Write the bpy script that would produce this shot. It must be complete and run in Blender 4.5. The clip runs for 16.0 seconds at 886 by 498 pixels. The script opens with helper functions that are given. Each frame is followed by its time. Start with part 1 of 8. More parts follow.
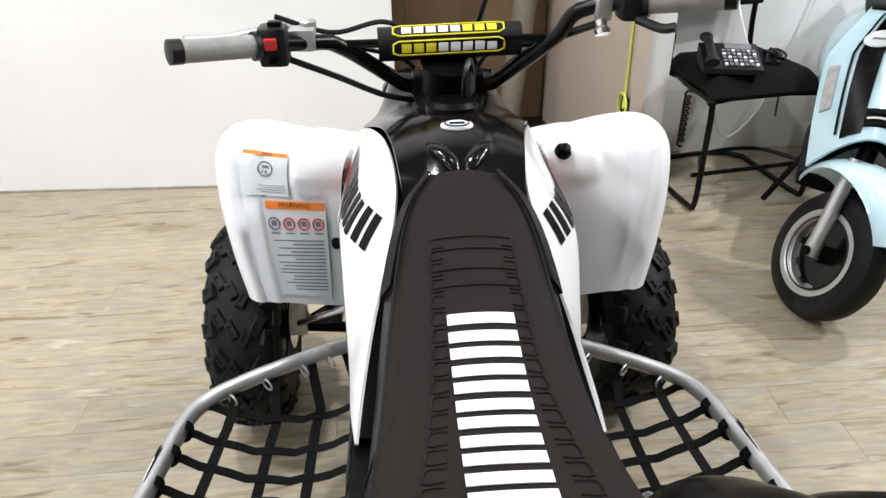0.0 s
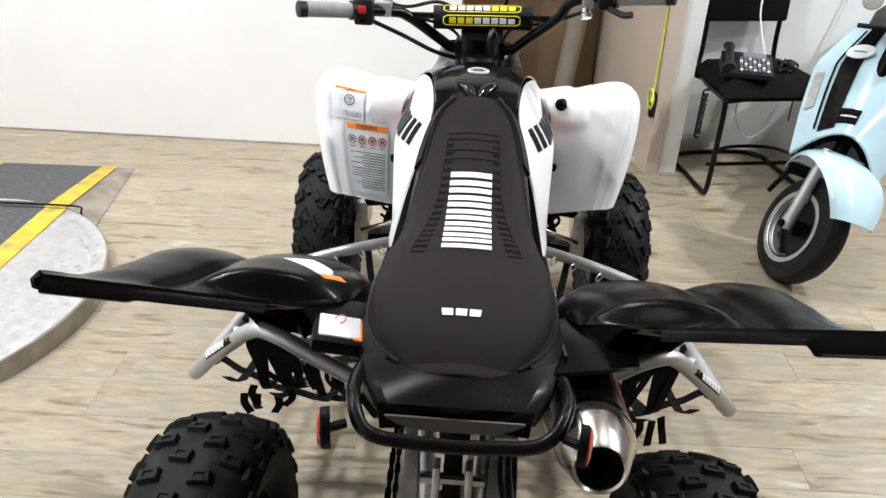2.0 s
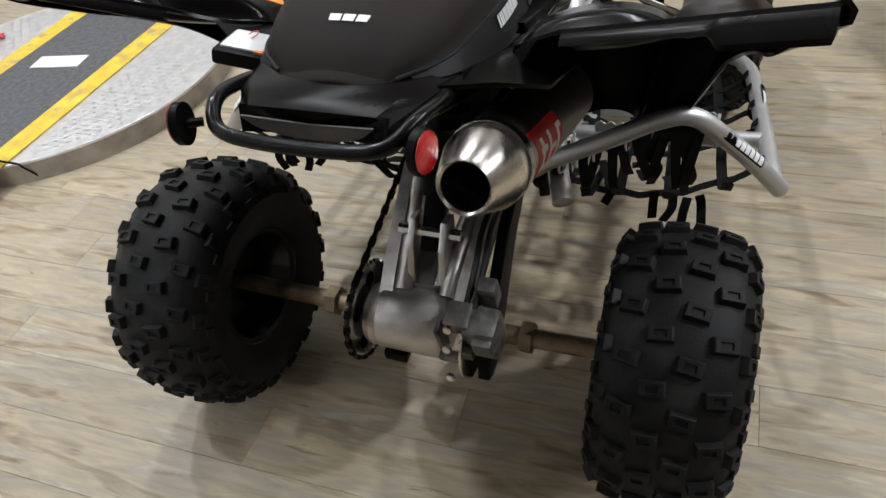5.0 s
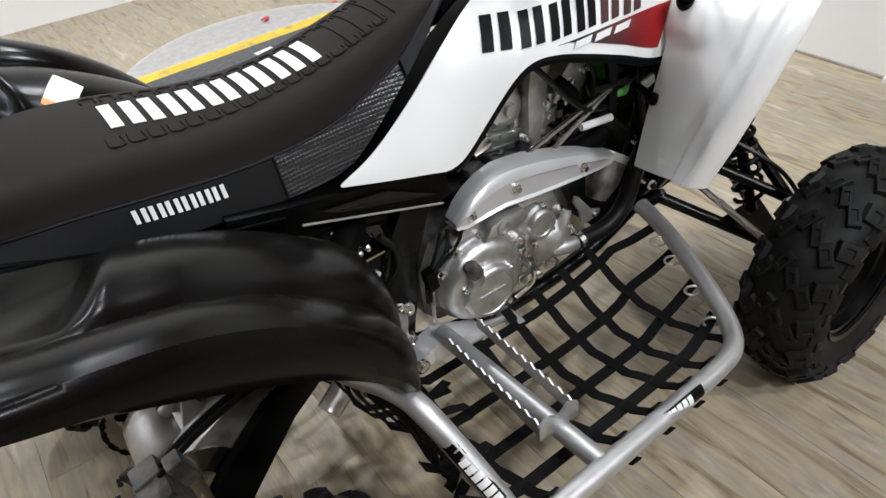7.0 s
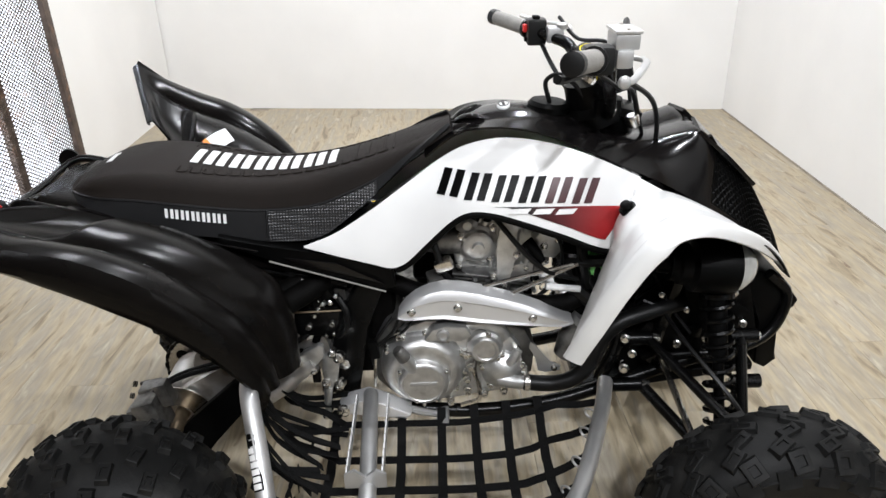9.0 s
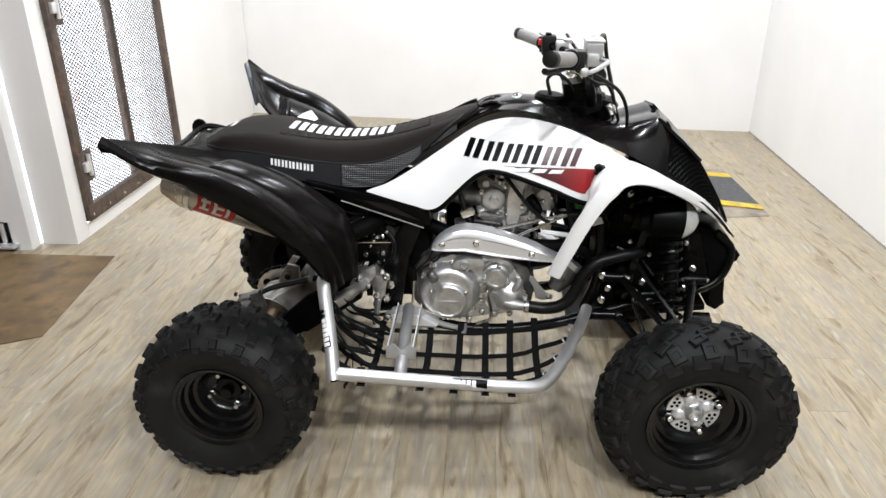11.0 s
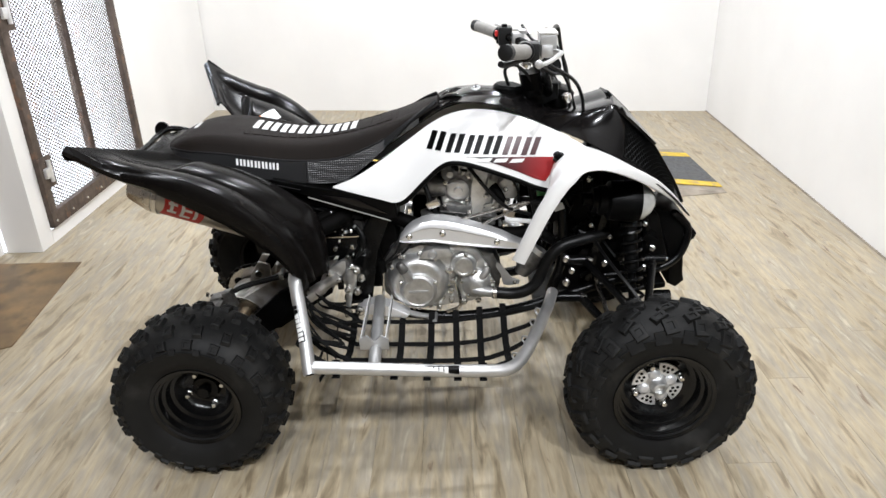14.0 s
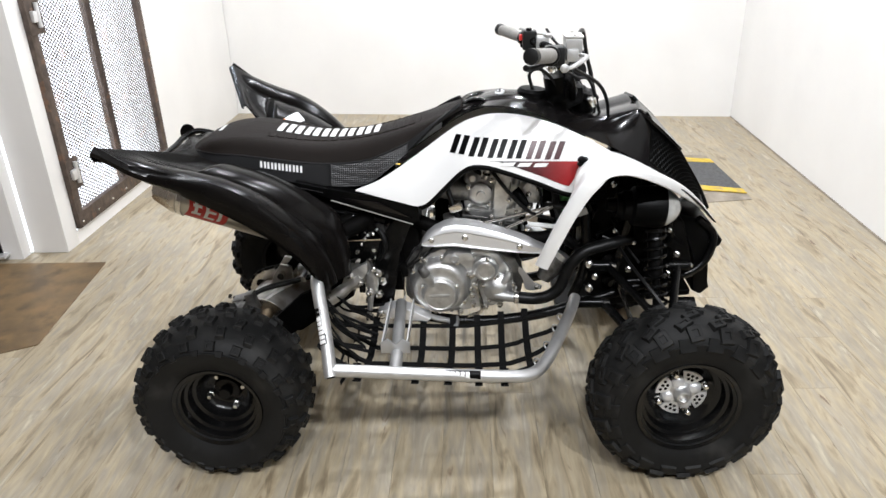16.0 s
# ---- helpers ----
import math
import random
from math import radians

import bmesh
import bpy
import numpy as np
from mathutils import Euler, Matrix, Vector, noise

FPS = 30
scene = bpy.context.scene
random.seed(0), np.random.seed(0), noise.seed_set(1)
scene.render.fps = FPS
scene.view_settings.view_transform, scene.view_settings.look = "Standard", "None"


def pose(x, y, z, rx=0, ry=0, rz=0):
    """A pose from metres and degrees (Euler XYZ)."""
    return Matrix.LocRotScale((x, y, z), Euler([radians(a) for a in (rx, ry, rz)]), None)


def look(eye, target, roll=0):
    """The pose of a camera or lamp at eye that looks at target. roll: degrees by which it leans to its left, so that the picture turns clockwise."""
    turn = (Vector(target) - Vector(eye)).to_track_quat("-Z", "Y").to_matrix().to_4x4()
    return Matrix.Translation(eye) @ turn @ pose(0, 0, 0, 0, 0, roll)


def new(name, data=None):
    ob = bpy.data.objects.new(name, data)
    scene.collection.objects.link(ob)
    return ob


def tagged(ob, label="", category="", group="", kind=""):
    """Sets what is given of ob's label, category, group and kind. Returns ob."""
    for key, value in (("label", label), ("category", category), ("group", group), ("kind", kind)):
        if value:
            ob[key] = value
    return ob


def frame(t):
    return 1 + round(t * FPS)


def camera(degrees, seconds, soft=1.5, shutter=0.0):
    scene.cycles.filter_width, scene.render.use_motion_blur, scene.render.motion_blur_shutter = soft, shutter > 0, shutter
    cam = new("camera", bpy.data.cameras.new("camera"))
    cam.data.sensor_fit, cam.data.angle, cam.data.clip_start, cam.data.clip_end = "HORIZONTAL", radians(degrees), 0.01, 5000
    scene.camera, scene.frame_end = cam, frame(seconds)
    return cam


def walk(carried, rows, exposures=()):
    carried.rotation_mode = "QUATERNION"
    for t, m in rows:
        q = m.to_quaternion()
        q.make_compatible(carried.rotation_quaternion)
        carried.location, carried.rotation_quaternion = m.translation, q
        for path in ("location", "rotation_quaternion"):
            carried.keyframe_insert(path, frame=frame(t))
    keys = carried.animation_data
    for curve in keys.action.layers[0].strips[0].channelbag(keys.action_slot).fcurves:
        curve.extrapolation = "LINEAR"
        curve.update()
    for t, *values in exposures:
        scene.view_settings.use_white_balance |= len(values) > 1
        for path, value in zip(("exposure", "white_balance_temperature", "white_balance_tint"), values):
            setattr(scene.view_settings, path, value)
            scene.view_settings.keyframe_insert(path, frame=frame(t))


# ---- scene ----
cam = camera(64.3, 16.0)
EXPOSURES = [(0.0, -0.06, 6050, 10), (2.0, 0.0, 6050, 10), (3.0, -0.14, 6050, 10), (5.5, -0.34, 6050, 10), (8.0, -0.30, 6050, 10), (9.0, -0.20, 6050, 10), (12.0, -0.02, 6050, 10), (16.0, -0.02, 6050, 10)]
PATH = [
    (0, (-0.09, -0.246, 1.401), (0.033, 1.459, 0.362), -1.0),
    (0.5, (-0.048, -0.491, 1.416), (0.115, 1.295, 0.531), 1.7),
    (1, (-0.036, -0.714, 1.5), (-0.023, 1.102, 0.662), -0.2),
    (1.5, (-0.007, -0.803, 1.511), (-0.086, 0.991, 0.631), -0.8),
    (2, (-0.002, -0.852, 1.472), (-0.067, 0.869, 0.457), 1.2),
    (2.5, (0.011, -0.875, 1.421), (-0.042, 0.735, 0.235), 0.9),
    (3, (0.017, -0.897, 1.38), (-0.036, 0.588, 0.041), -0.7),
    (5.5, (0.569, -0.713, 1.271), (-0.146, 0.585, -0.073), -11.6),
    (6, (0.741, -0.477, 1.293), (-0.04, 0.81, -0.024), -13.2),
    (6.5, (0.948, -0.239, 1.301), (-0.188, 0.814, 0.036), -7.1),
    (7, (0.975, 0.028, 1.289), (-0.366, 0.85, 0.054), -8.1),
    (7.5, (0.948, 0.334, 1.315), (-0.529, 0.938, 0.11), -8.9),
    (8, (0.986, 0.528, 1.313), (-0.651, 0.918, 0.231), -2.3),
    (8.5, (1.177, 0.592, 1.296), (-0.592, 0.724, 0.372), 1.1),
    (9, (1.489, 0.627, 1.369), (-0.312, 0.673, 0.5), -1.2),
    (9.5, (1.734, 0.693, 1.391), (-0.084, 0.554, 0.57), -0.2),
    (12, (2.112, 0.698, 1.421), (0.275, 0.636, 0.631), -0.4),
    (12.5, (2.115, 0.702, 1.426), (0.28, 0.642, 0.632), -1.2),
    (13, (2.118, 0.705, 1.427), (0.304, 0.665, 0.586), -1.4),
    (13.5, (2.114, 0.7, 1.43), (0.288, 0.668, 0.616), -1.2),
    (14, (2.114, 0.704, 1.432), (0.297, 0.691, 0.597), -1.6),
    (14.5, (2.109, 0.701, 1.427), (0.295, 0.659, 0.587), -1.9),
    (15, (2.107, 0.699, 1.429), (0.283, 0.657, 0.609), -1.6),
    (15.5, (2.107, 0.695, 1.431), (0.281, 0.638, 0.616), -1.6),
    (16, (2.108, 0.695, 1.429), (0.286, 0.628, 0.606), -1.7),
]
walk(cam, [(t, look(eye, target, roll)) for t, eye, target, roll in PATH], EXPOSURES)

# ---- light ----
world = bpy.data.worlds.new("room_world")
scene.world = world
world.use_nodes = True
world.node_tree.nodes["Background"].inputs[0].default_value = (0.9, 0.95, 1.0, 1)
world.node_tree.nodes["Background"].inputs[1].default_value = 0.15


def area_lamp(name, eye, target, size, watts, colour=(1, 0.96, 0.9), sizey=None):
    data = bpy.data.lights.new(name, "AREA")
    data.energy, data.color, data.size = watts, colour, size
    if sizey:
        data.shape, data.size_y = "RECTANGLE", sizey
    ob = new(name, data)
    ob.matrix_world = look(eye, target)
    return ob


for lx, ly, tx, ty, watts in ((3.1, 1.9, 1.4, 1.2, 84), (3.3, 0.7, 1.2, 0.7, 84), (2.9, -0.7, 1.2, 0.2, 34), (0.9, 0.9, 0.9, 1.0, 16), (-0.9, 1.3, -0.9, 1.2, 56), (-2.3, 1.3, -2.3, 1.1, 50), (-2.2, 0.0, -2.2, 0.0, 52), (-0.7, -0.6, -0.7, -0.4, 6)):
    area_lamp("ceiling_lamp", (lx, ly, 3.54), (tx, ty, 0.0), 0.13, watts, (1, 0.98, 0.96))
area_lamp("corridor_lamp", (-2.0, -2.4, 2.5), (-2.0, -2.4, 0), 0.8, 150, (0.86, 0.92, 1.0))


# ---- materials ----
def mat(name, base, rough=0.5, metal=0.0, vary=0.12, scale=18.0, grain=0.0, grain_scale=300.0, coat=0.0, base2=None, rough_vary=0.12, dirt=None, spec=0.5):
    """A procedural surface: colour that drifts at two scales, uneven gloss, fine relief."""
    m = bpy.data.materials.new(name)
    m.use_nodes = True
    t = m.node_tree
    b = t.nodes["Principled BSDF"]
    co = t.nodes.new("ShaderNodeTexCoord")
    n1 = t.nodes.new("ShaderNodeTexNoise")
    n1.inputs["Scale"].default_value, n1.inputs["Detail"].default_value = scale, 6
    n2 = t.nodes.new("ShaderNodeTexNoise")
    n2.inputs["Scale"].default_value, n2.inputs["Detail"].default_value = grain_scale, 3
    t.links.new(co.outputs["Object"], n1.inputs["Vector"])
    t.links.new(co.outputs["Object"], n2.inputs["Vector"])
    ramp = t.nodes.new("ShaderNodeValToRGB")
    lo = [max(0, c * (1 - vary)) for c in base]
    hi = base2 or [min(1, c * (1 + vary)) for c in base]
    ramp.color_ramp.elements[0].position, ramp.color_ramp.elements[1].position = 0.35, 0.68
    ramp.color_ramp.elements[0].color, ramp.color_ramp.elements[1].color = (*lo, 1), (*hi, 1)
    t.links.new(n1.outputs["Fac"], ramp.inputs["Fac"])
    colour = ramp.outputs["Color"]
    if dirt:
        n3 = t.nodes.new("ShaderNodeTexNoise")
        n3.inputs["Scale"].default_value, n3.inputs["Detail"].default_value = dirt[1], 8
        t.links.new(co.outputs["Object"], n3.inputs["Vector"])
        r3 = t.nodes.new("ShaderNodeMapRange")
        r3.inputs["From Min"].default_value, r3.inputs["From Max"].default_value = dirt[2], dirt[2] + 0.16
        t.links.new(n3.outputs["Fac"], r3.inputs["Value"])
        mix = t.nodes.new("ShaderNodeMix")
        mix.data_type = "RGBA"
        t.links.new(r3.outputs["Result"], mix.inputs["Factor"])
        t.links.new(colour, mix.inputs[6])
        mix.inputs[7].default_value = (*dirt[0], 1)
        colour = mix.outputs[2]
    t.links.new(colour, b.inputs["Base Color"])
    rr = t.nodes.new("ShaderNodeMapRange")
    rr.inputs["To Min"].default_value = max(0.02, rough * (1 - rough_vary * 1.6))
    rr.inputs["To Max"].default_value = min(1.0, rough * (1 + rough_vary * 1.6))
    t.links.new(n1.outputs["Fac"], rr.inputs["Value"])
    t.links.new(rr.outputs["Result"], b.inputs["Roughness"])
    b.inputs["Metallic"].default_value = metal
    b.inputs["Coat Weight"].default_value = coat
    b.inputs["Specular IOR Level"].default_value = spec
    if grain:
        bump = t.nodes.new("ShaderNodeBump")
        bump.inputs["Strength"].default_value, bump.inputs["Distance"].default_value = grain, 0.002
        t.links.new(n2.outputs["Fac"], bump.inputs["Height"])
        t.links.new(bump.outputs["Normal"], b.inputs["Normal"])
    return m


WHITE = mat("white_plastic", (0.8, 0.8, 0.79), 0.32, vary=0.03, scale=6, grain=0.05, coat=0.2)
GLOSS = mat("black_gloss_plastic", (0.0036, 0.0031, 0.0028), 0.24, vary=0.25, scale=9, grain=0.05, rough_vary=0.3, spec=0.10)
SATIN = mat("black_satin_plastic", (0.0018, 0.0018, 0.0018), 0.38, vary=0.3, scale=14, grain=0.12, grain_scale=500, spec=0.09)
TANK = mat("dark_grey_cowl_plastic", (0.0045, 0.004, 0.004), 0.15, vary=0.2, scale=8, grain=0.04, spec=0.27)
VINYL = mat("brown_black_seat_vinyl", (0.0125, 0.0096, 0.008), 0.62, vary=0.15, scale=10, grain=0.5, grain_scale=900, spec=0.12)
SIDEVINYL = mat("black_seat_vinyl", (0.006, 0.006, 0.0065), 0.5, vary=0.15, scale=10, grain=0.35, grain_scale=800, spec=0.2)
RUBBER = mat("tyre_rubber", (0.0082, 0.0082, 0.0080), 0.58, vary=0.25, scale=12, grain=0.25, grain_scale=250, dirt=((0.025, 0.0245, 0.023), 9, 0.54), spec=0.18)
RIMPAINT = mat("black_rim_paint", (0.0035, 0.0035, 0.0035), 0.2, vary=0.3, scale=10, spec=0.35)
FRAME = mat("black_frame_paint", (0.0025, 0.0025, 0.0025), 0.26, vary=0.3, scale=20, grain=0.08, spec=0.2)
# near-black for dark parts, and for shade painted into holes and gaps
DARK = mat("dark_parts_and_shade", (0.0022, 0.0020, 0.0018), 0.6, vary=0.4, scale=30, grain=0.3, spec=0.08)
ALU = mat("brushed_aluminium", (0.49, 0.49, 0.485), 0.45, 0.8, vary=0.06, scale=30, grain=0.1, grain_scale=900, rough_vary=0.25)
SILVER = mat("silver_painted_metal", (0.72, 0.72, 0.72), 0.36, 0.6, vary=0.04, scale=8, grain=0.04)
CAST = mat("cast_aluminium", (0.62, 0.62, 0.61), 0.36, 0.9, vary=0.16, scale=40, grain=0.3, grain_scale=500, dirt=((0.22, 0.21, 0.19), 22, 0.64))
# darker copy of the cast aluminium: shade between parts put into the colour
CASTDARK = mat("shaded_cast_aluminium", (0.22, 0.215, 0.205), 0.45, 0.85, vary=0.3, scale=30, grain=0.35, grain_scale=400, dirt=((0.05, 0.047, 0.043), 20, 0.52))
SWING = mat("cast_swingarm_aluminium", (0.60, 0.585, 0.56), 0.36, 0.85, vary=0.2, scale=14, grain=0.25, grain_scale=300, dirt=((0.2, 0.15, 0.1), 10, 0.58))
STEEL = mat("polished_steel", (0.68, 0.66, 0.63), 0.2, 1.0, vary=0.06, scale=25, rough_vary=0.35)
TIPSTEEL = mat("brushed_muffler_steel", (0.60, 0.56, 0.51), 0.27, 1.0, vary=0.1, scale=14, grain=0.1, grain_scale=600)
CAN = mat("titanium_muffler_sleeve", (0.46, 0.44, 0.41), 0.34, 1.0, vary=0.1, scale=10, grain=0.08)
ZINC = mat("zinc_bolt_head", (0.7, 0.69, 0.66), 0.25, 1.0, vary=0.1, scale=60)
BRONZE = mat("rusty_axle_steel", (0.22, 0.17, 0.11), 0.45, 0.8, vary=0.3, scale=30, grain=0.2)
WEB = mat("black_nylon_webbing", (0.0045, 0.0045, 0.0045), 0.85, spec=0.15, vary=0.3, scale=60, grain=0.6, grain_scale=700)
CABLE = mat("black_cable_rubber", (0.004, 0.004, 0.004), 0.4, vary=0.2, scale=40, spec=0.25)
GRIP = mat("grey_rubber_grip", (0.27, 0.26, 0.24), 0.6, vary=0.12, scale=40, grain=0.5, grain_scale=350)
LETTER = mat("white_print", (0.78, 0.78, 0.77), 0.5, vary=0.05, scale=60)
LABEL = mat("grey_white_label", (0.68, 0.69, 0.69), 0.4, vary=0.03, scale=20)
PRINT = mat("grey_print", (0.16, 0.16, 0.17), 0.5, vary=0.1, scale=60)
ORANGE = mat("orange_print", (0.85, 0.24, 0.03), 0.45, vary=0.05)
RED = mat("red_print", (0.50, 0.02, 0.016), 0.4, vary=0.08)
DARKRED = mat("dark_red_print", (0.045, 0.006, 0.008), 0.35, vary=0.2, scale=30)
LIPGREY = mat("grey_ribbed_plastic", (0.045, 0.044, 0.043), 0.5, vary=0.2, scale=40, grain=0.4, grain_scale=300)
GREEN = mat("green_coolant_tank", (0.16, 0.50, 0.13), 0.35, vary=0.1)
YELLOW = mat("yellow_print", (0.78, 0.68, 0.02), 0.5, vary=0.08)
REFLECTOR = mat("red_reflector", (0.42, 0.008, 0.010), 0.12, vary=0.25, scale=120, grain=0.5, grain_scale=400, coat=0.8)
LENS = mat("pale_headlight_lens", (0.42, 0.42, 0.40), 0.12, vary=0.15, scale=30, coat=0.6)
SWITCH = mat("black_switch_plastic", (0.006, 0.006, 0.006), 0.4, vary=0.2, spec=0.3)
WALL = mat("white_wall_paint", (0.80, 0.79, 0.77), 0.6, vary=0.025, scale=2.2, grain=0.12, grain_scale=160)
CEIL = mat("brown_ceiling_boards", (0.13, 0.11, 0.092), 0.8, vary=0.03, scale=3, grain=0.2, grain_scale=120)
# brown of the unseen east and south walls, kept dark to cut bounced light
DIMWALL = mat("dark_fill_cutting_wall", (0.17, 0.15, 0.13), 0.7, vary=0.05, scale=3, grain=0.12, grain_scale=160)
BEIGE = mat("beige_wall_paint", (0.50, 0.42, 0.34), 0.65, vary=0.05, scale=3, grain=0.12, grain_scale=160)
DOORPAINT = mat("brown_door_paint", (0.25, 0.165, 0.09), 0.45, vary=0.12, scale=5, grain=0.1)
RUST = mat("rusty_steel_frame", (0.10, 0.075, 0.06), 0.55, 0.4, vary=0.35, scale=22, grain=0.25, dirt=((0.22, 0.12, 0.07), 14, 0.58))
BLUE = mat("pale_blue_scooter_paint", (0.50, 0.68, 0.74), 0.16, vary=0.03, scale=5, coat=0.6)
FABRIC = mat("black_chair_fabric", (0.005, 0.005, 0.0055), 0.95, spec=0.1, vary=0.25, scale=40, grain=0.7, grain_scale=600)
CORDY = mat("yellow_cord", (0.62, 0.68, 0.08), 0.5, vary=0.08)
CORDW = mat("white_cord", (0.7, 0.69, 0.66), 0.5, vary=0.06)
PAPER = mat("grey_cardboard_roll", (0.30, 0.25, 0.20), 0.75, vary=0.1, scale=8, grain=0.1)
RAMPTOP = mat("black_grit_tread", (0.085, 0.086, 0.088), 0.85, vary=0.3, scale=50, grain=1.0, grain_scale=420)
RAMPYEL = mat("yellow_edge_paint", (0.62, 0.43, 0.03), 0.6, vary=0.2, scale=18, grain=0.3, dirt=((0.33, 0.26, 0.12), 14, 0.55))
DIAMOND = mat("diamond_plate_aluminium", (0.68, 0.68, 0.68), 0.38, 0.9, vary=0.1, scale=25, grain=0.1)
EDGE = mat("dirty_grey_edge", (0.30, 0.26, 0.21), 0.6, 0.2, vary=0.25, scale=12, grain=0.2)
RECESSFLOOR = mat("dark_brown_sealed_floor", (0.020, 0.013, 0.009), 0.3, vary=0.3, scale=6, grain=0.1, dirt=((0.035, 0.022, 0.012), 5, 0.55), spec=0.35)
BROWNPATCH = mat("brown_floor_patch", (0.165, 0.105, 0.045), 0.45, vary=0.3, scale=7, grain=0.2, dirt=((0.09, 0.058, 0.026), 9, 0.48))


def dotted_vinyl():
    """Seat side panel with a raised dot grid."""
    m = mat("dotted_grip_vinyl", (0.016, 0.016, 0.017), 0.34, vary=0.1, scale=14, spec=0.55)
    t = m.node_tree
    b = t.nodes["Principled BSDF"]
    co = t.nodes.new("ShaderNodeTexCoord")
    v = t.nodes.new("ShaderNodeTexVoronoi")
    v.inputs["Scale"].default_value, v.inputs["Randomness"].default_value = 165, 0.0
    t.links.new(co.outputs["Object"], v.inputs["Vector"])
    bump = t.nodes.new("ShaderNodeBump")
    bump.invert = True
    bump.inputs["Strength"].default_value, bump.inputs["Distance"].default_value = 0.6, 0.003
    t.links.new(v.outputs["Distance"], bump.inputs["Height"])
    t.links.new(bump.outputs["Normal"], b.inputs["Normal"])
    return m


DOTTED = dotted_vinyl()


def wood_floor():
    """Weathered beige wood-look planks; each plank takes its own tint and grain offset."""
    m = bpy.data.materials.new("weathered_wood_planks")
    m.use_nodes = True
    t = m.node_tree
    b = t.nodes["Principled BSDF"]
    co, info = t.nodes.new("ShaderNodeTexCoord"), t.nodes.new("ShaderNodeObjectInfo")
    shift = t.nodes.new("ShaderNodeVectorMath")
    shift.operation = "MULTIPLY_ADD"
    comb = t.nodes.new("ShaderNodeCombineXYZ")
    mul = t.nodes.new("ShaderNodeMath")
    mul.operation = "MULTIPLY"
    mul.inputs[1].default_value = 57.0
    t.links.new(info.outputs["Random"], mul.inputs[0])
    for k in ("X", "Y", "Z"):
        t.links.new(mul.outputs[0], comb.inputs[k])
    shift.inputs[1].default_value = (1.7, 10.5, 1.0)
    t.links.new(co.outputs["Object"], shift.inputs[0])
    t.links.new(comb.outputs[0], shift.inputs[2])
    n1, n2, n3 = (t.nodes.new("ShaderNodeTexNoise") for _ in range(3))
    for n, sc, de, di in ((n1, 2.2, 6, 0.8), (n2, 6.0, 8, 0.5), (n3, 3.2, 4, 1.2)):
        n.inputs["Scale"].default_value, n.inputs["Detail"].default_value, n.inputs["Distortion"].default_value = sc, de, di
        t.links.new(shift.outputs[0], n.inputs["Vector"])
    r1 = t.nodes.new("ShaderNodeValToRGB")
    e = r1.color_ramp.elements
    e[0].position, e[0].color = 0.30, (0.200, 0.158, 0.098, 1)
    e[1].position, e[1].color = 0.72, (0.465, 0.410, 0.305, 1)
    x = e.new(0.45)
    x.color = (0.39, 0.325, 0.218, 1)
    x = e.new(0.60)
    x.color = (0.318, 0.280, 0.215, 1)
    t.links.new(n1.outputs["Fac"], r1.inputs["Fac"])
    r2 = t.nodes.new("ShaderNodeMapRange")
    r2.inputs["From Min"].default_value, r2.inputs["From Max"].default_value = 0.25, 0.75
    r2.inputs["To Min"].default_value, r2.inputs["To Max"].default_value = 0.80, 1.17
    t.links.new(n2.outputs["Fac"], r2.inputs["Value"])
    r3 = t.nodes.new("ShaderNodeMapRange")
    r3.inputs["To Min"].default_value, r3.inputs["To Max"].default_value = 0.91, 1.08
    t.links.new(info.outputs["Random"], r3.inputs["Value"])
    m2 = t.nodes.new("ShaderNodeMath")
    m2.operation = "MULTIPLY"
    t.links.new(r2.outputs[0], m2.inputs[0])
    t.links.new(r3.outputs[0], m2.inputs[1])
    sc = t.nodes.new("ShaderNodeVectorMath")
    sc.operation = "SCALE"
    t.links.new(r1.outputs["Color"], sc.inputs[0])
    t.links.new(m2.outputs[0], sc.inputs["Scale"])
    knot = t.nodes.new("ShaderNodeMapRange")
    knot.inputs["From Min"].default_value, knot.inputs["From Max"].default_value = 0.66, 0.76
    t.links.new(n3.outputs["Fac"], knot.inputs["Value"])
    mix = t.nodes.new("ShaderNodeMix")
    mix.data_type = "RGBA"
    t.links.new(knot.outputs["Result"], mix.inputs["Factor"])
    t.links.new(sc.outputs[0], mix.inputs[6])
    mix.inputs[7].default_value = (0.17, 0.12, 0.075, 1)
    t.links.new(mix.outputs[2], b.inputs["Base Color"])
    rough = t.nodes.new("ShaderNodeMapRange")
    rough.inputs["To Min"].default_value, rough.inputs["To Max"].default_value = 0.36, 0.56
    t.links.new(n2.outputs["Fac"], rough.inputs["Value"])
    t.links.new(rough.outputs[0], b.inputs["Roughness"])
    bump = t.nodes.new("ShaderNodeBump")
    bump.inputs["Strength"].default_value, bump.inputs["Distance"].default_value = 0.15, 0.002
    t.links.new(n2.outputs["Fac"], bump.inputs["Height"])
    t.links.new(bump.outputs["Normal"], b.inputs["Normal"])
    return m


WOOD = wood_floor()


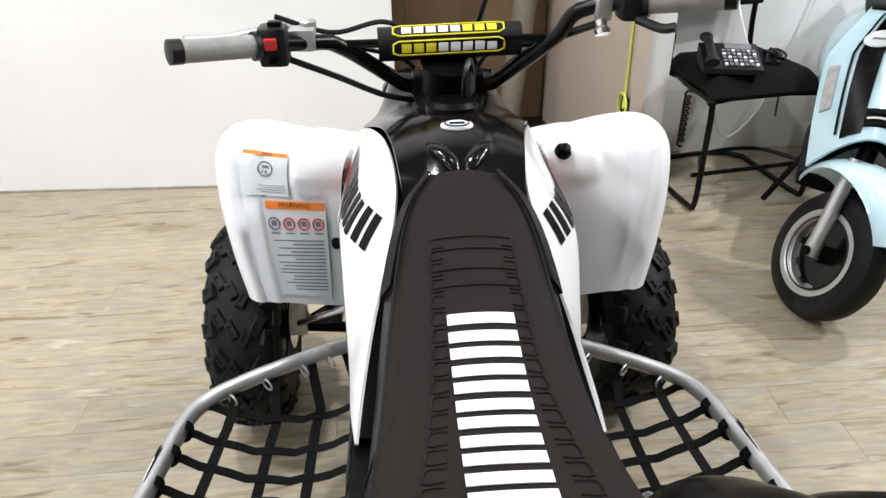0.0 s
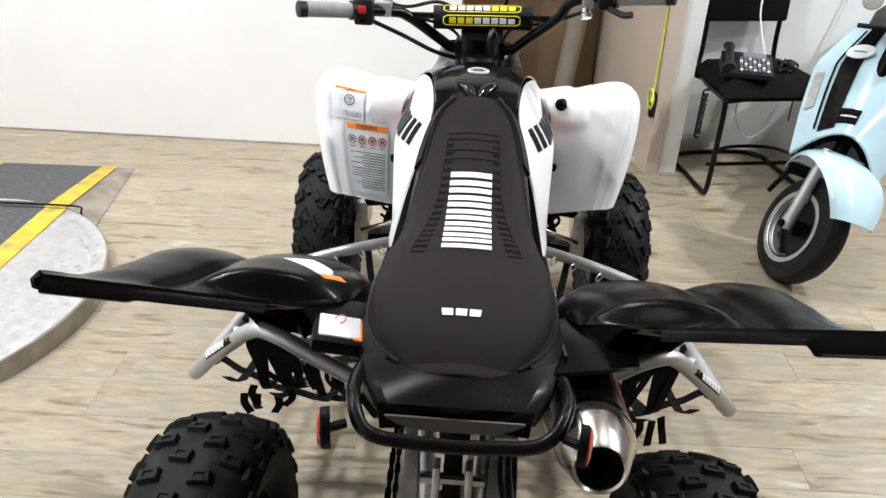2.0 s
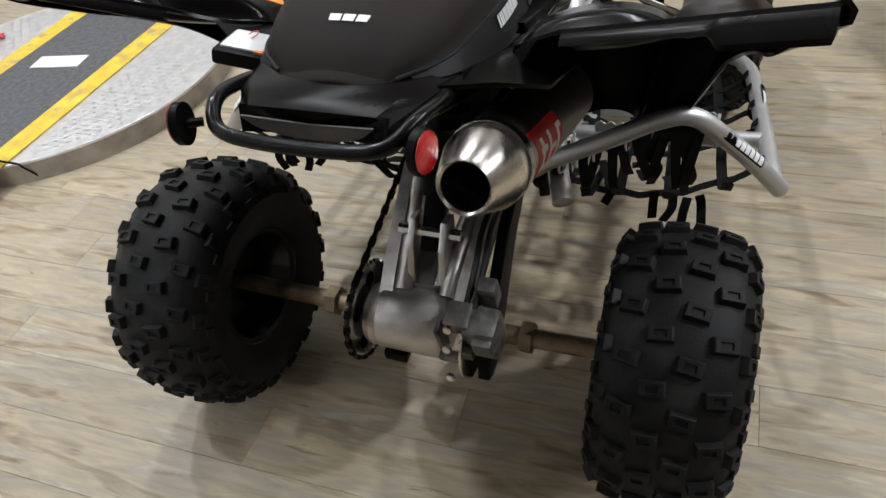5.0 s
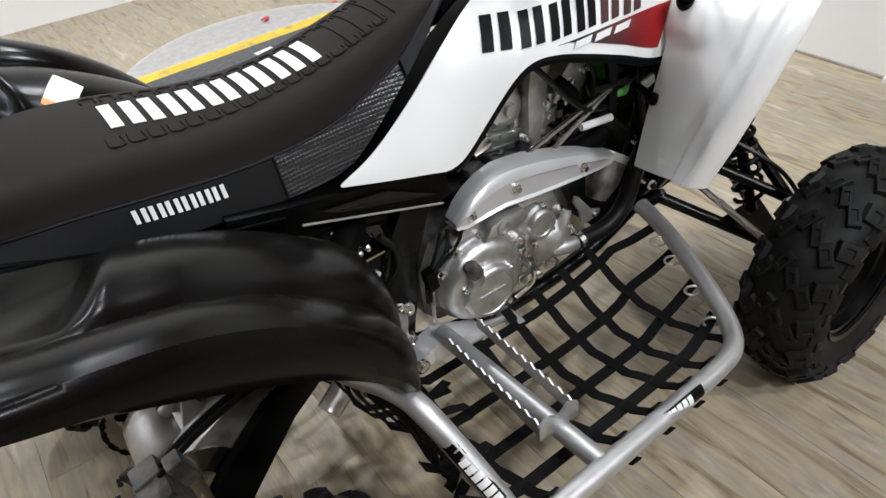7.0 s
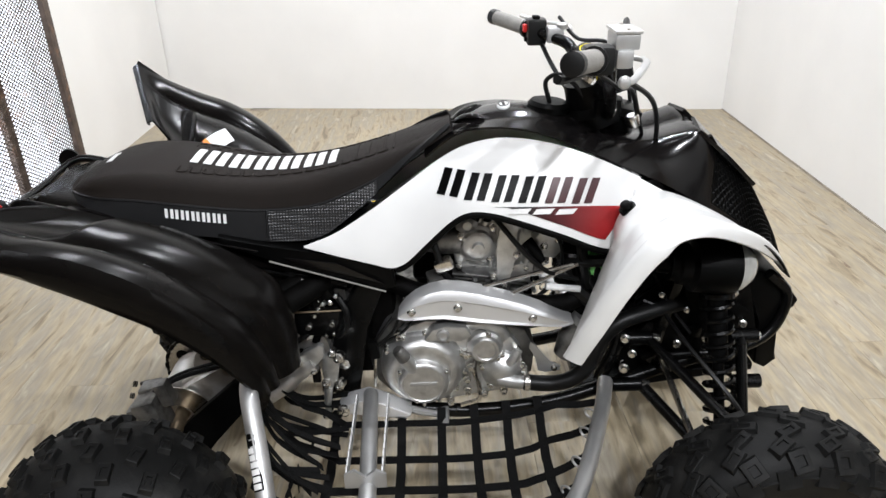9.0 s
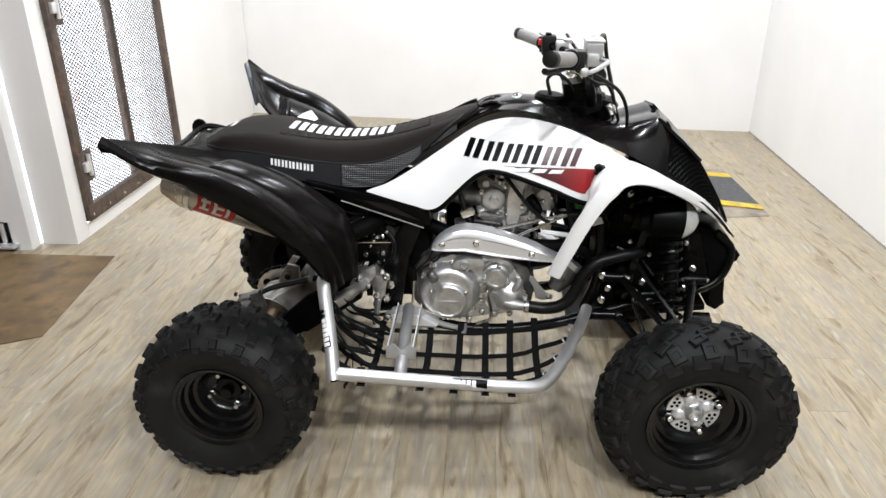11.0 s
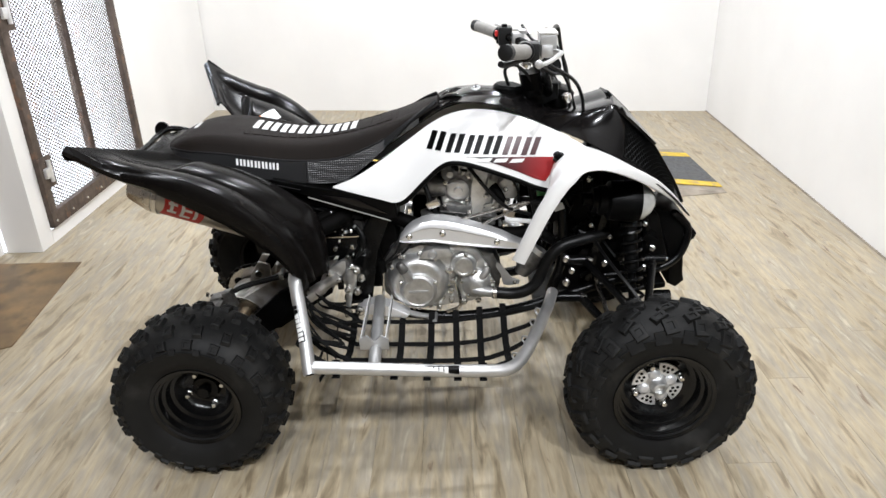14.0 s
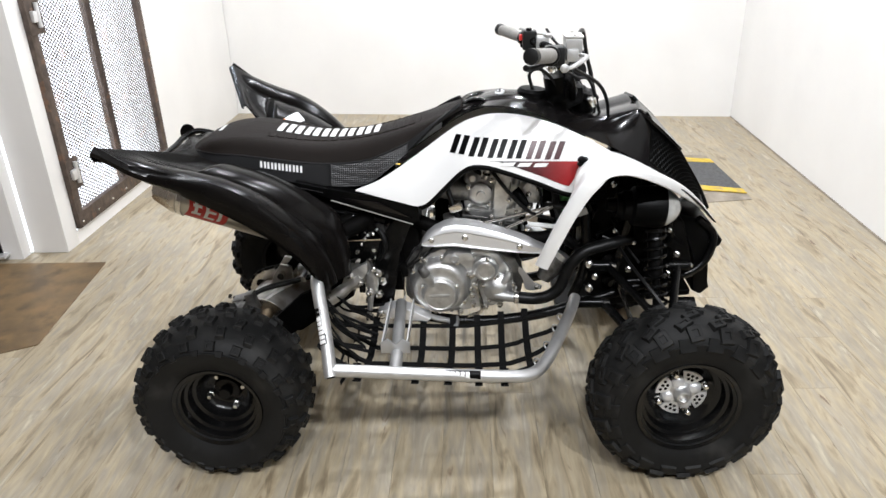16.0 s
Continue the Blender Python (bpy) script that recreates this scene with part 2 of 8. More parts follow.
def faded_print():
    """A print that fades from black to red along the panel."""
    m = bpy.data.materials.new("black_to_red_print")
    m.use_nodes = True
    t = m.node_tree
    b = t.nodes["Principled BSDF"]
    co, sep, ramp = t.nodes.new("ShaderNodeTexCoord"), t.nodes.new("ShaderNodeSeparateXYZ"), t.nodes.new("ShaderNodeValToRGB")
    span = t.nodes.new("ShaderNodeMapRange")
    span.inputs["From Min"].default_value, span.inputs["From Max"].default_value = 0.80, 1.01
    t.links.new(co.outputs["Object"], sep.inputs[0])
    t.links.new(sep.outputs["Y"], span.inputs["Value"])
    t.links.new(span.outputs["Result"], ramp.inputs["Fac"])
    e = ramp.color_ramp.elements
    e[0].position, e[0].color = 0.15, (0.005, 0.004, 0.004, 1)
    e[1].position, e[1].color = 1.0, (0.36, 0.010, 0.012, 1)
    e.new(0.5).color = (0.075, 0.005, 0.007, 1)
    t.links.new(ramp.outputs["Color"], b.inputs["Base Color"])
    b.inputs["Roughness"].default_value = 0.33
    return m


WEDGE = faded_print()


# ---- mesh tools ----
def V(*a):
    return Vector(a)


def lerp(a, b, f):
    return a + (b - a) * f


def steps(a, b, n):
    return [lerp(a, b, k / n) for k in range(n + 1)]


def curve_at(table, y):
    """Smooth value of a table of (y, value) rows, by cubic Hermite."""
    if y <= table[0][0]:
        return table[0][1]
    for k in range(len(table) - 1):
        (y0, a), (y1, b) = table[k], table[k + 1]
        if y <= y1:
            f = (y - y0) / (y1 - y0)
            ya, va = table[max(0, k - 1)]
            yb, vb = table[min(len(table) - 1, k + 2)]
            ma, mb = (b - va) / max(1e-6, y1 - ya) * (y1 - y0), (vb - a) / max(1e-6, yb - y0) * (y1 - y0)
            return a * (2 * f**3 - 3 * f**2 + 1) + ma * (f**3 - 2 * f**2 + f) + b * (3 * f**2 - 2 * f**3) + mb * (f**3 - f**2)
    return table[-1][1]


def spline(points, n=6):
    """Catmull-Rom through points; n steps a piece."""
    p = [Vector(q) for q in points]
    p = [p[0] * 2 - p[1], *p, p[-1] * 2 - p[-2]]
    out = []
    for k in range(1, len(p) - 2):
        a, b, c, d = p[k - 1 : k + 3]
        for j in range(n):
            f = j / n
            out.append(0.5 * (2 * b + (c - a) * f + (2 * a - 5 * b + 4 * c - d) * f * f + (3 * b - a - 3 * c + d) * f**3))
    return [*out, p[-2].copy()]


def sweep(bm, points, r, seg=10, caps=True, flat=1.0):
    """A round tube along points; r: a radius or one a point; flat squashes it."""
    pts = [Vector(q) for q in points]
    rr = r if isinstance(r, (list, tuple)) else [r] * len(pts)
    side, rings = None, []
    for k, p in enumerate(pts):
        d = (pts[min(k + 1, len(pts) - 1)] - pts[max(k - 1, 0)]).normalized()
        if side is None:
            side = d.orthogonal().normalized()
            if abs(d.z) < 0.9:
                side = d.cross(V(0, 0, 1)).normalized()
        side = (side - d * side.dot(d)).normalized()
        up = d.cross(side)
        rings.append([bm.verts.new(p + (side * math.cos(a) + up * math.sin(a) * flat) * rr[k]) for a in (2 * math.pi * j / seg for j in range(seg))])
    for a, b in zip(rings, rings[1:]):
        for j in range(seg):
            bm.faces.new((a[j], a[(j + 1) % seg], b[(j + 1) % seg], b[j]))
    if caps:
        bm.faces.new(rings[0][::-1])
        bm.faces.new(rings[-1])
    return bm


def lathe(bm, profile, origin=(0, 0, 0), axis=(1, 0, 0), seg=32, close=False):
    """Turns rows of (along, radius) about an axis."""
    ax = Vector(axis).normalized()
    s = ax.orthogonal().normalized()
    u = ax.cross(s)
    o = Vector(origin)
    rings = []
    for along, r in profile:
        if r < 1e-5:
            rings.append([bm.verts.new(o + ax * along)])
        else:
            rings.append([bm.verts.new(o + ax * along + (s * math.cos(a) + u * math.sin(a)) * r) for a in (2 * math.pi * j / seg for j in range(seg))])
    pairs = list(zip(rings, rings[1:])) + ([(rings[-1], rings[0])] if close else [])
    for a, b in pairs:
        for j in range(seg):
            k = (j + 1) % seg
            if len(a) == 1 and len(b) > 1:
                bm.faces.new((a[0], b[k], b[j]))
            elif len(b) == 1 and len(a) > 1:
                bm.faces.new((a[j], a[k], b[0]))
            elif len(a) > 1:
                bm.faces.new((a[j], a[k], b[k], b[j]))
    return bm


def block(bm, centre, size, turn=None, bevel=0.0):
    """A box with cut edges."""
    made = bmesh.ops.create_cube(bm, size=1.0)["verts"]
    m = Matrix.Translation(centre) @ (turn or Matrix()) @ Matrix.Diagonal((*size, 1))
    bmesh.ops.transform(bm, matrix=m, verts=made)
    if bevel:
        edges = list({e for v in made for e in v.link_edges})
        bmesh.ops.bevel(bm, geom=edges, offset=bevel, segments=2, affect="EDGES", profile=0.6)
    return bm


def plate(bm, outline, x0, x1, bevel=0.0):
    """A (y, z) outline between two x planes."""
    a = [bm.verts.new((x0, y, z)) for y, z in outline]
    b = [bm.verts.new((x1, y, z)) for y, z in outline]
    n = len(outline)
    faces = [bm.faces.new(a), bm.faces.new(b[::-1])]
    for k in range(n):
        faces.append(bm.faces.new((a[k], b[k], b[(k + 1) % n], a[(k + 1) % n])))
    if bevel:
        edges = list({e for f in faces for e in f.edges})
        bmesh.ops.bevel(bm, geom=edges, offset=bevel, segments=2, affect="EDGES", profile=0.6)
    return bm


def sheet(bm, rows, thick=0.0):
    """A grid of points as a surface, given a thickness."""
    vs = [[bm.verts.new(p) for p in row] for row in rows]
    faces = []
    for a, b in zip(vs, vs[1:]):
        for k in range(len(a) - 1):
            faces.append(bm.faces.new((a[k], a[k + 1], b[k + 1], b[k])))
    if thick:
        bmesh.ops.recalc_face_normals(bm, faces=faces)
        bmesh.ops.solidify(bm, geom=faces, thickness=thick)
    return bm


def loft(bm, rings, caps=True):
    vs = [[bm.verts.new(p) for p in ring] for ring in rings]
    n = len(vs[0])
    for a, b in zip(vs, vs[1:]):
        for k in range(n):
            bm.faces.new((a[k], a[(k + 1) % n], b[(k + 1) % n], b[k]))
    if caps:
        bm.faces.new(vs[0][::-1])
        bm.faces.new(vs[-1])
    return bm


def ribbon(bm, points, width, thick, across):
    """A flat strap along points; across: the way of its width."""
    pts = [Vector(p) for p in points]
    rows = []
    for k, p in enumerate(pts):
        d = (pts[min(k + 1, len(pts) - 1)] - pts[max(k - 1, 0)]).normalized()
        a = Vector(across)
        a = (a - d * a.dot(d)).normalized() * width / 2
        n = d.cross(a).normalized() * thick / 2
        rows.append([p - a - n, p + a - n, p + a + n, p - a + n])
    return loft(bm, rows)


def finish(name, bm, material, angle=38):
    bmesh.ops.recalc_face_normals(bm, faces=bm.faces)
    me = bpy.data.meshes.new(name)
    bm.to_mesh(me)
    bm.free()
    me.polygons.foreach_set("use_smooth", [True] * len(me.polygons))
    me.set_sharp_from_angle(angle=radians(angle))
    me.materials.append(material)
    return me


def part(name, bm, material, parent, label="", angle=38):
    ob = new(name, finish(name, bm, material, angle))
    ob.parent = parent
    return tagged(ob, label)


def thing(name, label, category, m=None, group="", kind=""):
    ob = new(name)
    ob.matrix_world = m or Matrix()
    return tagged(ob, label, category, group, kind)


def solid(name, bm, material, label, category, group="", kind="", angle=38):
    return tagged(new(name, finish(name, bm, material, angle)), label, category, group, kind)


def structure(name, bm, material, label):
    return tagged(new(name, finish(name, bm, material)), label, "", "", "structure")


def B():
    return bmesh.new()


def mirrored(points, s):
    return [V(p[0] * s, p[1], p[2]) for p in points]


def writing(name, text, size, m, material, parent):
    """Flat letters in the built-in font, as a mesh."""
    cu = bpy.data.curves.new(name, "FONT")
    cu.body, cu.size, cu.align_x, cu.align_y = text, size, "CENTER", "CENTER"
    tmp = bpy.data.objects.new(name, cu)
    scene.collection.objects.link(tmp)
    bpy.context.view_layer.update()
    me = bpy.data.meshes.new_from_object(tmp.evaluated_get(bpy.context.evaluated_depsgraph_get()))
    bpy.data.objects.remove(tmp)
    me.materials.clear()
    me.materials.append(material)
    ob = new(name, me)
    ob.parent = parent
    ob.matrix_local = m
    return ob


# ---- room ----
H = 3.6


def walls():
    t = 0.15
    bm = loft(B(), [[V(-3.75, 2.846, z), V(-0.07, 2.66, z), V(-0.07, 2.85, z), V(-3.75, 3.02, z)] for z in (0, H)])
    structure("wall_north", bm, WALL, "white painted wall beside the doorway")
    bm = block(B(), (2.86, 2.85 + t / 2, H / 2), (3.64, t, H))
    structure("wall_north_east", bm, WALL, "white painted wall behind the chair")
    bm = loft(B(), [[V(-3.57, 2.836, z), V(-4.08, -1.6, z), V(-4.25, -1.6, z), V(-3.75, 2.836, z)] for z in (0, H)])
    structure("wall_west", bm, WALL, "white painted wall")
    # unseen walls that close the room, dark so they add little fill
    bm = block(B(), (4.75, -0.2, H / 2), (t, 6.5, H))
    structure("wall_east", bm, DIMWALL, "unseen closing wall, dark brown to cut fill light")
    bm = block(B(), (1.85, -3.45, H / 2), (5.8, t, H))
    structure("wall_south", bm, DIMWALL, "unseen closing wall, dark brown to cut fill light")
    # column beside the doorway
    bm = block(B(), (0.972, 2.68, H / 2), (0.15, 0.36, H), None, 0.004)
    structure("wall_column", bm, WALL, "white painted wall end beside the doorway")
    # unseen lintel, added to keep the ceiling lamps' light out of the recess
    structure("wall_lintel_blocker", block(B(), (0.41, 2.74, 2.84), (0.96, 0.16, 1.52)), WALL, "unseen white wall over the doorway, added to shade the recess")
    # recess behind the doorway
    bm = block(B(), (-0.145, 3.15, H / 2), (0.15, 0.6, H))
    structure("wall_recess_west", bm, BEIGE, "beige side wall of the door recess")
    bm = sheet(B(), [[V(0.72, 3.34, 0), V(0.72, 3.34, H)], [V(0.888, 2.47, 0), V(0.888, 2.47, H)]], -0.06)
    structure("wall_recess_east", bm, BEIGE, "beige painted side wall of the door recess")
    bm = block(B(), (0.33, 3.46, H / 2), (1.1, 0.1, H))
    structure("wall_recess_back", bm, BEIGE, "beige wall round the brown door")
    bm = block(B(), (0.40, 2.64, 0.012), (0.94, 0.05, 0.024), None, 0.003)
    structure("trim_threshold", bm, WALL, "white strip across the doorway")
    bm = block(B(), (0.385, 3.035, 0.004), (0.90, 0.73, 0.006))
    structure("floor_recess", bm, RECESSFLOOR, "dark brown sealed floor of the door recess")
    bm = block(B(), (0.4, 0, H + 0.06), (8.9, 7.4, 0.12))
    structure("ceiling", bm, CEIL, "dim brown boarded ceiling")
    bm = sweep(B(), [(-3.56, 2.832, 0.004), (-0.08, 2.656, 0.004)], 0.005, 6)
    structure("baseboard", bm, EDGE, "thin dark joint along the wall foot")
    # mesh-door wall
    bm = block(B(), (-1.1375, -1.40, H / 2), (0.115, 0.18, H), None, 0.004)
    structure("wall_mesh_east", bm, WALL, "white wall end beside the mesh door")
    bm = block(B(), (-1.815, -1.40, 0.035), (1.24, 0.18, 0.07))
    structure("wall_mesh_sill", bm, WALL, "white sill under the mesh door")
    bm = block(B(), (-1.815, -1.40, 2.90), (1.24, 0.18, 1.4))
    structure("wall_mesh_head", bm, WALL, "white wall over the mesh door")
    bm = block(B(), (-3.235, -1.40, H / 2), (1.60, 0.18, H))
    structure("wall_mesh_west", bm, WALL, "white wall beside the mesh door")
    bm = block(B(), (-2.4, -3.2, H / 2), (3.0, 0.1, H))
    structure("wall_corridor", bm, WALL, "white wall behind the mesh door")
    structure("wall_corridor_west", block(B(), (-3.78, -2.40, H / 2), (0.1, 1.7, H)), WALL, "white end wall behind the mesh door")
    bm = block(B(), (-1.04, -2.45, H / 2), (0.07, 1.9, H))
    structure("wall_corridor_east", bm, WALL, "white side wall behind the mesh door")
    bm = block(B(), (-2.40, -2.32, 0.006), (2.66, 1.66, 0.008))
    structure("floor_corridor", bm, WALL, "pale floor behind the mesh door")


def brown_door():
    d = thing("door_1", "closed brown panelled door in a recess", "door", pose(0.33, 3.40, 0), kind="structure")
    part("door_leaf", block(B(), (0, 0, 1.02), (0.78, 0.04, 2.03), None, 0.003), DOORPAINT, d)
    for x in (-0.19, 0.19):
        for z, h in ((0.38, 0.52), (1.02, 0.6), (1.66, 0.44)):
            bm = B()
            for off, w, q in ((0.0, 0.0, 0.012), (0.02, 0.02, 0.004)):
                block(bm, (x, -0.0235 - off * 0.55, z), (0.27 - w * 2.5, q, h - w * 2.5), None, 0.0015)
            part("door_panel", bm, DOORPAINT, d)
    part("door_frame", sweep(B(), [(-0.43, -0.02, 0), (-0.43, -0.02, 2.1), (0.43, -0.02, 2.1), (0.43, -0.02, 0)], 0.035, 4), DOORPAINT, d)


def mesh_door():
    x0, x1, z0, z1, y = -2.42, -1.2, 0.08, 2.18, -1.305
    d = thing("door_2", "rusty steel frame door filled with expanded metal mesh", "door", kind="structure")
    for n, c, s in (("stile", (x1 - 0.03, y, (z0 + z1) / 2), (0.06, 0.03, z1 - z0)), ("stile", (x0 + 0.03, y, (z0 + z1) / 2), (0.06, 0.03, z1 - z0)),
                    ("bottom_rail", ((x0 + x1) / 2, y + 0.002, z0 + 0.04), (x1 - x0, 0.032, 0.08)), ("top_rail", ((x0 + x1) / 2, y + 0.002, z1 - 0.04), (x1 - x0, 0.032, 0.08)),
                    ("middle_post", ((x0 + x1) / 2 - 0.02, y - 0.03, (z0 + z1) / 2), (0.06, 0.03, z1 - z0))):
        part(n, block(B(), c, s, None, 0.003), RUST, d)
    bm = B()
    w, h, p = x1 - x0 - 0.1, z1 - z0 - 0.12, 0.034
    bx, bz = x0 + 0.05, z0 + 0.06
    slope = 0.62
    for sgn in (1, -1):
        c0 = -w * slope if sgn > 0 else 0.0
        c1 = h if sgn > 0 else h + w * slope
        c = c0
        while c < c1:
            # z = c + sgn * slope * x, clipped to the opening
            xs = sorted([max(0.0, min(w, q)) for q in ((0 - c) / (sgn * slope), (h - c) / (sgn * slope))])
            if xs[1] - xs[0] > 0.01:
                a = V(bx + xs[0], y - 0.012, bz + c + sgn * slope * xs[0])
                b = V(bx + xs[1], y - 0.012, bz + c + sgn * slope * xs[1])
                ribbon(bm, [a, b], 0.0052, 0.002, (0, 0, 1))
            c += p * slope
    part("wire_mesh", bm, RUST, d, "expanded metal mesh")
    for z in (0.36, 1.12):
        bm = block(B(), (x1 - 0.05, y + 0.02, z), (0.12, 0.008, 0.16), None, 0.002)
        la = part("latch", bm, RUST, d)
        bm = sweep(B(), [(x1 - 0.06, y + 0.035, z - 0.05), (x1 - 0.06, y + 0.035, z + 0.06)], 0.011, 8)
        block(bm, (x1 - 0.04, y + 0.03, z), (0.05, 0.02, 0.05), None, 0.003)
        part("bolt", bm, SILVER, la)
    for k in range(7):
        bm = lathe(B(), [(0, 0.008), (0.005, 0.007), (0.007, 0.0)], (x1 - 0.03 - k * 0.17, y + 0.018, z0 + 0.03), (0, 1, 0), 8)
        part("rivet", bm, ZINC, d)
    bm = B()
    block(bm, (-1.03, -1.63, 0.09), (0.05, 0.08, 0.12), None, 0.004)
    block(bm, (-1.0, -1.63, 0.03), (0.09, 0.14, 0.012), None, 0.002)
    sweep(bm, [(-1.005, -1.63, 0.03), (-1.005, -1.63, 0.14)], 0.012, 8)
    solid("floor_bracket", bm, SILVER, "grey metal track bracket at the wall foot", "bracket")


def floor_planks():
    f = tagged(new("floor", finish("floor", block(B(), (0.4, -0.1, -0.05), (8.9, 7.2, 0.086)), EDGE)), "beige weathered wood-look plank floor", "", "", "structure")
    rng = random.Random(5)
    L, W = 1.22, 0.146
    bm = block(B(), (0, 0, -0.004), (L - 0.0007, W - 0.0007, 0.008))
    top = [e for e in bm.edges if all(v.co.z > -0.001 for v in e.verts)]
    bmesh.ops.bevel(bm, geom=top, offset=0.0004, segments=1, affect="EDGES")
    near = finish("plank", bm, WOOD)
    rest = B()
    k = 0
    y = -3.4
    while y < 3.5:
        x = -4.4 + rng.random() * L
        while x < 4.75 - L * 0.5:
            close = -3.4 < x < 2.9 and -1.3 < y < 2.9
            if close and k < 290:
                ob = new("plank", near)
                ob.parent = f
                ob.location = (x, y, 0)
                k += 1
            else:
                block(rest, (x, y, -0.004), (L - 0.0012, W - 0.0012, 0.008))
            x += L
        y += W
    part("plank_field", rest, WOOD, f, "planks beyond")["kind"] = "stuff"


def turntable():
    c, r, h = V(-2.0, 1.10, 0), 0.70, 0.075
    d = thing("turntable", "round aluminium diamond-plate motorcycle turntable with black tread strip", "turntable")
    bm = lathe(B(), [(0, 0), (0, r), (h - 0.004, r), (h, r - 0.004), (h, 0)], c, (0, 0, 1), 96)
    part("base_disc", bm, EDGE, d, "dirty grey rim")
    part("top_plate", lathe(B(), [(h, r - 0.006), (h + 0.002, r - 0.008), (h + 0.002, 0)], c, (0, 0, 1), 96), DIAMOND, d)
    bm = B()
    n = 0
    for i in range(-32, 33):
        for j in range(-32, 33):
            px, py = i * 0.026, j * 0.026
            if math.hypot(px, py) < r - 0.03 and abs(px - 0.0) > 0.345:
                a = radians(45 if (i + j) % 2 else -45)
                dx, dy = math.cos(a) * 0.011, math.sin(a) * 0.011
                ox, oy = -math.sin(a) * 0.0035, math.cos(a) * 0.0035
                q = c + V(px, py, h + 0.0021)
                vs = [bm.verts.new(q + V(dx, dy, 0)), bm.verts.new(q + V(ox, oy, 0.0016)), bm.verts.new(q - V(dx, dy, 0)), bm.verts.new(q - V(ox, oy, -0.0016))]
                bm.faces.new(vs)
    part("tread_pattern", bm, DIAMOND, d)["kind"] = "stuff"
    half = math.sqrt(r * r - 0.34**2)
    part("tread_strip", block(B(), (c.x, c.y, h + 0.004), (0.43, 2 * half, 0.004)), RAMPTOP, d, "black grit strip")
    for s in (-1, 1):
        part("yellow_border", block(B(), (c.x + s * 0.262, c.y, h + 0.005), (0.092, 2 * half, 0.004)), RAMPYEL, d, "yellow painted edge")
    # ramp plates down to the floor, one at each end of the strip
    z0, z1 = h + 0.006, 0.004
    for end in (1, -1):
        ra = thing("loading_ramp", "black ramp plate with yellow edges leading to the turntable", "ramp")
        y0, y1 = c.y + end * 0.615, c.y + end * 1.21

        def strip(xa0, xb0, xa1, xb1, lift):
            return sheet(B(), [[V(xa0, y0, z0 + lift), V(xb0, y0, z0 + lift)], [V(xa1, y1, z1 + lift), V(xb1, y1, z1 + lift)]], 0.004 * end)

        part("ramp_plate", strip(-2.215, -1.785, -2.34, -1.83, 0.0) if end > 0 else strip(-2.215, -1.785, -2.215, -1.785, 0.0), RAMPTOP, ra)
        part("yellow_border", strip(-2.307, -2.215, -2.42, -2.338, 0.002) if end > 0 else strip(-2.307, -2.215, -2.307, -2.215, 0.002), RAMPYEL, ra)
        part("yellow_border", strip(-1.785, -1.693, -1.832, -1.758, 0.002) if end > 0 else strip(-1.785, -1.693, -1.785, -1.693, 0.002), RAMPYEL, ra)
        if end > 0:
            bm = sheet(B(), [[V(-1.693, y0, z0 - 0.002), V(-1.58, y0 - 0.02, 0.004)], [V(-1.758, y1, z1 - 0.001), V(-1.67, y1, 0.003)]], 0.003)
            part("side_flare", bm, EDGE, ra, "bare grey metal flare")
            bm = sheet(B(), [[V(-2.335, y0, z0 - 0.002), V(-2.42, y0, 0.004)], [V(-2.43, y1, z1 - 0.001), V(-2.51, y1, 0.003)]], 0.003)
            part("side_flare", bm, EDGE, ra, "bare grey metal flare")
        yr = y0 + 0.005 * end
        rod = sweep(B(), spline([(-2.40, yr, 0.095), (-2.0, yr, 0.095), (-1.66, yr, 0.093), (-1.628, yr - 0.01 * end, 0.07), (-1.62, yr - 0.04 * end, 0.01)], 4), 0.004, 6)
        solid("hinge_rod", rod, SATIN, "thin black rod lying across the ramp joint", "rod")
    for k, (x, y) in enumerate(((-2.50, 1.30), (-2.62, 1.75))):
        solid("red_tag", block(B(), (x, y, 0.085 if k == 0 else 0.005), (0.025, 0.045, 0.006), pose(0, 0, 0, 0, 0, 35), 0.002), RED, "small red plastic tag lying beside the strip", "tag")
    solid("white_card", block(B(), (-2.01, 1.12, h + 0.009), (0.22, 0.09, 0.004), pose(0, 0, 0, 0, 0, 8), 0.001), LABEL, "white card lying on the black tread strip", "card")


def brown_patch():
    # darker brown floor area, laid as a thin sheet over the planks
    bm = sheet(B(), [[V(-0.95, -1.06, 0.004), V(-0.95, -2.6, 0.004)], [V(-0.20, -0.98, 0.004), V(0.65, -2.6, 0.004)]], 0.004)
    solid("floor_mat", bm, BROWNPATCH, "thin darker brown sheet over the floor by the mesh door", "mat")


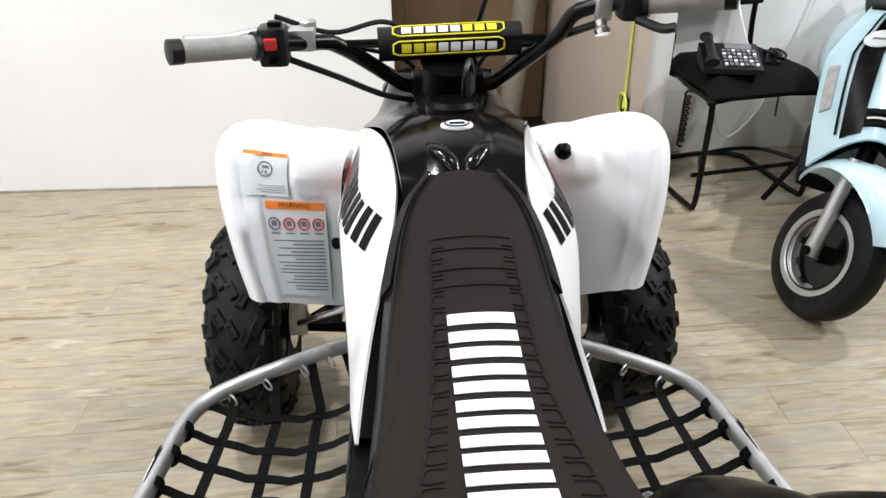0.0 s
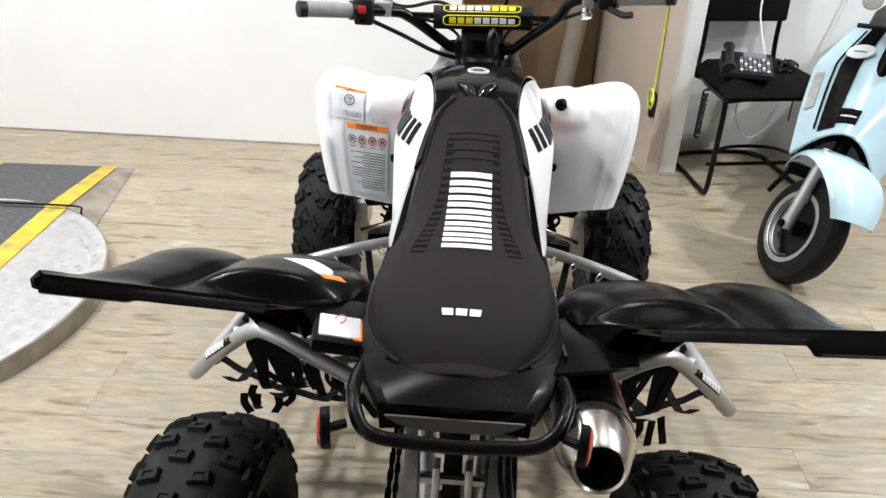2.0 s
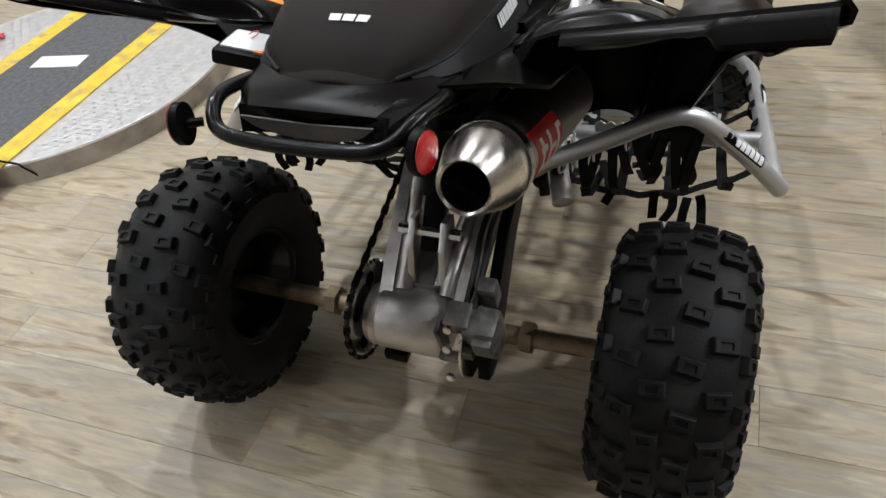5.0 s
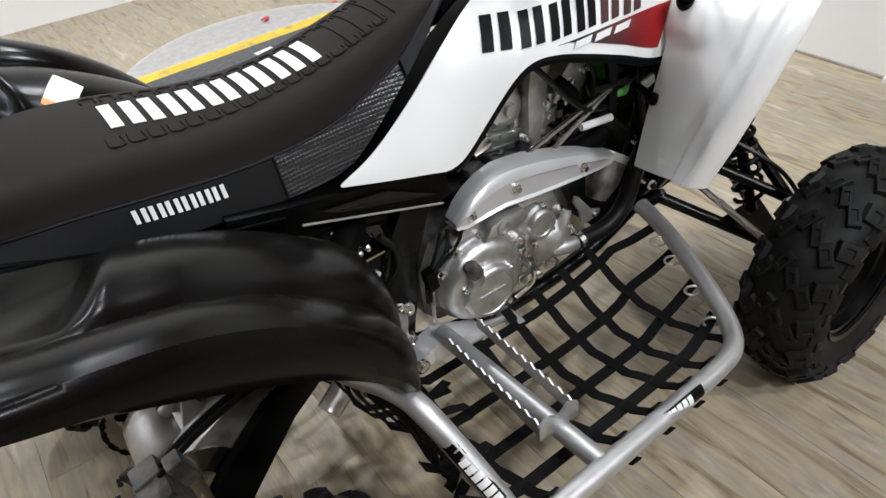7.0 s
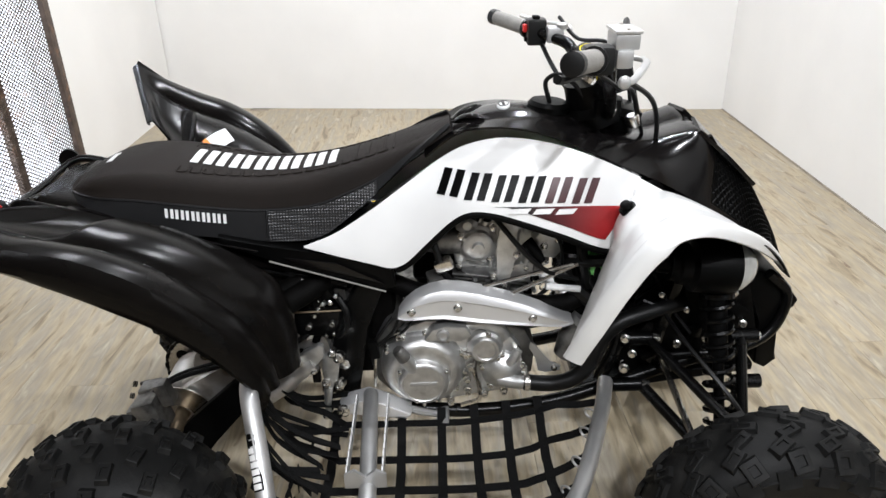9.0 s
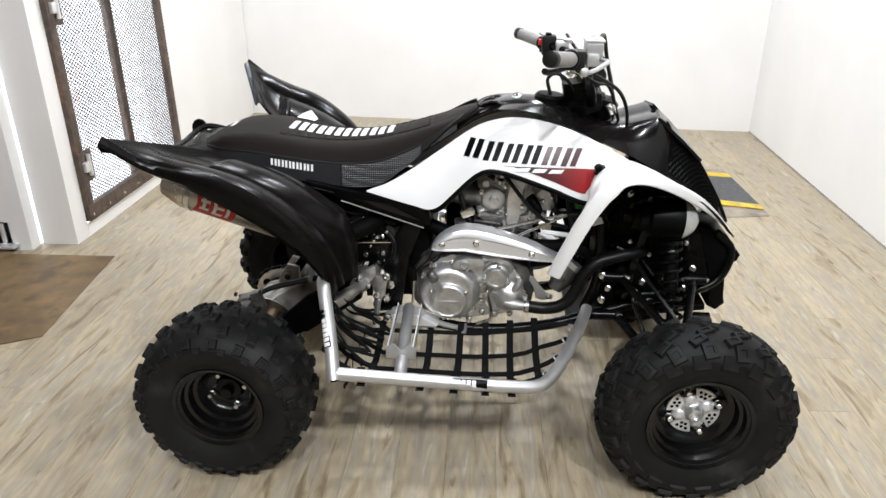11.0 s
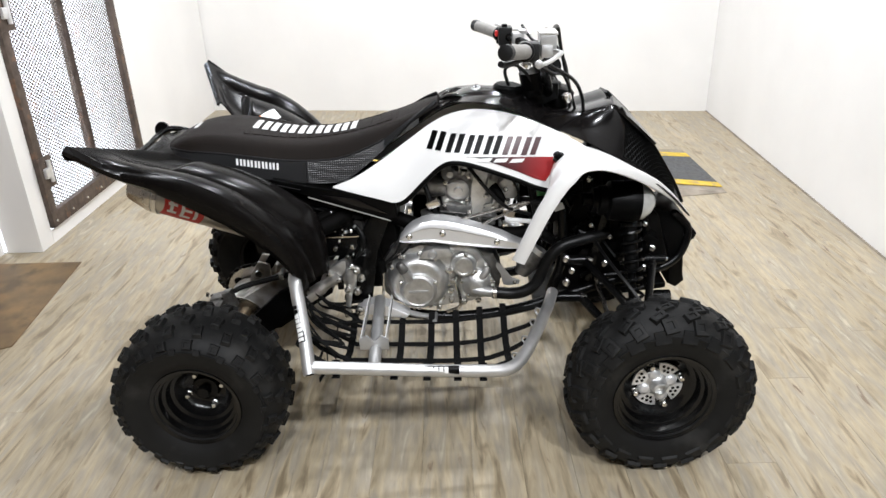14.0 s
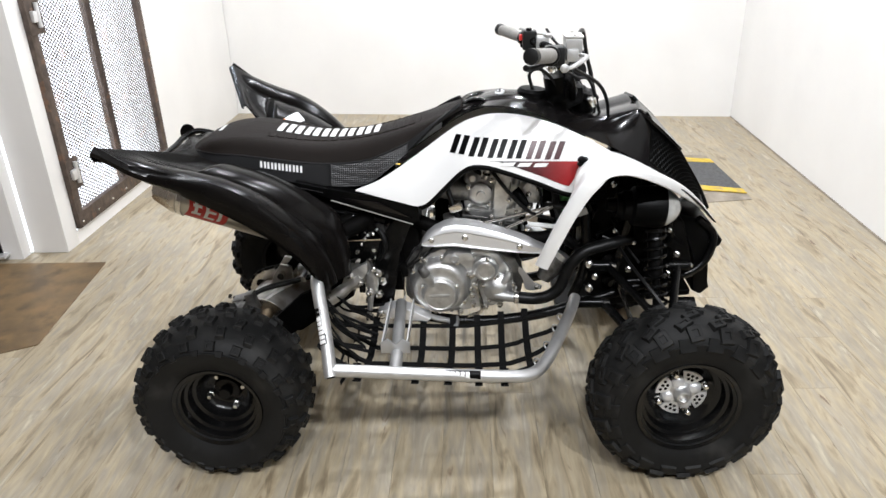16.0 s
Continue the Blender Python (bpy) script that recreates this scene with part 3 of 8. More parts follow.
def chair():
    c = thing("chair", "black fabric sled chair with bent tube frame against the wall", "chair", pose(1.34, 2.50, 0, 0, 0, 8))
    w, dpt, sz = 0.25, 0.22, 0.50
    rows = []
    for i in range(9):
        v = i / 8
        row = []
        for j in range(9):
            u = j / 8
            x, y = (u - 0.5) * 2 * (w - 0.01 * (v - 0.5)), (v - 0.5) * 2 * dpt
            e = min(u, 1 - u, v, 1 - v)
            row.append(V(x, y, sz + 0.055 * min(1, (e / 0.16)) ** 0.5 - (0.02 if v < 0.1 else 0)))
        rows.append(row)
    part("seat", sheet(B(), rows, 0.05), FABRIC, c, angle=60)
    bm = block(B(), (0, 0.235, 0.84), (0.40, 0.035, 0.25), pose(0, 0, 0, -6, 0, 0), 0.012)
    part("backrest", bm, FABRIC, c, angle=60)
    for s in (-1, 1):
        path = [(s * 0.185, 0.245, 0.86), (s * 0.185, 0.235, 0.60), (s * 0.20, 0.20, 0.50), (s * 0.235, 0.0, 0.475), (s * 0.245, -0.20, 0.47), (s * 0.25, -0.235, 0.44), (s * 0.25, -0.24, 0.20), (s * 0.25, -0.235, 0.04), (s * 0.25, -0.19, 0.013), (s * 0.25, 0.0, 0.013), (s * 0.25, 0.20, 0.013)]
        part("side_tube", sweep(B(), spline(path, 5), 0.012, 8), FRAME, c)
    part("foot_bow", sweep(B(), spline([(-0.25, 0.20, 0.0135), (-0.15, 0.27, 0.0135), (0.15, 0.27, 0.0135), (0.25, 0.20, 0.0135)], 6), 0.012, 8), FRAME, c)
    part("cross_tube", sweep(B(), [(-0.25, -0.18, 0.145), (0.25, -0.18, 0.145)], 0.010, 8), FRAME, c)
    part("cross_bow", sweep(B(), spline([(-0.24, -0.23, 0.17), (-0.12, -0.05, 0.17), (0.12, -0.05, 0.17), (0.24, -0.23, 0.17)], 6), 0.009, 8), FRAME, c)
    # desk telephone on the seat
    p = thing("telephone", "black desk telephone lying on the chair seat", "telephone", pose(1.24, 2.40, 0.556, 0, 0, -14))
    bm = B()
    loft(bm, [[V(-0.11, -0.10, 0), V(0.11, -0.10, 0), V(0.11, -0.10, 0.02), V(-0.11, -0.10, 0.02)], [V(-0.11, 0.10, 0), V(0.11, 0.10, 0), V(0.11, 0.10, 0.065), V(-0.11, 0.10, 0.065)]])
    part("body", bm, SWITCH, p)
    for i in range(5):
        for j in range(7):
            y = -0.075 + i * 0.026
            part("key", block(B(), (-0.025 + j * 0.019, y, 0.026 + (y + 0.1) * 0.225), (0.012, 0.014, 0.006), pose(0, 0, 0, 12.7, 0, 0)), PRINT if (i + j) % 3 else LABEL, p)
    part("display", block(B(), (0.035, 0.07, 0.060), (0.10, 0.04, 0.006), pose(0, 0, 0, 12.7, 0, 0)), PRINT, p)
    bm = sweep(B(), spline([(-0.082, -0.11, 0.045), (-0.082, -0.05, 0.066), (-0.082, 0.05, 0.086), (-0.082, 0.12, 0.085)], 5), [0.026] * 3 + [0.018] * 10 + [0.026] * 3, 10, True, 0.75)
    part("handset", bm, SWITCH, p)
    coil = [V(-0.03 + 0.012 * math.cos(k * 0.9), 0, -k * 0.0031 + 0.012 * math.sin(k * 0.9)) for k in range(70)]
    ob = solid("coiled_cord", sweep(B(), [V(1.075, 2.285, 0.50) + q for q in coil], 0.005, 6), CABLE, "black coiled telephone cord hanging from the chair seat", "cord")
    ball = [V(1.44 + 0.05 * math.cos(k * 1.7) * (0.6 + 0.4 * math.sin(k)), 2.43 + 0.04 * math.sin(k * 1.9), 0.585 + 0.02 * math.sin(k * 2.3)) for k in range(22)]
    solid("cable_bundle", sweep(B(), spline(ball, 4), 0.005, 6), CABLE, "tangled black cable lying on the chair seat", "cable")
    for pts, mt, lab in (([(1.36, 2.46, 0.56), (1.32, 2.60, 0.80), (1.39, 2.70, 1.0), (1.42, 2.82, 1.2)], CORDW, "white cable running up from the telephone"),
                         ([(1.86, 2.835, 2.6), (1.85, 2.835, 1.2), (1.82, 2.83, 0.85), (1.76, 2.83, 0.55)], CORDW, "white cable down the wall"),
                         ([(1.47, 2.44, 0.57), (1.53, 2.50, 0.45), (1.54, 2.5, 0.30)], CABLE, "black cable hanging off the chair"),
                         ([(1.33, 2.60, 0.50), (1.34, 2.66, 0.28), (1.46, 2.72, 0.12), (1.62, 2.78, 0.24), (1.72, 2.82, 0.5)], CORDW, "thin white cable looping under the chair")):
        solid("cable", sweep(B(), spline(pts, 8), 0.004, 6), mt, lab, "cable")
    bm = sweep(B(), spline([(0.872, 2.52, 1.9), (0.874, 2.52, 1.1), (0.872, 2.50, 0.62), (0.868, 2.49, 0.46), (0.855, 2.46, 0.38)], 8), 0.005, 6)
    loop = [V(0.852 + 0.002 * k / 24, 2.47 + 0.05 * math.sin(k * 0.52), 0.395 + 0.045 * math.cos(k * 0.52)) for k in range(26)]
    sweep(bm, loop, 0.005, 6)
    solid("yellow_cord", bm, CORDY, "yellow cord hanging down the wall end", "cord")
    solid("wall_socket", block(B(), (0.871, 2.49, 0.36), (0.02, 0.045, 0.12), None, 0.004), SWITCH, "black socket on the wall end", "socket")
    bm = sweep(B(), [(0.50, 3.17, 0.04), (0.66, 3.25, 1.35)], 0.055, 20, False)
    sweep(bm, [(0.66, 3.25, 1.35), (0.50, 3.17, 0.04)], 0.047, 20, False)
    solid("cardboard_roll", bm, PAPER, "grey cardboard roll leaning in the doorway", "roll")


def scooter():
    s = thing("scooter", "pale blue retro motor scooter on its stand", "scooter", pose(1.236, 1.584, 0, 0, 0, 147.7) @ pose(0, 0, 0, 0, -8.9, 0))
    # local: +y ahead, wheel centre over the origin
    w = part("front_wheel", lathe(B(), [(-0.05, 0.115), (-0.046, 0.13), (-0.05, 0.16), (-0.038, 0.196), (-0.018, 0.209), (0.018, 0.209), (0.038, 0.196), (0.05, 0.16), (0.046, 0.13), (0.05, 0.115)], (0, 0, 0.208), (1, 0, 0), 48), RUBBER, s, "black rubber tyre")
    part("rim", lathe(B(), [(-0.042, 0.116), (-0.052, 0.126), (-0.052, 0.142), (-0.03, 0.118), (0.03, 0.118), (0.052, 0.142), (0.052, 0.126), (0.042, 0.116)], (0, 0, 0.208), (1, 0, 0), 48), ALU, w, "bright rim edge")
    for k in range(10):
        a = k * math.pi / 5
        bm = ribbon(B(), [V(0, math.cos(a) * 0.02, 0.208 + math.sin(a) * 0.02), V(0, math.cos(a + 0.25) * 0.12, 0.208 + math.sin(a + 0.25) * 0.12)], 0.022, 0.02, (0, -math.sin(a), math.cos(a)))
        part("spoke", bm, RIMPAINT, w)
    part("hub", lathe(B(), [(-0.05, 0), (-0.05, 0.03), (0.05, 0.03), (0.05, 0)], (0, 0, 0.208), (1, 0, 0), 20), RIMPAINT, w)
    part("brake_disc", lathe(B(), [(-0.012, 0), (-0.012, 0.105), (0.012, 0.105), (0.012, 0)], (0, 0, 0.208), (1, 0, 0), 32), RIMPAINT, w)
    for q in (-1, 1):
        bm = sweep(B(), [(q * 0.075, 0.01, 0.20), (q * 0.075, -0.015, 0.28), (q * 0.07, -0.10, 0.50)], [0.026, 0.023, 0.02], 12)
        part("fork_leg", bm, ALU, s)
        part("axle_cap", lathe(B(), [(0, 0), (0, 0.016), (0.008, 0.014), (0.01, 0)], (q * 0.10, 0.012, 0.215), (q, 0, 0), 12), SATIN, s)
    rows = []
    for i in range(19):
        a = radians(38 + i * 6.3)
        rr = 0.274 + 0.02 * math.cos(a - 1.2)
        hw = 0.066 + 0.052 * math.sin(radians(i * 10)) + 0.02
        row = []
        for j in range(9):
            u = (j / 4 - 1)
            row.append(V(hw * math.sin(u * 1.5) / math.sin(1.5), (rr - 0.055 * (1 - math.cos(u * 1.5))) * math.cos(a) - 0.02, 0.225 + (rr - 0.055 * (1 - math.cos(u * 1.5))) * math.sin(a)))
        rows.append(row)
    part("front_mudguard", sheet(B(), rows, 0.004), BLUE, s, angle=60)
    # leg shield, bowed over the wheel
    def shield_at(u, v, lift=0.0):
        z0 = 0.425 + 0.15 * (1 - u * u)
        hw = 0.155 + 0.07 * math.sin(min(1.0, v * 1.3) * 1.4) - 0.07 * max(0.0, v - 0.66) / 0.34
        n = V(u * 0.7, 1, 0.35).normalized()
        return V(hw * u, -0.075 - 0.307 * v - 0.02 * abs(u) ** 2.2, lerp(z0, 0.885 - 0.02 * u * u, v)) + n * lift

    def shield_patch(us, vs, lift):
        return sheet(B(), [[shield_at(u, v, lift) for u in us] for v in vs], 0.003)

    shield = part("leg_shield", sheet(B(), [[shield_at(u, v) for u in steps(-1, 1, 24)] for v in steps(0, 1, 22)], 0.012), BLUE, s, "glossy pale blue leg shield", 60)
    part("inner_shield", sheet(B(), [[shield_at(u, v, -0.03) + V(0, -0.02, -0.03) for u in steps(-0.94, 0.94, 12)] for v in steps(0, 0.9, 8)], 0.01), SATIN, shield)
    part("centre_stripe", shield_patch(steps(0.34, 0.62, 5), steps(0.06, 0.99, 16), 0.006), GLOSS, shield, "glossy black stripe", 60)
    part("pin_stripe", shield_patch(steps(0.67, 0.70, 1), steps(0.10, 0.96, 14), 0.006), GLOSS, shield, "thin black line", 60)
    part("shield_rim", sweep(B(), [shield_at(u, 1.0, 0.002) for u in steps(-0.98, 0.98, 20)], 0.009, 8), SATIN, shield)

    def oval(name, u, v, ru, rv, material, label):
        c = shield_at(u, v, 0.008)
        bm = B()
        ring = [c + (shield_at(u + 0.05, v, 0.008) - c).normalized() * ru * math.cos(g) + (shield_at(u, v + 0.05, 0.008) - c).normalized() * rv * math.sin(g) for g in steps(0, 2 * math.pi, 28)[:-1]]
        n = V(u * 0.7, 1, 0.35).normalized()
        loft(bm, [ring, [p + n * 0.005 for p in ring], [c + (p - c) * 0.85 + n * 0.008 for p in ring]])
        return part(name, bm, material, shield, label)

    oval("badge", 0.46, 0.76, 0.046, 0.032, LABEL, "oval silver badge with plain bar")
    part("badge_bar", shield_patch(steps(0.36, 0.56, 3), steps(0.752, 0.766, 1), 0.0175), PRINT, shield)
    oval("emblem", -0.02, 0.80, 0.024, 0.014, SATIN, "small dark oval emblem")
    # horn grille: a crescent with three slats
    part("horn_grille", shield_patch(steps(-0.02, 0.34, 6), steps(0.10, 0.235, 4), 0.004), DARK, shield, "dark crescent horn grille")
    for k in range(3):
        part("horn_slat", shield_patch(steps(0.0 + 0.02 * k, 0.32 - 0.015 * k, 6), steps(0.115 + k * 0.042, 0.130 + k * 0.042, 1), 0.010), ALU if k == 1 else SATIN, shield)
    for q in (-1, 1):
        part("indicator", shield_patch([q * x for x in steps(0.80, 0.93, 3)], steps(0.30, 0.58, 5), 0.006), LENS, shield, "clear indicator lens", 60)
    # head and bars
    part("steering_column", sweep(B(), [(0, -0.15, 0.45), (0, -0.36, 0.93)], 0.03, 12), SATIN, s)
    bm = lathe(B(), [(-0.15, 0.0), (-0.13, 0.06), (-0.05, 0.088), (0.03, 0.090), (0.06, 0.080), (0.07, 0.0)], (-0.05, -0.30, 0.985), (-0.15, 1, 0.15), 28)
    part("headlight_housing", bm, BLUE, s)
    part("headlight", lathe(B(), [(0.06, 0.078), (0.075, 0.072), (0.09, 0.05), (0.095, 0)], (-0.05, -0.30, 0.985), (-0.15, 1, 0.15), 28), LENS, s)
    for q in (-1, 1):
        part("handlebar", sweep(B(), spline([(0, -0.34, 1.02), (q * 0.10, -0.335, 1.03), (q * 0.27, -0.38, 1.09)], 5), 0.012, 8), SATIN, s)
        part("grip", sweep(B(), [(q * 0.15, -0.345, 1.047), (q * 0.28, -0.383, 1.094)], 0.018, 12), SWITCH, s)
        part("brake_lever", sweep(B(), spline([(q * 0.12, -0.30, 1.025), (q * 0.17, -0.29, 1.03), (q * 0.25, -0.34, 1.06)], 4), 0.006, 6), ALU, s)
        part("turn_signal", lathe(B(), [(-0.02, 0), (-0.02, 0.028), (0.01, 0.034), (0.02, 0.028), (0.022, 0)], (q * 0.135, -0.27, 0.985), (0, 1, 0.1), 18), LENS, s)
    # deck, seat body and rear wheel
    part("floorboard", block(B(), (0, -0.55, 0.30), (0.30, 0.52, 0.06), None, 0.02), SATIN, s)
    rings = []
    for y, hw, z0, z1 in ((-0.72, 0.13, 0.30, 0.62), (-0.85, 0.19, 0.32, 0.74), (-1.05, 0.215, 0.36, 0.76), (-1.3, 0.18, 0.42, 0.74), (-1.45, 0.09, 0.52, 0.70)):
        rings.append([V(hw * math.cos(a), y, (z0 + z1) / 2 + (z1 - z0) / 2 * math.sin(a)) for a in (2 * math.pi * k / 20 for k in range(20))])
    part("rear_body", loft(B(), rings), BLUE, s, angle=60)
    rings = [[V(hw * math.cos(a), y, z + 0.05 * math.sin(a)) for a in (2 * math.pi * k / 16 for k in range(16))] for y, hw, z in ((-0.70, 0.09, 0.76), (-0.8, 0.14, 0.78), (-1.1, 0.15, 0.80), (-1.38, 0.12, 0.80))]
    part("saddle", loft(B(), rings), SIDEVINYL, s, angle=60)
    part("rear_wheel", lathe(B(), [(-0.05, 0.10), (-0.05, 0.17), (-0.02, 0.208), (0.02, 0.208), (0.05, 0.17), (0.05, 0.10), (0, 0.09)], (0, -1.27, 0.208), (1, 0, 0), 40, True), RUBBER, s)
    part("stand", sweep(B(), [(0.10, -0.72, 0.30), (0.20, -0.66, 0.008)], 0.012, 8), SATIN, s)
    turn = Matrix.Translation((0, -0.02, 0.198)) @ pose(0, 0, 0, 22, 0, 0) @ pose(0, 0, 0, 0, 0, 37) @ pose(0, 0, 0, -22, 0, 0) @ Matrix.Translation((0, 0.02, -0.208))
    for ob in list(s.children):
        if ob.name.split(".")[0] in ("front_wheel", "fork_leg", "axle_cap", "front_mudguard"):
            ob.matrix_local = turn
    solid("price_tag", block(B(), (1.455, 1.76, 1.05), (0.075, 0.004, 0.10), pose(0, 0, 0, 0, 10, -20), 0.001), YELLOW, "yellow tag hanging from the scooter handlebar", "tag")


walls()
brown_door()
mesh_door()
turntable()
brown_patch()
chair()
scooter()


# ---- quad bike: local +y ahead, +x its right, rear axle over the origin ----
Q = thing("quad_bike", "white and black sport quad bike with silver nerf bars", "quad bike", pose(-0.019, 0.0, 0.0044, 0, 1.0, -0.9))


def knob_mesh(name, du, dv, h, dimple=True):
    """A tread block: sloped sides, and a sunk middle."""
    bm = B()
    base = [(-du / 2, -dv / 2), (du / 2, -dv / 2), (du / 2, dv / 2), (-du / 2, dv / 2)]
    rings = [[bm.verts.new((a * k, b * k, z)) for a, b in base] for k, z in ((1.12, -0.004), (1.0, h * 0.9), (0.9, h), *(((0.5, h), (0.44, h - 0.003)) if dimple else ()))]
    for a, b in zip(rings, rings[1:]):
        for j in range(4):
            bm.faces.new((a[j], a[(j + 1) % 4], b[(j + 1) % 4], b[j]))
    bm.faces.new(rings[-1])
    return finish(name, bm, RUBBER, 30)


KNOBS = {
    "fa": knob_mesh("tread_block", 0.042, 0.020, 0.0085), "fb": knob_mesh("tread_block", 0.042, 0.023, 0.0085), "fc": knob_mesh("tread_block", 0.034, 0.040, 0.007), "fd": knob_mesh("tread_block", 0.040, 0.034, 0.0035, False),
    "ra": knob_mesh("tread_block", 0.022, 0.036, 0.0105), "rb": knob_mesh("tread_block", 0.024, 0.024, 0.0095), "rc": knob_mesh("tread_block", 0.018, 0.016, 0.006, False),
}


def wheel_mesh(R, W, rim_r, front):
    """Tyre carcass about the x axis, outer side towards +x, and the places of its tread blocks."""
    bm = B()
    hw = W / 2
    prof = [(hw * 0.74, rim_r - 0.004), (hw * 0.80, rim_r + 0.010), (hw * 0.86, rim_r + 0.018), (hw * 0.97, rim_r + (R - rim_r) * 0.38), (hw * 1.0, rim_r + (R - rim_r) * 0.58), (hw * 0.95, R - 0.054), (hw * 0.84, R - 0.033), (hw * 0.6, R - 0.0185), (hw * 0.25, R - 0.0115), (0, R - 0.010)]
    full = prof + [(-a, r) for a, r in prof[-2::-1]]
    lathe(bm, full, (0, 0, 0), (1, 0, 0), 72)

    def crown(x):
        return curve_at([(-hw, R - 0.066), (-hw * 0.95, R - 0.054), (-hw * 0.84, R - 0.033), (-hw * 0.6, R - 0.0185), (0, R - 0.010), (hw * 0.6, R - 0.0185), (hw * 0.84, R - 0.033), (hw * 0.95, R - 0.054), (hw, R - 0.066)], x)

    def at(x, ang, twist=0.0):
        slope = math.atan2(crown(x + 0.004) - crown(x - 0.004), 0.008)
        # local: first axis round the tyre, second across, third outward
        base = Matrix.Rotation(ang, 4, "X") @ Matrix.Translation((x, 0, crown(x))) @ Matrix.Rotation(-slope, 4, "Y") @ Matrix.Rotation(radians(90) + twist, 4, "Z")
        return base

    places = []

    def knob(key, m):
        places.append((key, m))

    if front:
        n = 18
        for k in range(n):
            a = 2 * math.pi * k / n
            for s in (-1, 1):
                knob("fa", at(s * hw * 0.16, a + s * 0.04, s * 0.45))
                knob("fb", at(s * hw * 0.50, a + 0.10 + s * 0.04, s * 0.55))
                knob("fc", at(s * hw * 0.80, a + s * 0.05, s * 0.2))
                knob("fd", at(s * hw * 0.955, a + 0.15, 0))
    else:
        n = 19
        for k in range(n):
            a = 2 * math.pi * k / n
            for c, off in ((-0.58, 0.0), (-0.20, 0.5), (0.20, 0.0), (0.58, 0.5)):
                knob("ra", at(c * hw, a + off * 2 * math.pi / n, 0.12 if off else -0.12))
            for s in (-1, 1):
                knob("rb", at(s * hw * 0.875, a + (0.25 if s > 0 else 0.6), 0))
                knob("rc", at(s * hw * 0.955, a + (0.45 if s > 0 else 0.8), 0))
    return bm, places


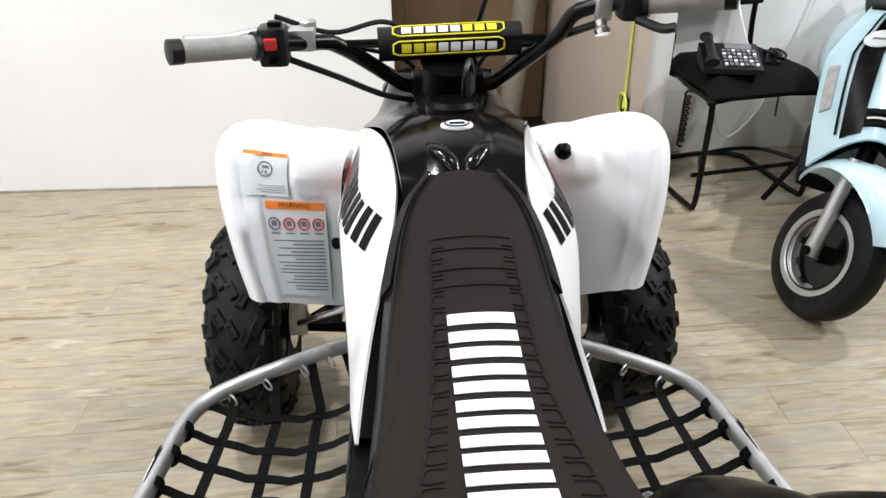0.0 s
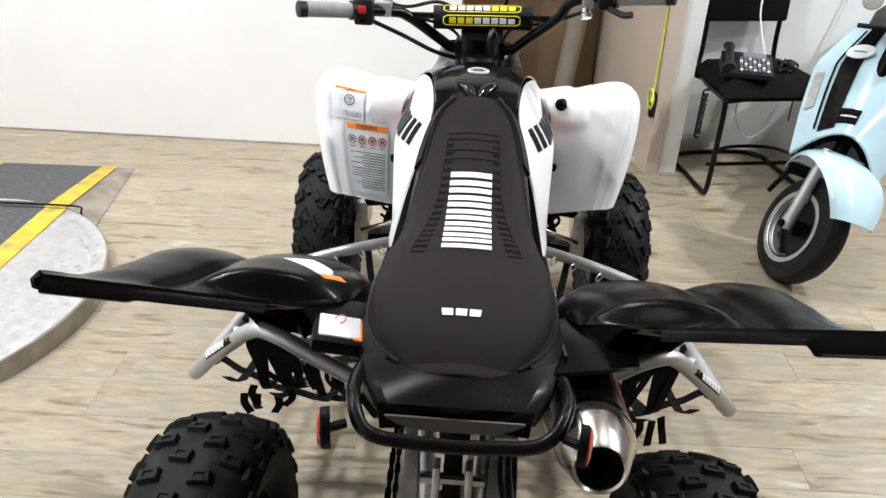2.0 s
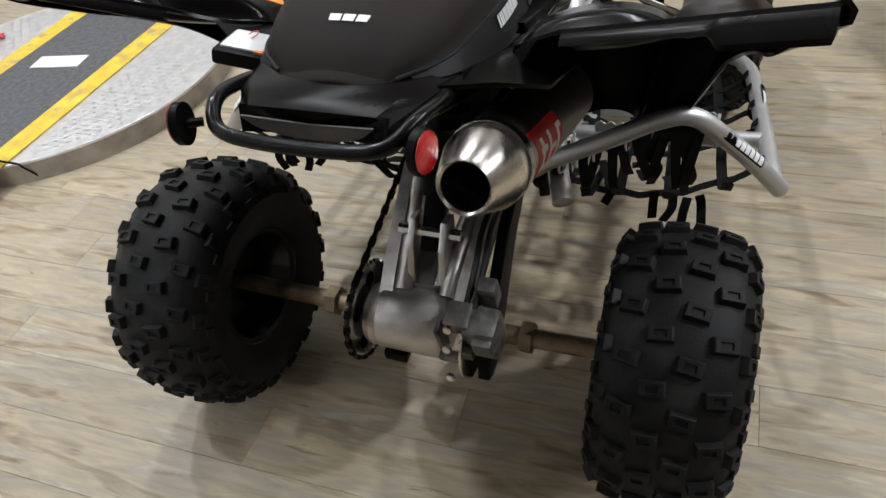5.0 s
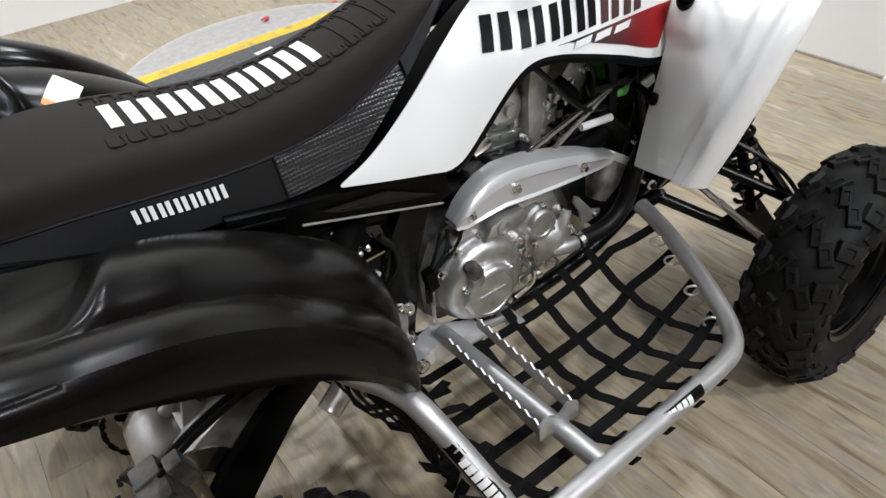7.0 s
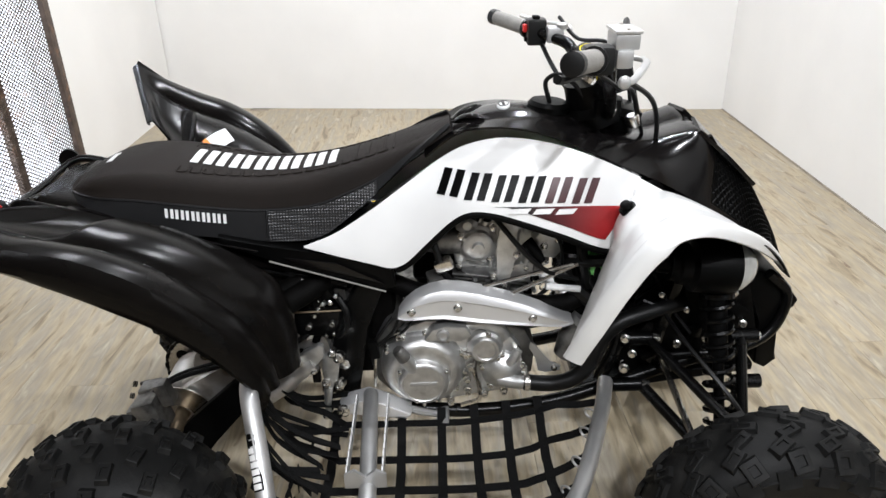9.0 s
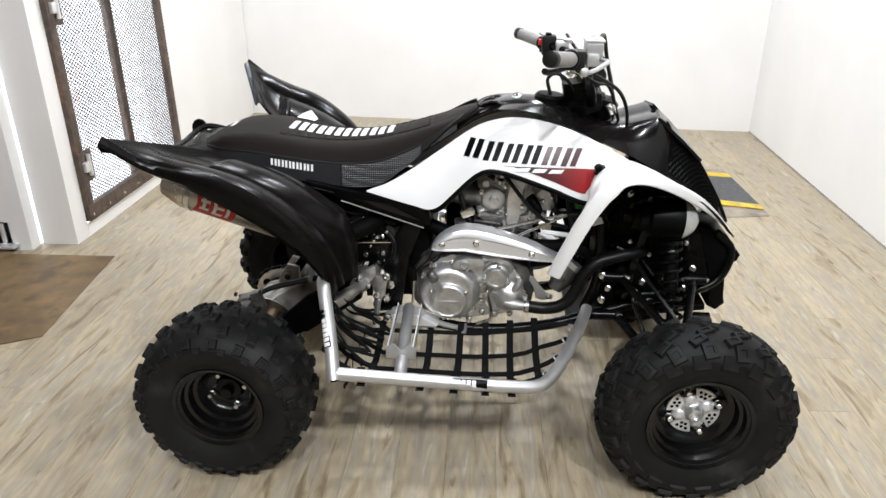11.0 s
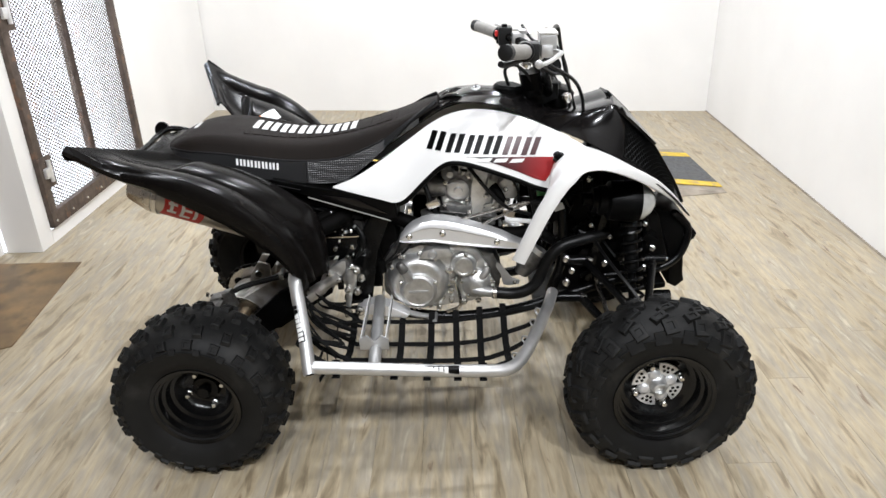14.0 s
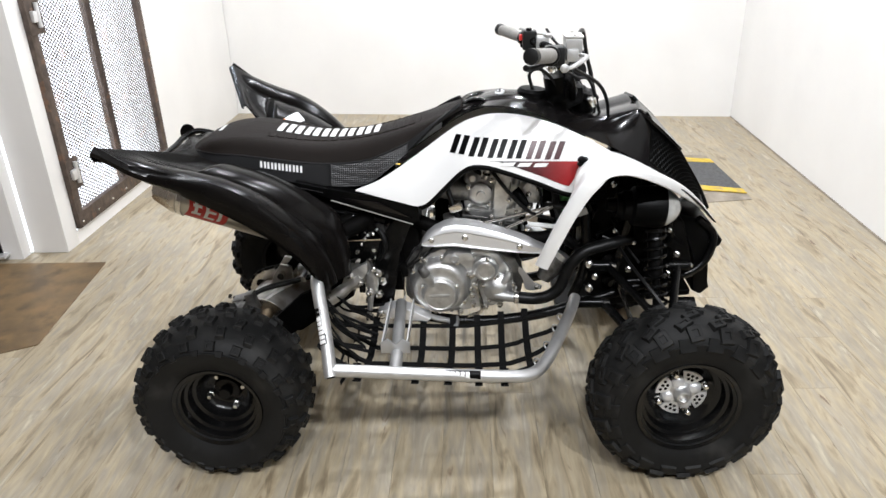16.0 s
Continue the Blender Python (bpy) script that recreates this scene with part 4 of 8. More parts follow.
def wheel(side, y, front):
    R, W, rim_r, cx, cz = (0.262, 0.170, 0.131, 0.482, 0.258) if front else (0.249, 0.228, 0.117, 0.456, 0.248)
    # the quad leans a little to its right: its left tyres stand fuller
    R += 0.0 if side > 0 else 0.0115
    m = pose(side * cx - (0.0 if front else 0.002), y, cz, 0, 0, 0 if side > 0 else 180)
    if front:
        m = m @ pose(0, 0, 0, 0, 0, 2)
    w = new("front_wheel" if front else "rear_wheel")
    w.parent = Q
    w.matrix_local = m
    bm, places = wheel_mesh(R, W, rim_r, front)
    low = -cz + 0.0045 if side > 0 else -cz - 0.0122
    for v in bm.verts:
        if v.co.z < low:
            v.co.z = low
    part("tyre", bm, RUBBER, w, "black knobbly rubber tyre", 32)
    for key, at in places:
        if at.translation.z > low + 0.006:
            ob = new("tread_block", KNOBS[key])
            ob.parent = w
            ob.matrix_local = at
    hw = W / 2
    lip = hw * 0.80
    prof = [(lip, rim_r - 0.002), (lip + 0.004, rim_r + 0.008), (lip, rim_r + 0.010), (lip - 0.006, rim_r + 0.002), (lip - 0.012, rim_r - 0.010), (lip - 0.03, rim_r - 0.013), (lip - 0.034, rim_r - 0.022), (lip - 0.058, rim_r - 0.026), (lip - 0.062, rim_r - 0.036)]
    depth = -0.01 if front else -0.005
    prof += [(depth + 0.012, rim_r - 0.042), (depth, rim_r - 0.055), (depth - 0.004, 0.05), (depth - 0.004, 0.0)]
    part("rim", lathe(B(), prof, (0, 0, 0), (1, 0, 0), 64), RIMPAINT, w, "glossy black steel rim")
    part("inner_rim", lathe(B(), [(-lip, rim_r + 0.008), (-lip + 0.02, rim_r - 0.012), (-0.01, rim_r - 0.03), (-0.012, 0.0)], (0, 0, 0), (1, 0, 0), 48), RIMPAINT, w)
    h = depth
    for k in range(4):
        a = radians(20 + k * 90)
        nr = 0.066 if front else 0.055
        o = V(h, math.cos(a) * nr, math.sin(a) * nr)
        bm = lathe(B(), [(-0.004, 0.011), (0.004, 0.011), (0.006, 0.0085), (0.018, 0.0085), (0.021, 0.006), (0.021, 0)], o + V(0.004, 0, 0), (1, 0, 0), 6 if not front else 12)
        part("lug_nut", bm, ZINC, w, "bright lug nut")
    if front:
        hub = part("hub", lathe(B(), [(h, 0.038), (h + 0.012, 0.034), (h + 0.016, 0.026), (h + 0.024, 0.020), (h + 0.036, 0.018), (h + 0.038, 0.014), (h + 0.028, 0.0135), (h + 0.028, 0)], (0, 0, 0), (1, 0, 0), 28), CAST, w, "bare metal wheel hub")
        for k in range(4):
            a = radians(65 + k * 90)
            bm = B()
            pts = []
            for q in range(7):
                b = a + radians(-26 + q * 52 / 6)
                pts.append((math.cos(b) * 0.071, math.sin(b) * 0.071))
            for q in range(7):
                b = a + radians(20 - q * 40 / 6)
                pts.append((math.cos(b) * 0.034, math.sin(b) * 0.034))
            plate(bm, pts, h + 0.003, h + 0.011, 0.0012)
            part("hub_segment", bm, SILVER, hub)
            for d, rr in ((-13, 0.060), (0, 0.0585), (13, 0.060), (-7, 0.047), (7, 0.047)):
                b = a + radians(d)
                bm = lathe(B(), [(h + 0.0112, 0.0046), (h + 0.0118, 0.0046), (h + 0.0118, 0)], (0, math.cos(b) * rr, math.sin(b) * rr), (1, 0, 0), 10)
                part("drilled_hole", bm, DARK, hub)
            b = a + radians(45)
            o = V(h + 0.002, math.cos(b) * 0.037, math.sin(b) * 0.037)
            bm = lathe(B(), [(0, 0.0195), (0.008, 0.019), (0.014, 0.0155), (0.0175, 0.009), (0.018, 0)], o, (1, 0, 0), 20)
            bm = ribbon(bm, [V(h + 0.009, math.cos(b) * 0.02, math.sin(b) * 0.02), V(h + 0.006, math.cos(b) * 0.050, math.sin(b) * 0.050)], 0.030, 0.014, (0, -math.sin(b), math.cos(b)))
            part("hub_arm", bm, SILVER, hub, "", 40)
    else:
        bm = lathe(B(), [(h, 0.04), (h + 0.012, 0.036), (h + 0.014, 0.018), (h + 0.034, 0.016), (h + 0.036, 0)], (0, 0, 0), (1, 0, 0), 24)
        part("hub", bm, FRAME, w, "black axle hub")
    return w


for side in (1, -1):
    wheel(side, 1.287, True)
    wheel(side, 0.009, False)


# ---- seat ----
S_TOP = [(-0.125, 0.848), (-0.09, 0.874), (-0.04, 0.892), (0.04, 0.899), (0.13, 0.891), (0.22, 0.876), (0.30, 0.870), (0.39, 0.876), (0.48, 0.895), (0.57, 0.922), (0.64, 0.947), (0.685, 0.962)]
S_HW = [(-0.115, 0.085), (-0.08, 0.130), (-0.03, 0.150), (0.04, 0.157), (0.13, 0.157), (0.22, 0.150), (0.30, 0.142), (0.39, 0.136), (0.48, 0.126), (0.57, 0.110), (0.64, 0.086), (0.685, 0.055)]
S_FLAT = [(-0.115, 0.05), (-0.03, 0.095), (0.05, 0.10), (0.15, 0.092), (0.25, 0.078), (0.35, 0.066), (0.50, 0.060), (0.60, 0.055), (0.685, 0.04)]
S_LOW = [(-0.115, 0.845), (-0.05, 0.830), (0.04, 0.800), (0.12, 0.778), (0.22, 0.760), (0.30, 0.748), (0.37, 0.745), (0.42, 0.757), (0.48, 0.800), (0.55, 0.858), (0.62, 0.918), (0.685, 0.962)]


def seat_at(y, u, lift=0.0):
    """A point of the seat; u -1..1 across, 0.55 is the shoulder."""
    s, q = (1 if u >= 0 else -1), abs(u)
    top, hw, flat, low = (curve_at(t, y) for t in (S_TOP, S_HW, S_FLAT, S_LOW))
    sh = min(0.03, (top - low) * 0.45)
    if q < 0.5:
        f = q / 0.5
        x, z = flat * f, top - 0.006 * f * f
    elif q < 0.7:
        f = (q - 0.5) / 0.2
        a = f * math.pi / 2
        mid = lerp(flat, hw, 0.62)
        x, z = flat + (mid - flat) * math.sin(a), top - 0.006 - sh * (1 - math.cos(a))
    else:
        f = (q - 0.7) / 0.3
        mid = lerp(flat, hw, 0.62)
        x, z = lerp(mid, hw, f**0.8), lerp(top - 0.006 - sh, low, f)
    return V(s * x, y, z + lift)


def seat_patch(y0, y1, ny, us, thick=0.008, lift=0.0):
    return sheet(B(), [[seat_at(lerp(y0, y1, i / ny), u, lift) for u in us] for i in range(ny + 1)], thick)


def seat():
    us = steps(-0.78, 0.78, 44)
    se = part("seat", seat_patch(-0.115, 0.685, 72, us), VINYL, Q, "brown-black grip vinyl seat", 60)
    for s in (1, -1):
        part("side_panel", seat_patch(-0.10, 0.298, 36, steps(s * 0.785, s * 1.0, 10)), SIDEVINYL, se, "smooth black seat side", 60)
        part("grip_panel", seat_patch(0.300, 0.53, 26, steps(s * 0.785, s * 1.0, 10)), DOTTED, se, "black dotted grip panel", 60)
        part("front_panel", seat_patch(0.532, 0.685, 20, steps(s * 0.785, s * 1.0, 10)), SIDEVINYL, se, "", 60)
        part("seam", sweep(B(), [seat_at(y, s * 0.783, 0.001) for y in steps(-0.11, 0.68, 60)], 0.0028, 6), SIDEVINYL, se)
        part("cross_seam", sweep(B(), [seat_at(0.299, s * u, 0.001) for u in steps(0.785, 0.995, 10)], 0.0026, 6), SIDEVINYL, se)
        part("cross_seam", sweep(B(), [seat_at(0.531, s * u, 0.001) for u in steps(0.785, 0.995, 10)], 0.0026, 6), SIDEVINYL, se)
        # side lettering as plain bars
        n = 0
        for k in range(6):
            y0 = 0.100 + k * 0.0205
            for d0, d1, u0, u1 in ((0.0, 0.0058, 0.815, 0.885), (0.0110, 0.0168, 0.815, 0.885)):
                bm = sheet(B(), [[seat_at(y0 + dy, s * u, 0.0) + V(s * 0.004, 0, 0.001) for u in steps(u0, u1, 4)] for dy in steps(d0, d1, 2)], 0.001)
                part("side_letter_bar", bm, LETTER, se, "white printed bar")
    # closed tail of the seat
    rows = []
    for f in steps(0, 1, 6):
        rows.append([lerp(seat_at(-0.115, u), V(0, -0.125, 0.842), f * 0.9) + V(0, -0.012 * math.sin(f * 3.14), 0) for u in steps(-1, 1, 24)])
    part("tail", sheet(B(), rows, 0.004), VINYL, se, "", 60)
    # pleats round the lettering
    for k in range(17):
        y = 0.125 + k * 0.026
        for s in (-1, 1):
            bm = sweep(B(), spline([seat_at(y - 0.009, s * 0.34, 0.0005), seat_at(y - 0.009, s * 0.46, 0.0008), seat_at(y + 0.009, s * 0.46, 0.0008), seat_at(y + 0.009, s * 0.34, 0.0005)], 3), 0.0017, 5)
            part("pleat", bm, VINYL, se)
    for y in (0.485, 0.512, 0.545, 0.565):
        part("pleat", sweep(B(), [seat_at(y, u, 0.0005) for u in steps(-0.46, 0.46, 14)], 0.0018, 6), VINYL, se)
    # top lettering as plain shapes: pairs of bars
    for k in range(6):
        y0 = 0.448 - (k + 1) * 0.0530
        for lo, hi in ((0.0, 0.0165), (0.0275, 0.044)):
            bm = sheet(B(), [[seat_at(lerp(y0 + lo, y0 + hi, f), x / curve_at(S_FLAT, lerp(y0 + lo, y0 + hi, f)) * 0.5, 0.0022) for x in steps(-0.041, 0.041, 10)] for f in steps(0, 1, 3)], 0.0012)
            part("letter_bar", bm, LETTER, se, "white printed bar")
    for k in range(3):
        x0 = -0.030 + k * 0.021
        bm = sheet(B(), [[seat_at(y, x / 0.095 * 0.5, 0.002) for x in steps(x0, x0 + 0.017, 3)] for y in steps(-0.053, -0.041, 3)], 0.0015)
        part("tail_letter_bar", bm, LETTER, se, "white printed bar")


seat()


# ---- white side panels and front fenders ----
P_TOP = [(0.375, 0.742), (0.44, 0.766), (0.52, 0.813), (0.60, 0.866), (0.66, 0.906), (0.71, 0.932), (0.78, 0.949), (0.86, 0.946), (0.95, 0.925), (1.06, 0.880)]
P_LOW = [(0.375, 0.738), (0.44, 0.722), (0.52, 0.702), (0.555, 0.694), (0.585, 0.706), (0.63, 0.752), (0.68, 0.802), (0.715, 0.822), (0.76, 0.822), (0.82, 0.806), (0.90, 0.778), (1.00, 0.742), (1.06, 0.76)]


X_LOW = [(0.375, 0.158), (0.45, 0.168), (0.56, 0.176), (0.70, 0.188), (0.85, 0.201), (1.06, 0.207)]
X_TOP = [(0.375, 0.157), (0.44, 0.150), (0.52, 0.136), (0.60, 0.115), (0.66, 0.102), (0.71, 0.099), (0.78, 0.107), (0.86, 0.121), (0.95, 0.143), (1.06, 0.164)]


def smooth(f):
    f = max(0.0, min(1.0, f))
    return f * f * (3 - 2 * f)


def panel_x(y, z):
    lo, hi = curve_at(P_LOW, y), curve_at(P_TOP, y)
    f = max(0.0, min(1.0, (z - lo) / max(0.004, hi - lo)))
    return lerp(curve_at(X_LOW, y), curve_at(X_TOP, y), f**1.4)


def panel_patch(y0, y1, ny, low, top, nz, thick, lift, s):
    rows = []
    for i in range(ny + 1):
        y = lerp(y0, y1, i / ny)
        a, b = low(y), top(y)
        rows.append([V(s * (panel_x(y, lerp(a, b, k / nz)) + lift), y, lerp(a, b, k / nz)) for k in range(nz + 1)])
    return sheet(B(), rows, thick)


F_IN = [(0.215, 0.942, 0.545), (0.212, 0.970, 0.645), (0.210, 1.000, 0.745), (0.200, 1.028, 0.822), (0.165, 1.10, 0.843), (0.128, 1.23, 0.787), (0.094, 1.36, 0.692), (0.045, 1.445, 0.606)]
F_OUT = [(0.388, 0.902, 0.597), (0.412, 0.932, 0.682), (0.432, 0.972, 0.780), (0.438, 1.026, 0.858), (0.412, 1.10, 0.870), (0.325, 1.215, 0.810), (0.20, 1.34, 0.712), (0.075, 1.447, 0.604)]


def fender_rows(s):
    a, b = spline(F_IN, 8), spline(F_OUT, 8)
    n = len(a)
    rows = []
    for i in range(n):
        f = i / (n - 1)
        d = (a[min(i + 1, n - 1)] - a[max(i - 1, 0)]).normalized()
        across = (b[i] - a[i])
        nrm = d.cross(across).normalized() * -1
        if nrm.z < 0 and f > 0.45:
            nrm = -nrm
        if f <= 0.45 and nrm.y > 0:
            nrm = -nrm
        wid = across.length
        row = []
        for k in range(33):
            u = k / 32
            bulge = 0.009 * math.sin(u * math.pi) * min(1, wid / 0.2)
            step = 0.008 * smooth((u - 0.66) / 0.05) + 0.010 * smooth((u - 0.86) / 0.025) - 0.012 * smooth((u - 0.95) / 0.05)
            bulge += 0.008 * smooth((0.44 - u) / 0.07) * smooth((f - 0.315) / 0.05) * (1 - smooth((f - 0.55) / 0.18))
            row.append(a[i] + across * u + nrm * (bulge + step * min(1, wid / 0.15)))
        # turned-down outer lip
        for q in (0.5, 1.0):
            row.append(b[i] - nrm * lerp(0.017, 0.006, smooth((f - 0.4) / 0.1)) * q * min(1, wid / 0.12) + across.normalized() * 0.004 * math.sin(q * 3.1))
        rows.append([V(p.x * s, p.y, p.z) for p in row])
    return rows


def body_panels():
    for s in (1, -1):
        low, top = (lambda y: curve_at(P_LOW, y)), (lambda y: curve_at(P_TOP, y))
        pan = part("side_panel", panel_patch(0.375, 1.06, 60, low, top, 10, 0.004, 0.0, s), WHITE, Q, "white plastic side panel", 60)
        # black flange under the seat's edge
        rows = [[V(s * lerp(curve_at(X_TOP, y) - 0.001, 0.055, g), y, curve_at(P_TOP, y) - 0.004 - 0.012 * g) for g in steps(0, 1, 3)] for y in steps(0.385, 0.80, 20)]
        part("panel_flange", sheet(B(), rows, 0.003), SATIN, pan)
        # black trim round the engine opening
        bm = sweep(B(), [V(s * (panel_x(y, curve_at(P_LOW, y)) - 0.012), y, curve_at(P_LOW, y) - 0.006) for y in steps(0.565, 1.03, 40)], 0.013, 8)
        part("opening_trim", bm, SATIN, Q)
        # graphic: dark to red wedge under slanted bars
        rows = []
        for g in steps(0, 1, 26):
            yt, yb = lerp(0.768, 1.034, g), lerp(0.768, 0.990, g)
            zt = lerp(0.835, 0.828, g)
            zb = min(zt - 0.0005, curve_at(P_LOW, yb) + 0.019)
            rows.append([V(s * (panel_x(lerp(yb, yt, q), lerp(zb, zt, q)) + 0.0028), lerp(yb, yt, q), lerp(zb, zt, q)) for q in steps(0, 1, 4)])
        part("printed_wedge", sheet(B(), rows, 0.0008), WEDGE, pan, "printed wedge that fades from black to red")
        for k in range(6):
            y0 = 0.662 + k * 0.0535
            zc = 0.872 - 0.05 * (k * 0.0535)
            m = SATIN if k < 4 else DARKRED
            for a, b, h0, h1 in ((0.0, 0.016, -0.023, 0.023), (0.025, 0.041, -0.023, 0.023)):
                rows = []
                for q in steps(a, b, 3):
                    rows.append([V(s * (panel_x(y0 + q + h * 0.40, zc + h) + 0.0030), y0 + q + h * 0.40, zc + h) for h in steps(h0, h1, 4)])
                part("letter_bar", sheet(B(), rows, 0.0008), m, pan, "dark printed bar")
        for k in range(3):
            y0 = 0.80 + k * 0.046
            rows = [[V(s * (panel_x(y0 + q, 0.826 - k * 0.002 + h) + 0.0042), y0 + q + h * 0.9, 0.826 - k * 0.002 + h) for h in steps(-0.005, 0.005, 3)] for q in steps(0, 0.036, 4)]
            part("number_bar", sheet(B(), rows, 0.0008), LETTER, pan, "white printed bar")
        # white web from the panel to the fender's inner edge
        edge = fender_rows(1)
        rows = []
        for g in steps(0, 1, 10):
            a = V(panel_x(1.045, lerp(0.775, 0.884, g)), 1.045, lerp(0.775, 0.884, g))
            b = edge[int(round(lerp(17, 33, g)))][0] + V(0.006, 0.0, -0.001)
            rows.append([V(s * p.x, p.y, p.z) for p in (a, lerp(a, b, 0.5) + V(0.004, -0.004, 0.004), b)])
        part("panel_web", sheet(B(), rows, 0.003), WHITE, pan, "", 60)
        fe = part("front_fender", sheet(B(), fender_rows(s), 0.004), WHITE, Q, "white plastic front fender", 50)
        part("fender_bolt", lathe(B(), [(0, 0.012), (0.004, 0.012), (0.007, 0.006), (0.007, 0)], (s * 0.222, 0.972, 0.676), (s * 0.5, -1, 0.2), 14), SATIN, fe)
        part("bolt_stem", sweep(B(), [(s * 0.17, 0.99, 0.675), (s * 0.222, 0.974, 0.676)], 0.007, 8), SATIN, fe)
        if s > 0:
            bm = lathe(B(), [(-0.004, 0.017), (0.004, 0.017), (0.006, 0.013), (0.004, 0.010), (0.016, 0.010), (0.018, 0.006), (0.018, 0)], (0.230, 1.022, 0.840), (0.25, -0.55, 0.8), 18)
            part("choke_plug", bm, SATIN, fe, "black rubber plug")
        # black inner wheel-arch liner, under the fender
        rows = fender_rows(s)
        bm = sheet(B(), [[p + V(0, 0.012, -0.016) for p in row[:30:2]] for row in rows[4:]], 0.003)
        part("arch_liner", bm, SATIN, Q)
        # dark side cover under the seat
        bm = plate(B(), [(0.20, 0.772), (0.30, 0.745), (0.42, 0.722), (0.555, 0.690), (0.560, 0.640), (0.53, 0.632), (0.30, 0.715), (0.20, 0.752)], s * 0.125, s * 0.162, 0.004)
        part("side_cover", bm, SATIN, Q)
        bm = plate(B(), [(0.33, 0.722), (0.44, 0.706), (0.54, 0.652), (0.36, 0.706)], s * 0.163, s * 0.169, 0.002)
        part("cover_facet", bm, TANK, Q)
        part("cover_seam", sweep(B(), [(s * 0.151, -0.06, 0.835), (s * 0.155, 0.1, 0.775), (s * 0.163, 0.28, 0.735)], 0.0028, 6), TANK, Q)
        # highlight along the black cover's edge, painted as a thin grey line
        part("cover_seam", sweep(B(), [(s * 0.165, 0.30, 0.712), (s * 0.165, 0.54, 0.632)], 0.0020, 6), GRIP, Q, "grey edge line with the highlight put into its colour")


body_panels()


# ---- black centre cowl and nose ----
T_TOP = [(0.63, 0.925), (0.68, 0.950), (0.73, 0.972), (0.79, 0.984), (0.87, 0.984), (0.96, 0.962), (1.04, 0.940), (1.10, 0.938), (1.16, 0.952), (1.20, 0.958), (1.235, 0.915), (1.30, 0.855), (1.36, 0.770), (1.41, 0.690), (1.445, 0.620)]
T_SIDE = [(0.63, 0.905), (0.70, 0.958), (0.78, 0.971), (0.86, 0.962), (0.95, 0.932), (1.10, 0.866), (1.23, 0.786), (1.36, 0.688), (1.445, 0.604)]
T_HW = [(0.63, 0.085), (0.70, 0.094), (0.78, 0.105), (0.86, 0.119), (0.95, 0.141), (1.05, 0.160), (1.12, 0.154), (1.23, 0.130), (1.36, 0.094), (1.445, 0.045)]
T_FLAT = [(0.63, 0.05), (0.78, 0.055), (0.9, 0.06), (1.05, 0.085), (1.2, 0.10), (1.3, 0.085), (1.445, 0.035)]


def cowl_at(y, u, lift=0.0):
    s, q = (1 if u >= 0 else -1), abs(u)
    top, side, hw, flat = (curve_at(t, y) for t in (T_TOP, T_SIDE, T_HW, T_FLAT))
    if q < 0.55:
        f = q / 0.55
        x, z = flat * f, top - 0.008 * f**3 - (0.012 * (1 - f) if 1.02 < y < 1.22 else 0)
    else:
        f = (q - 0.55) / 0.45
        x, z = lerp(flat, hw, f), lerp(top - 0.008, side, f ** 1.4)
    return V(s * x, y, z + lift)


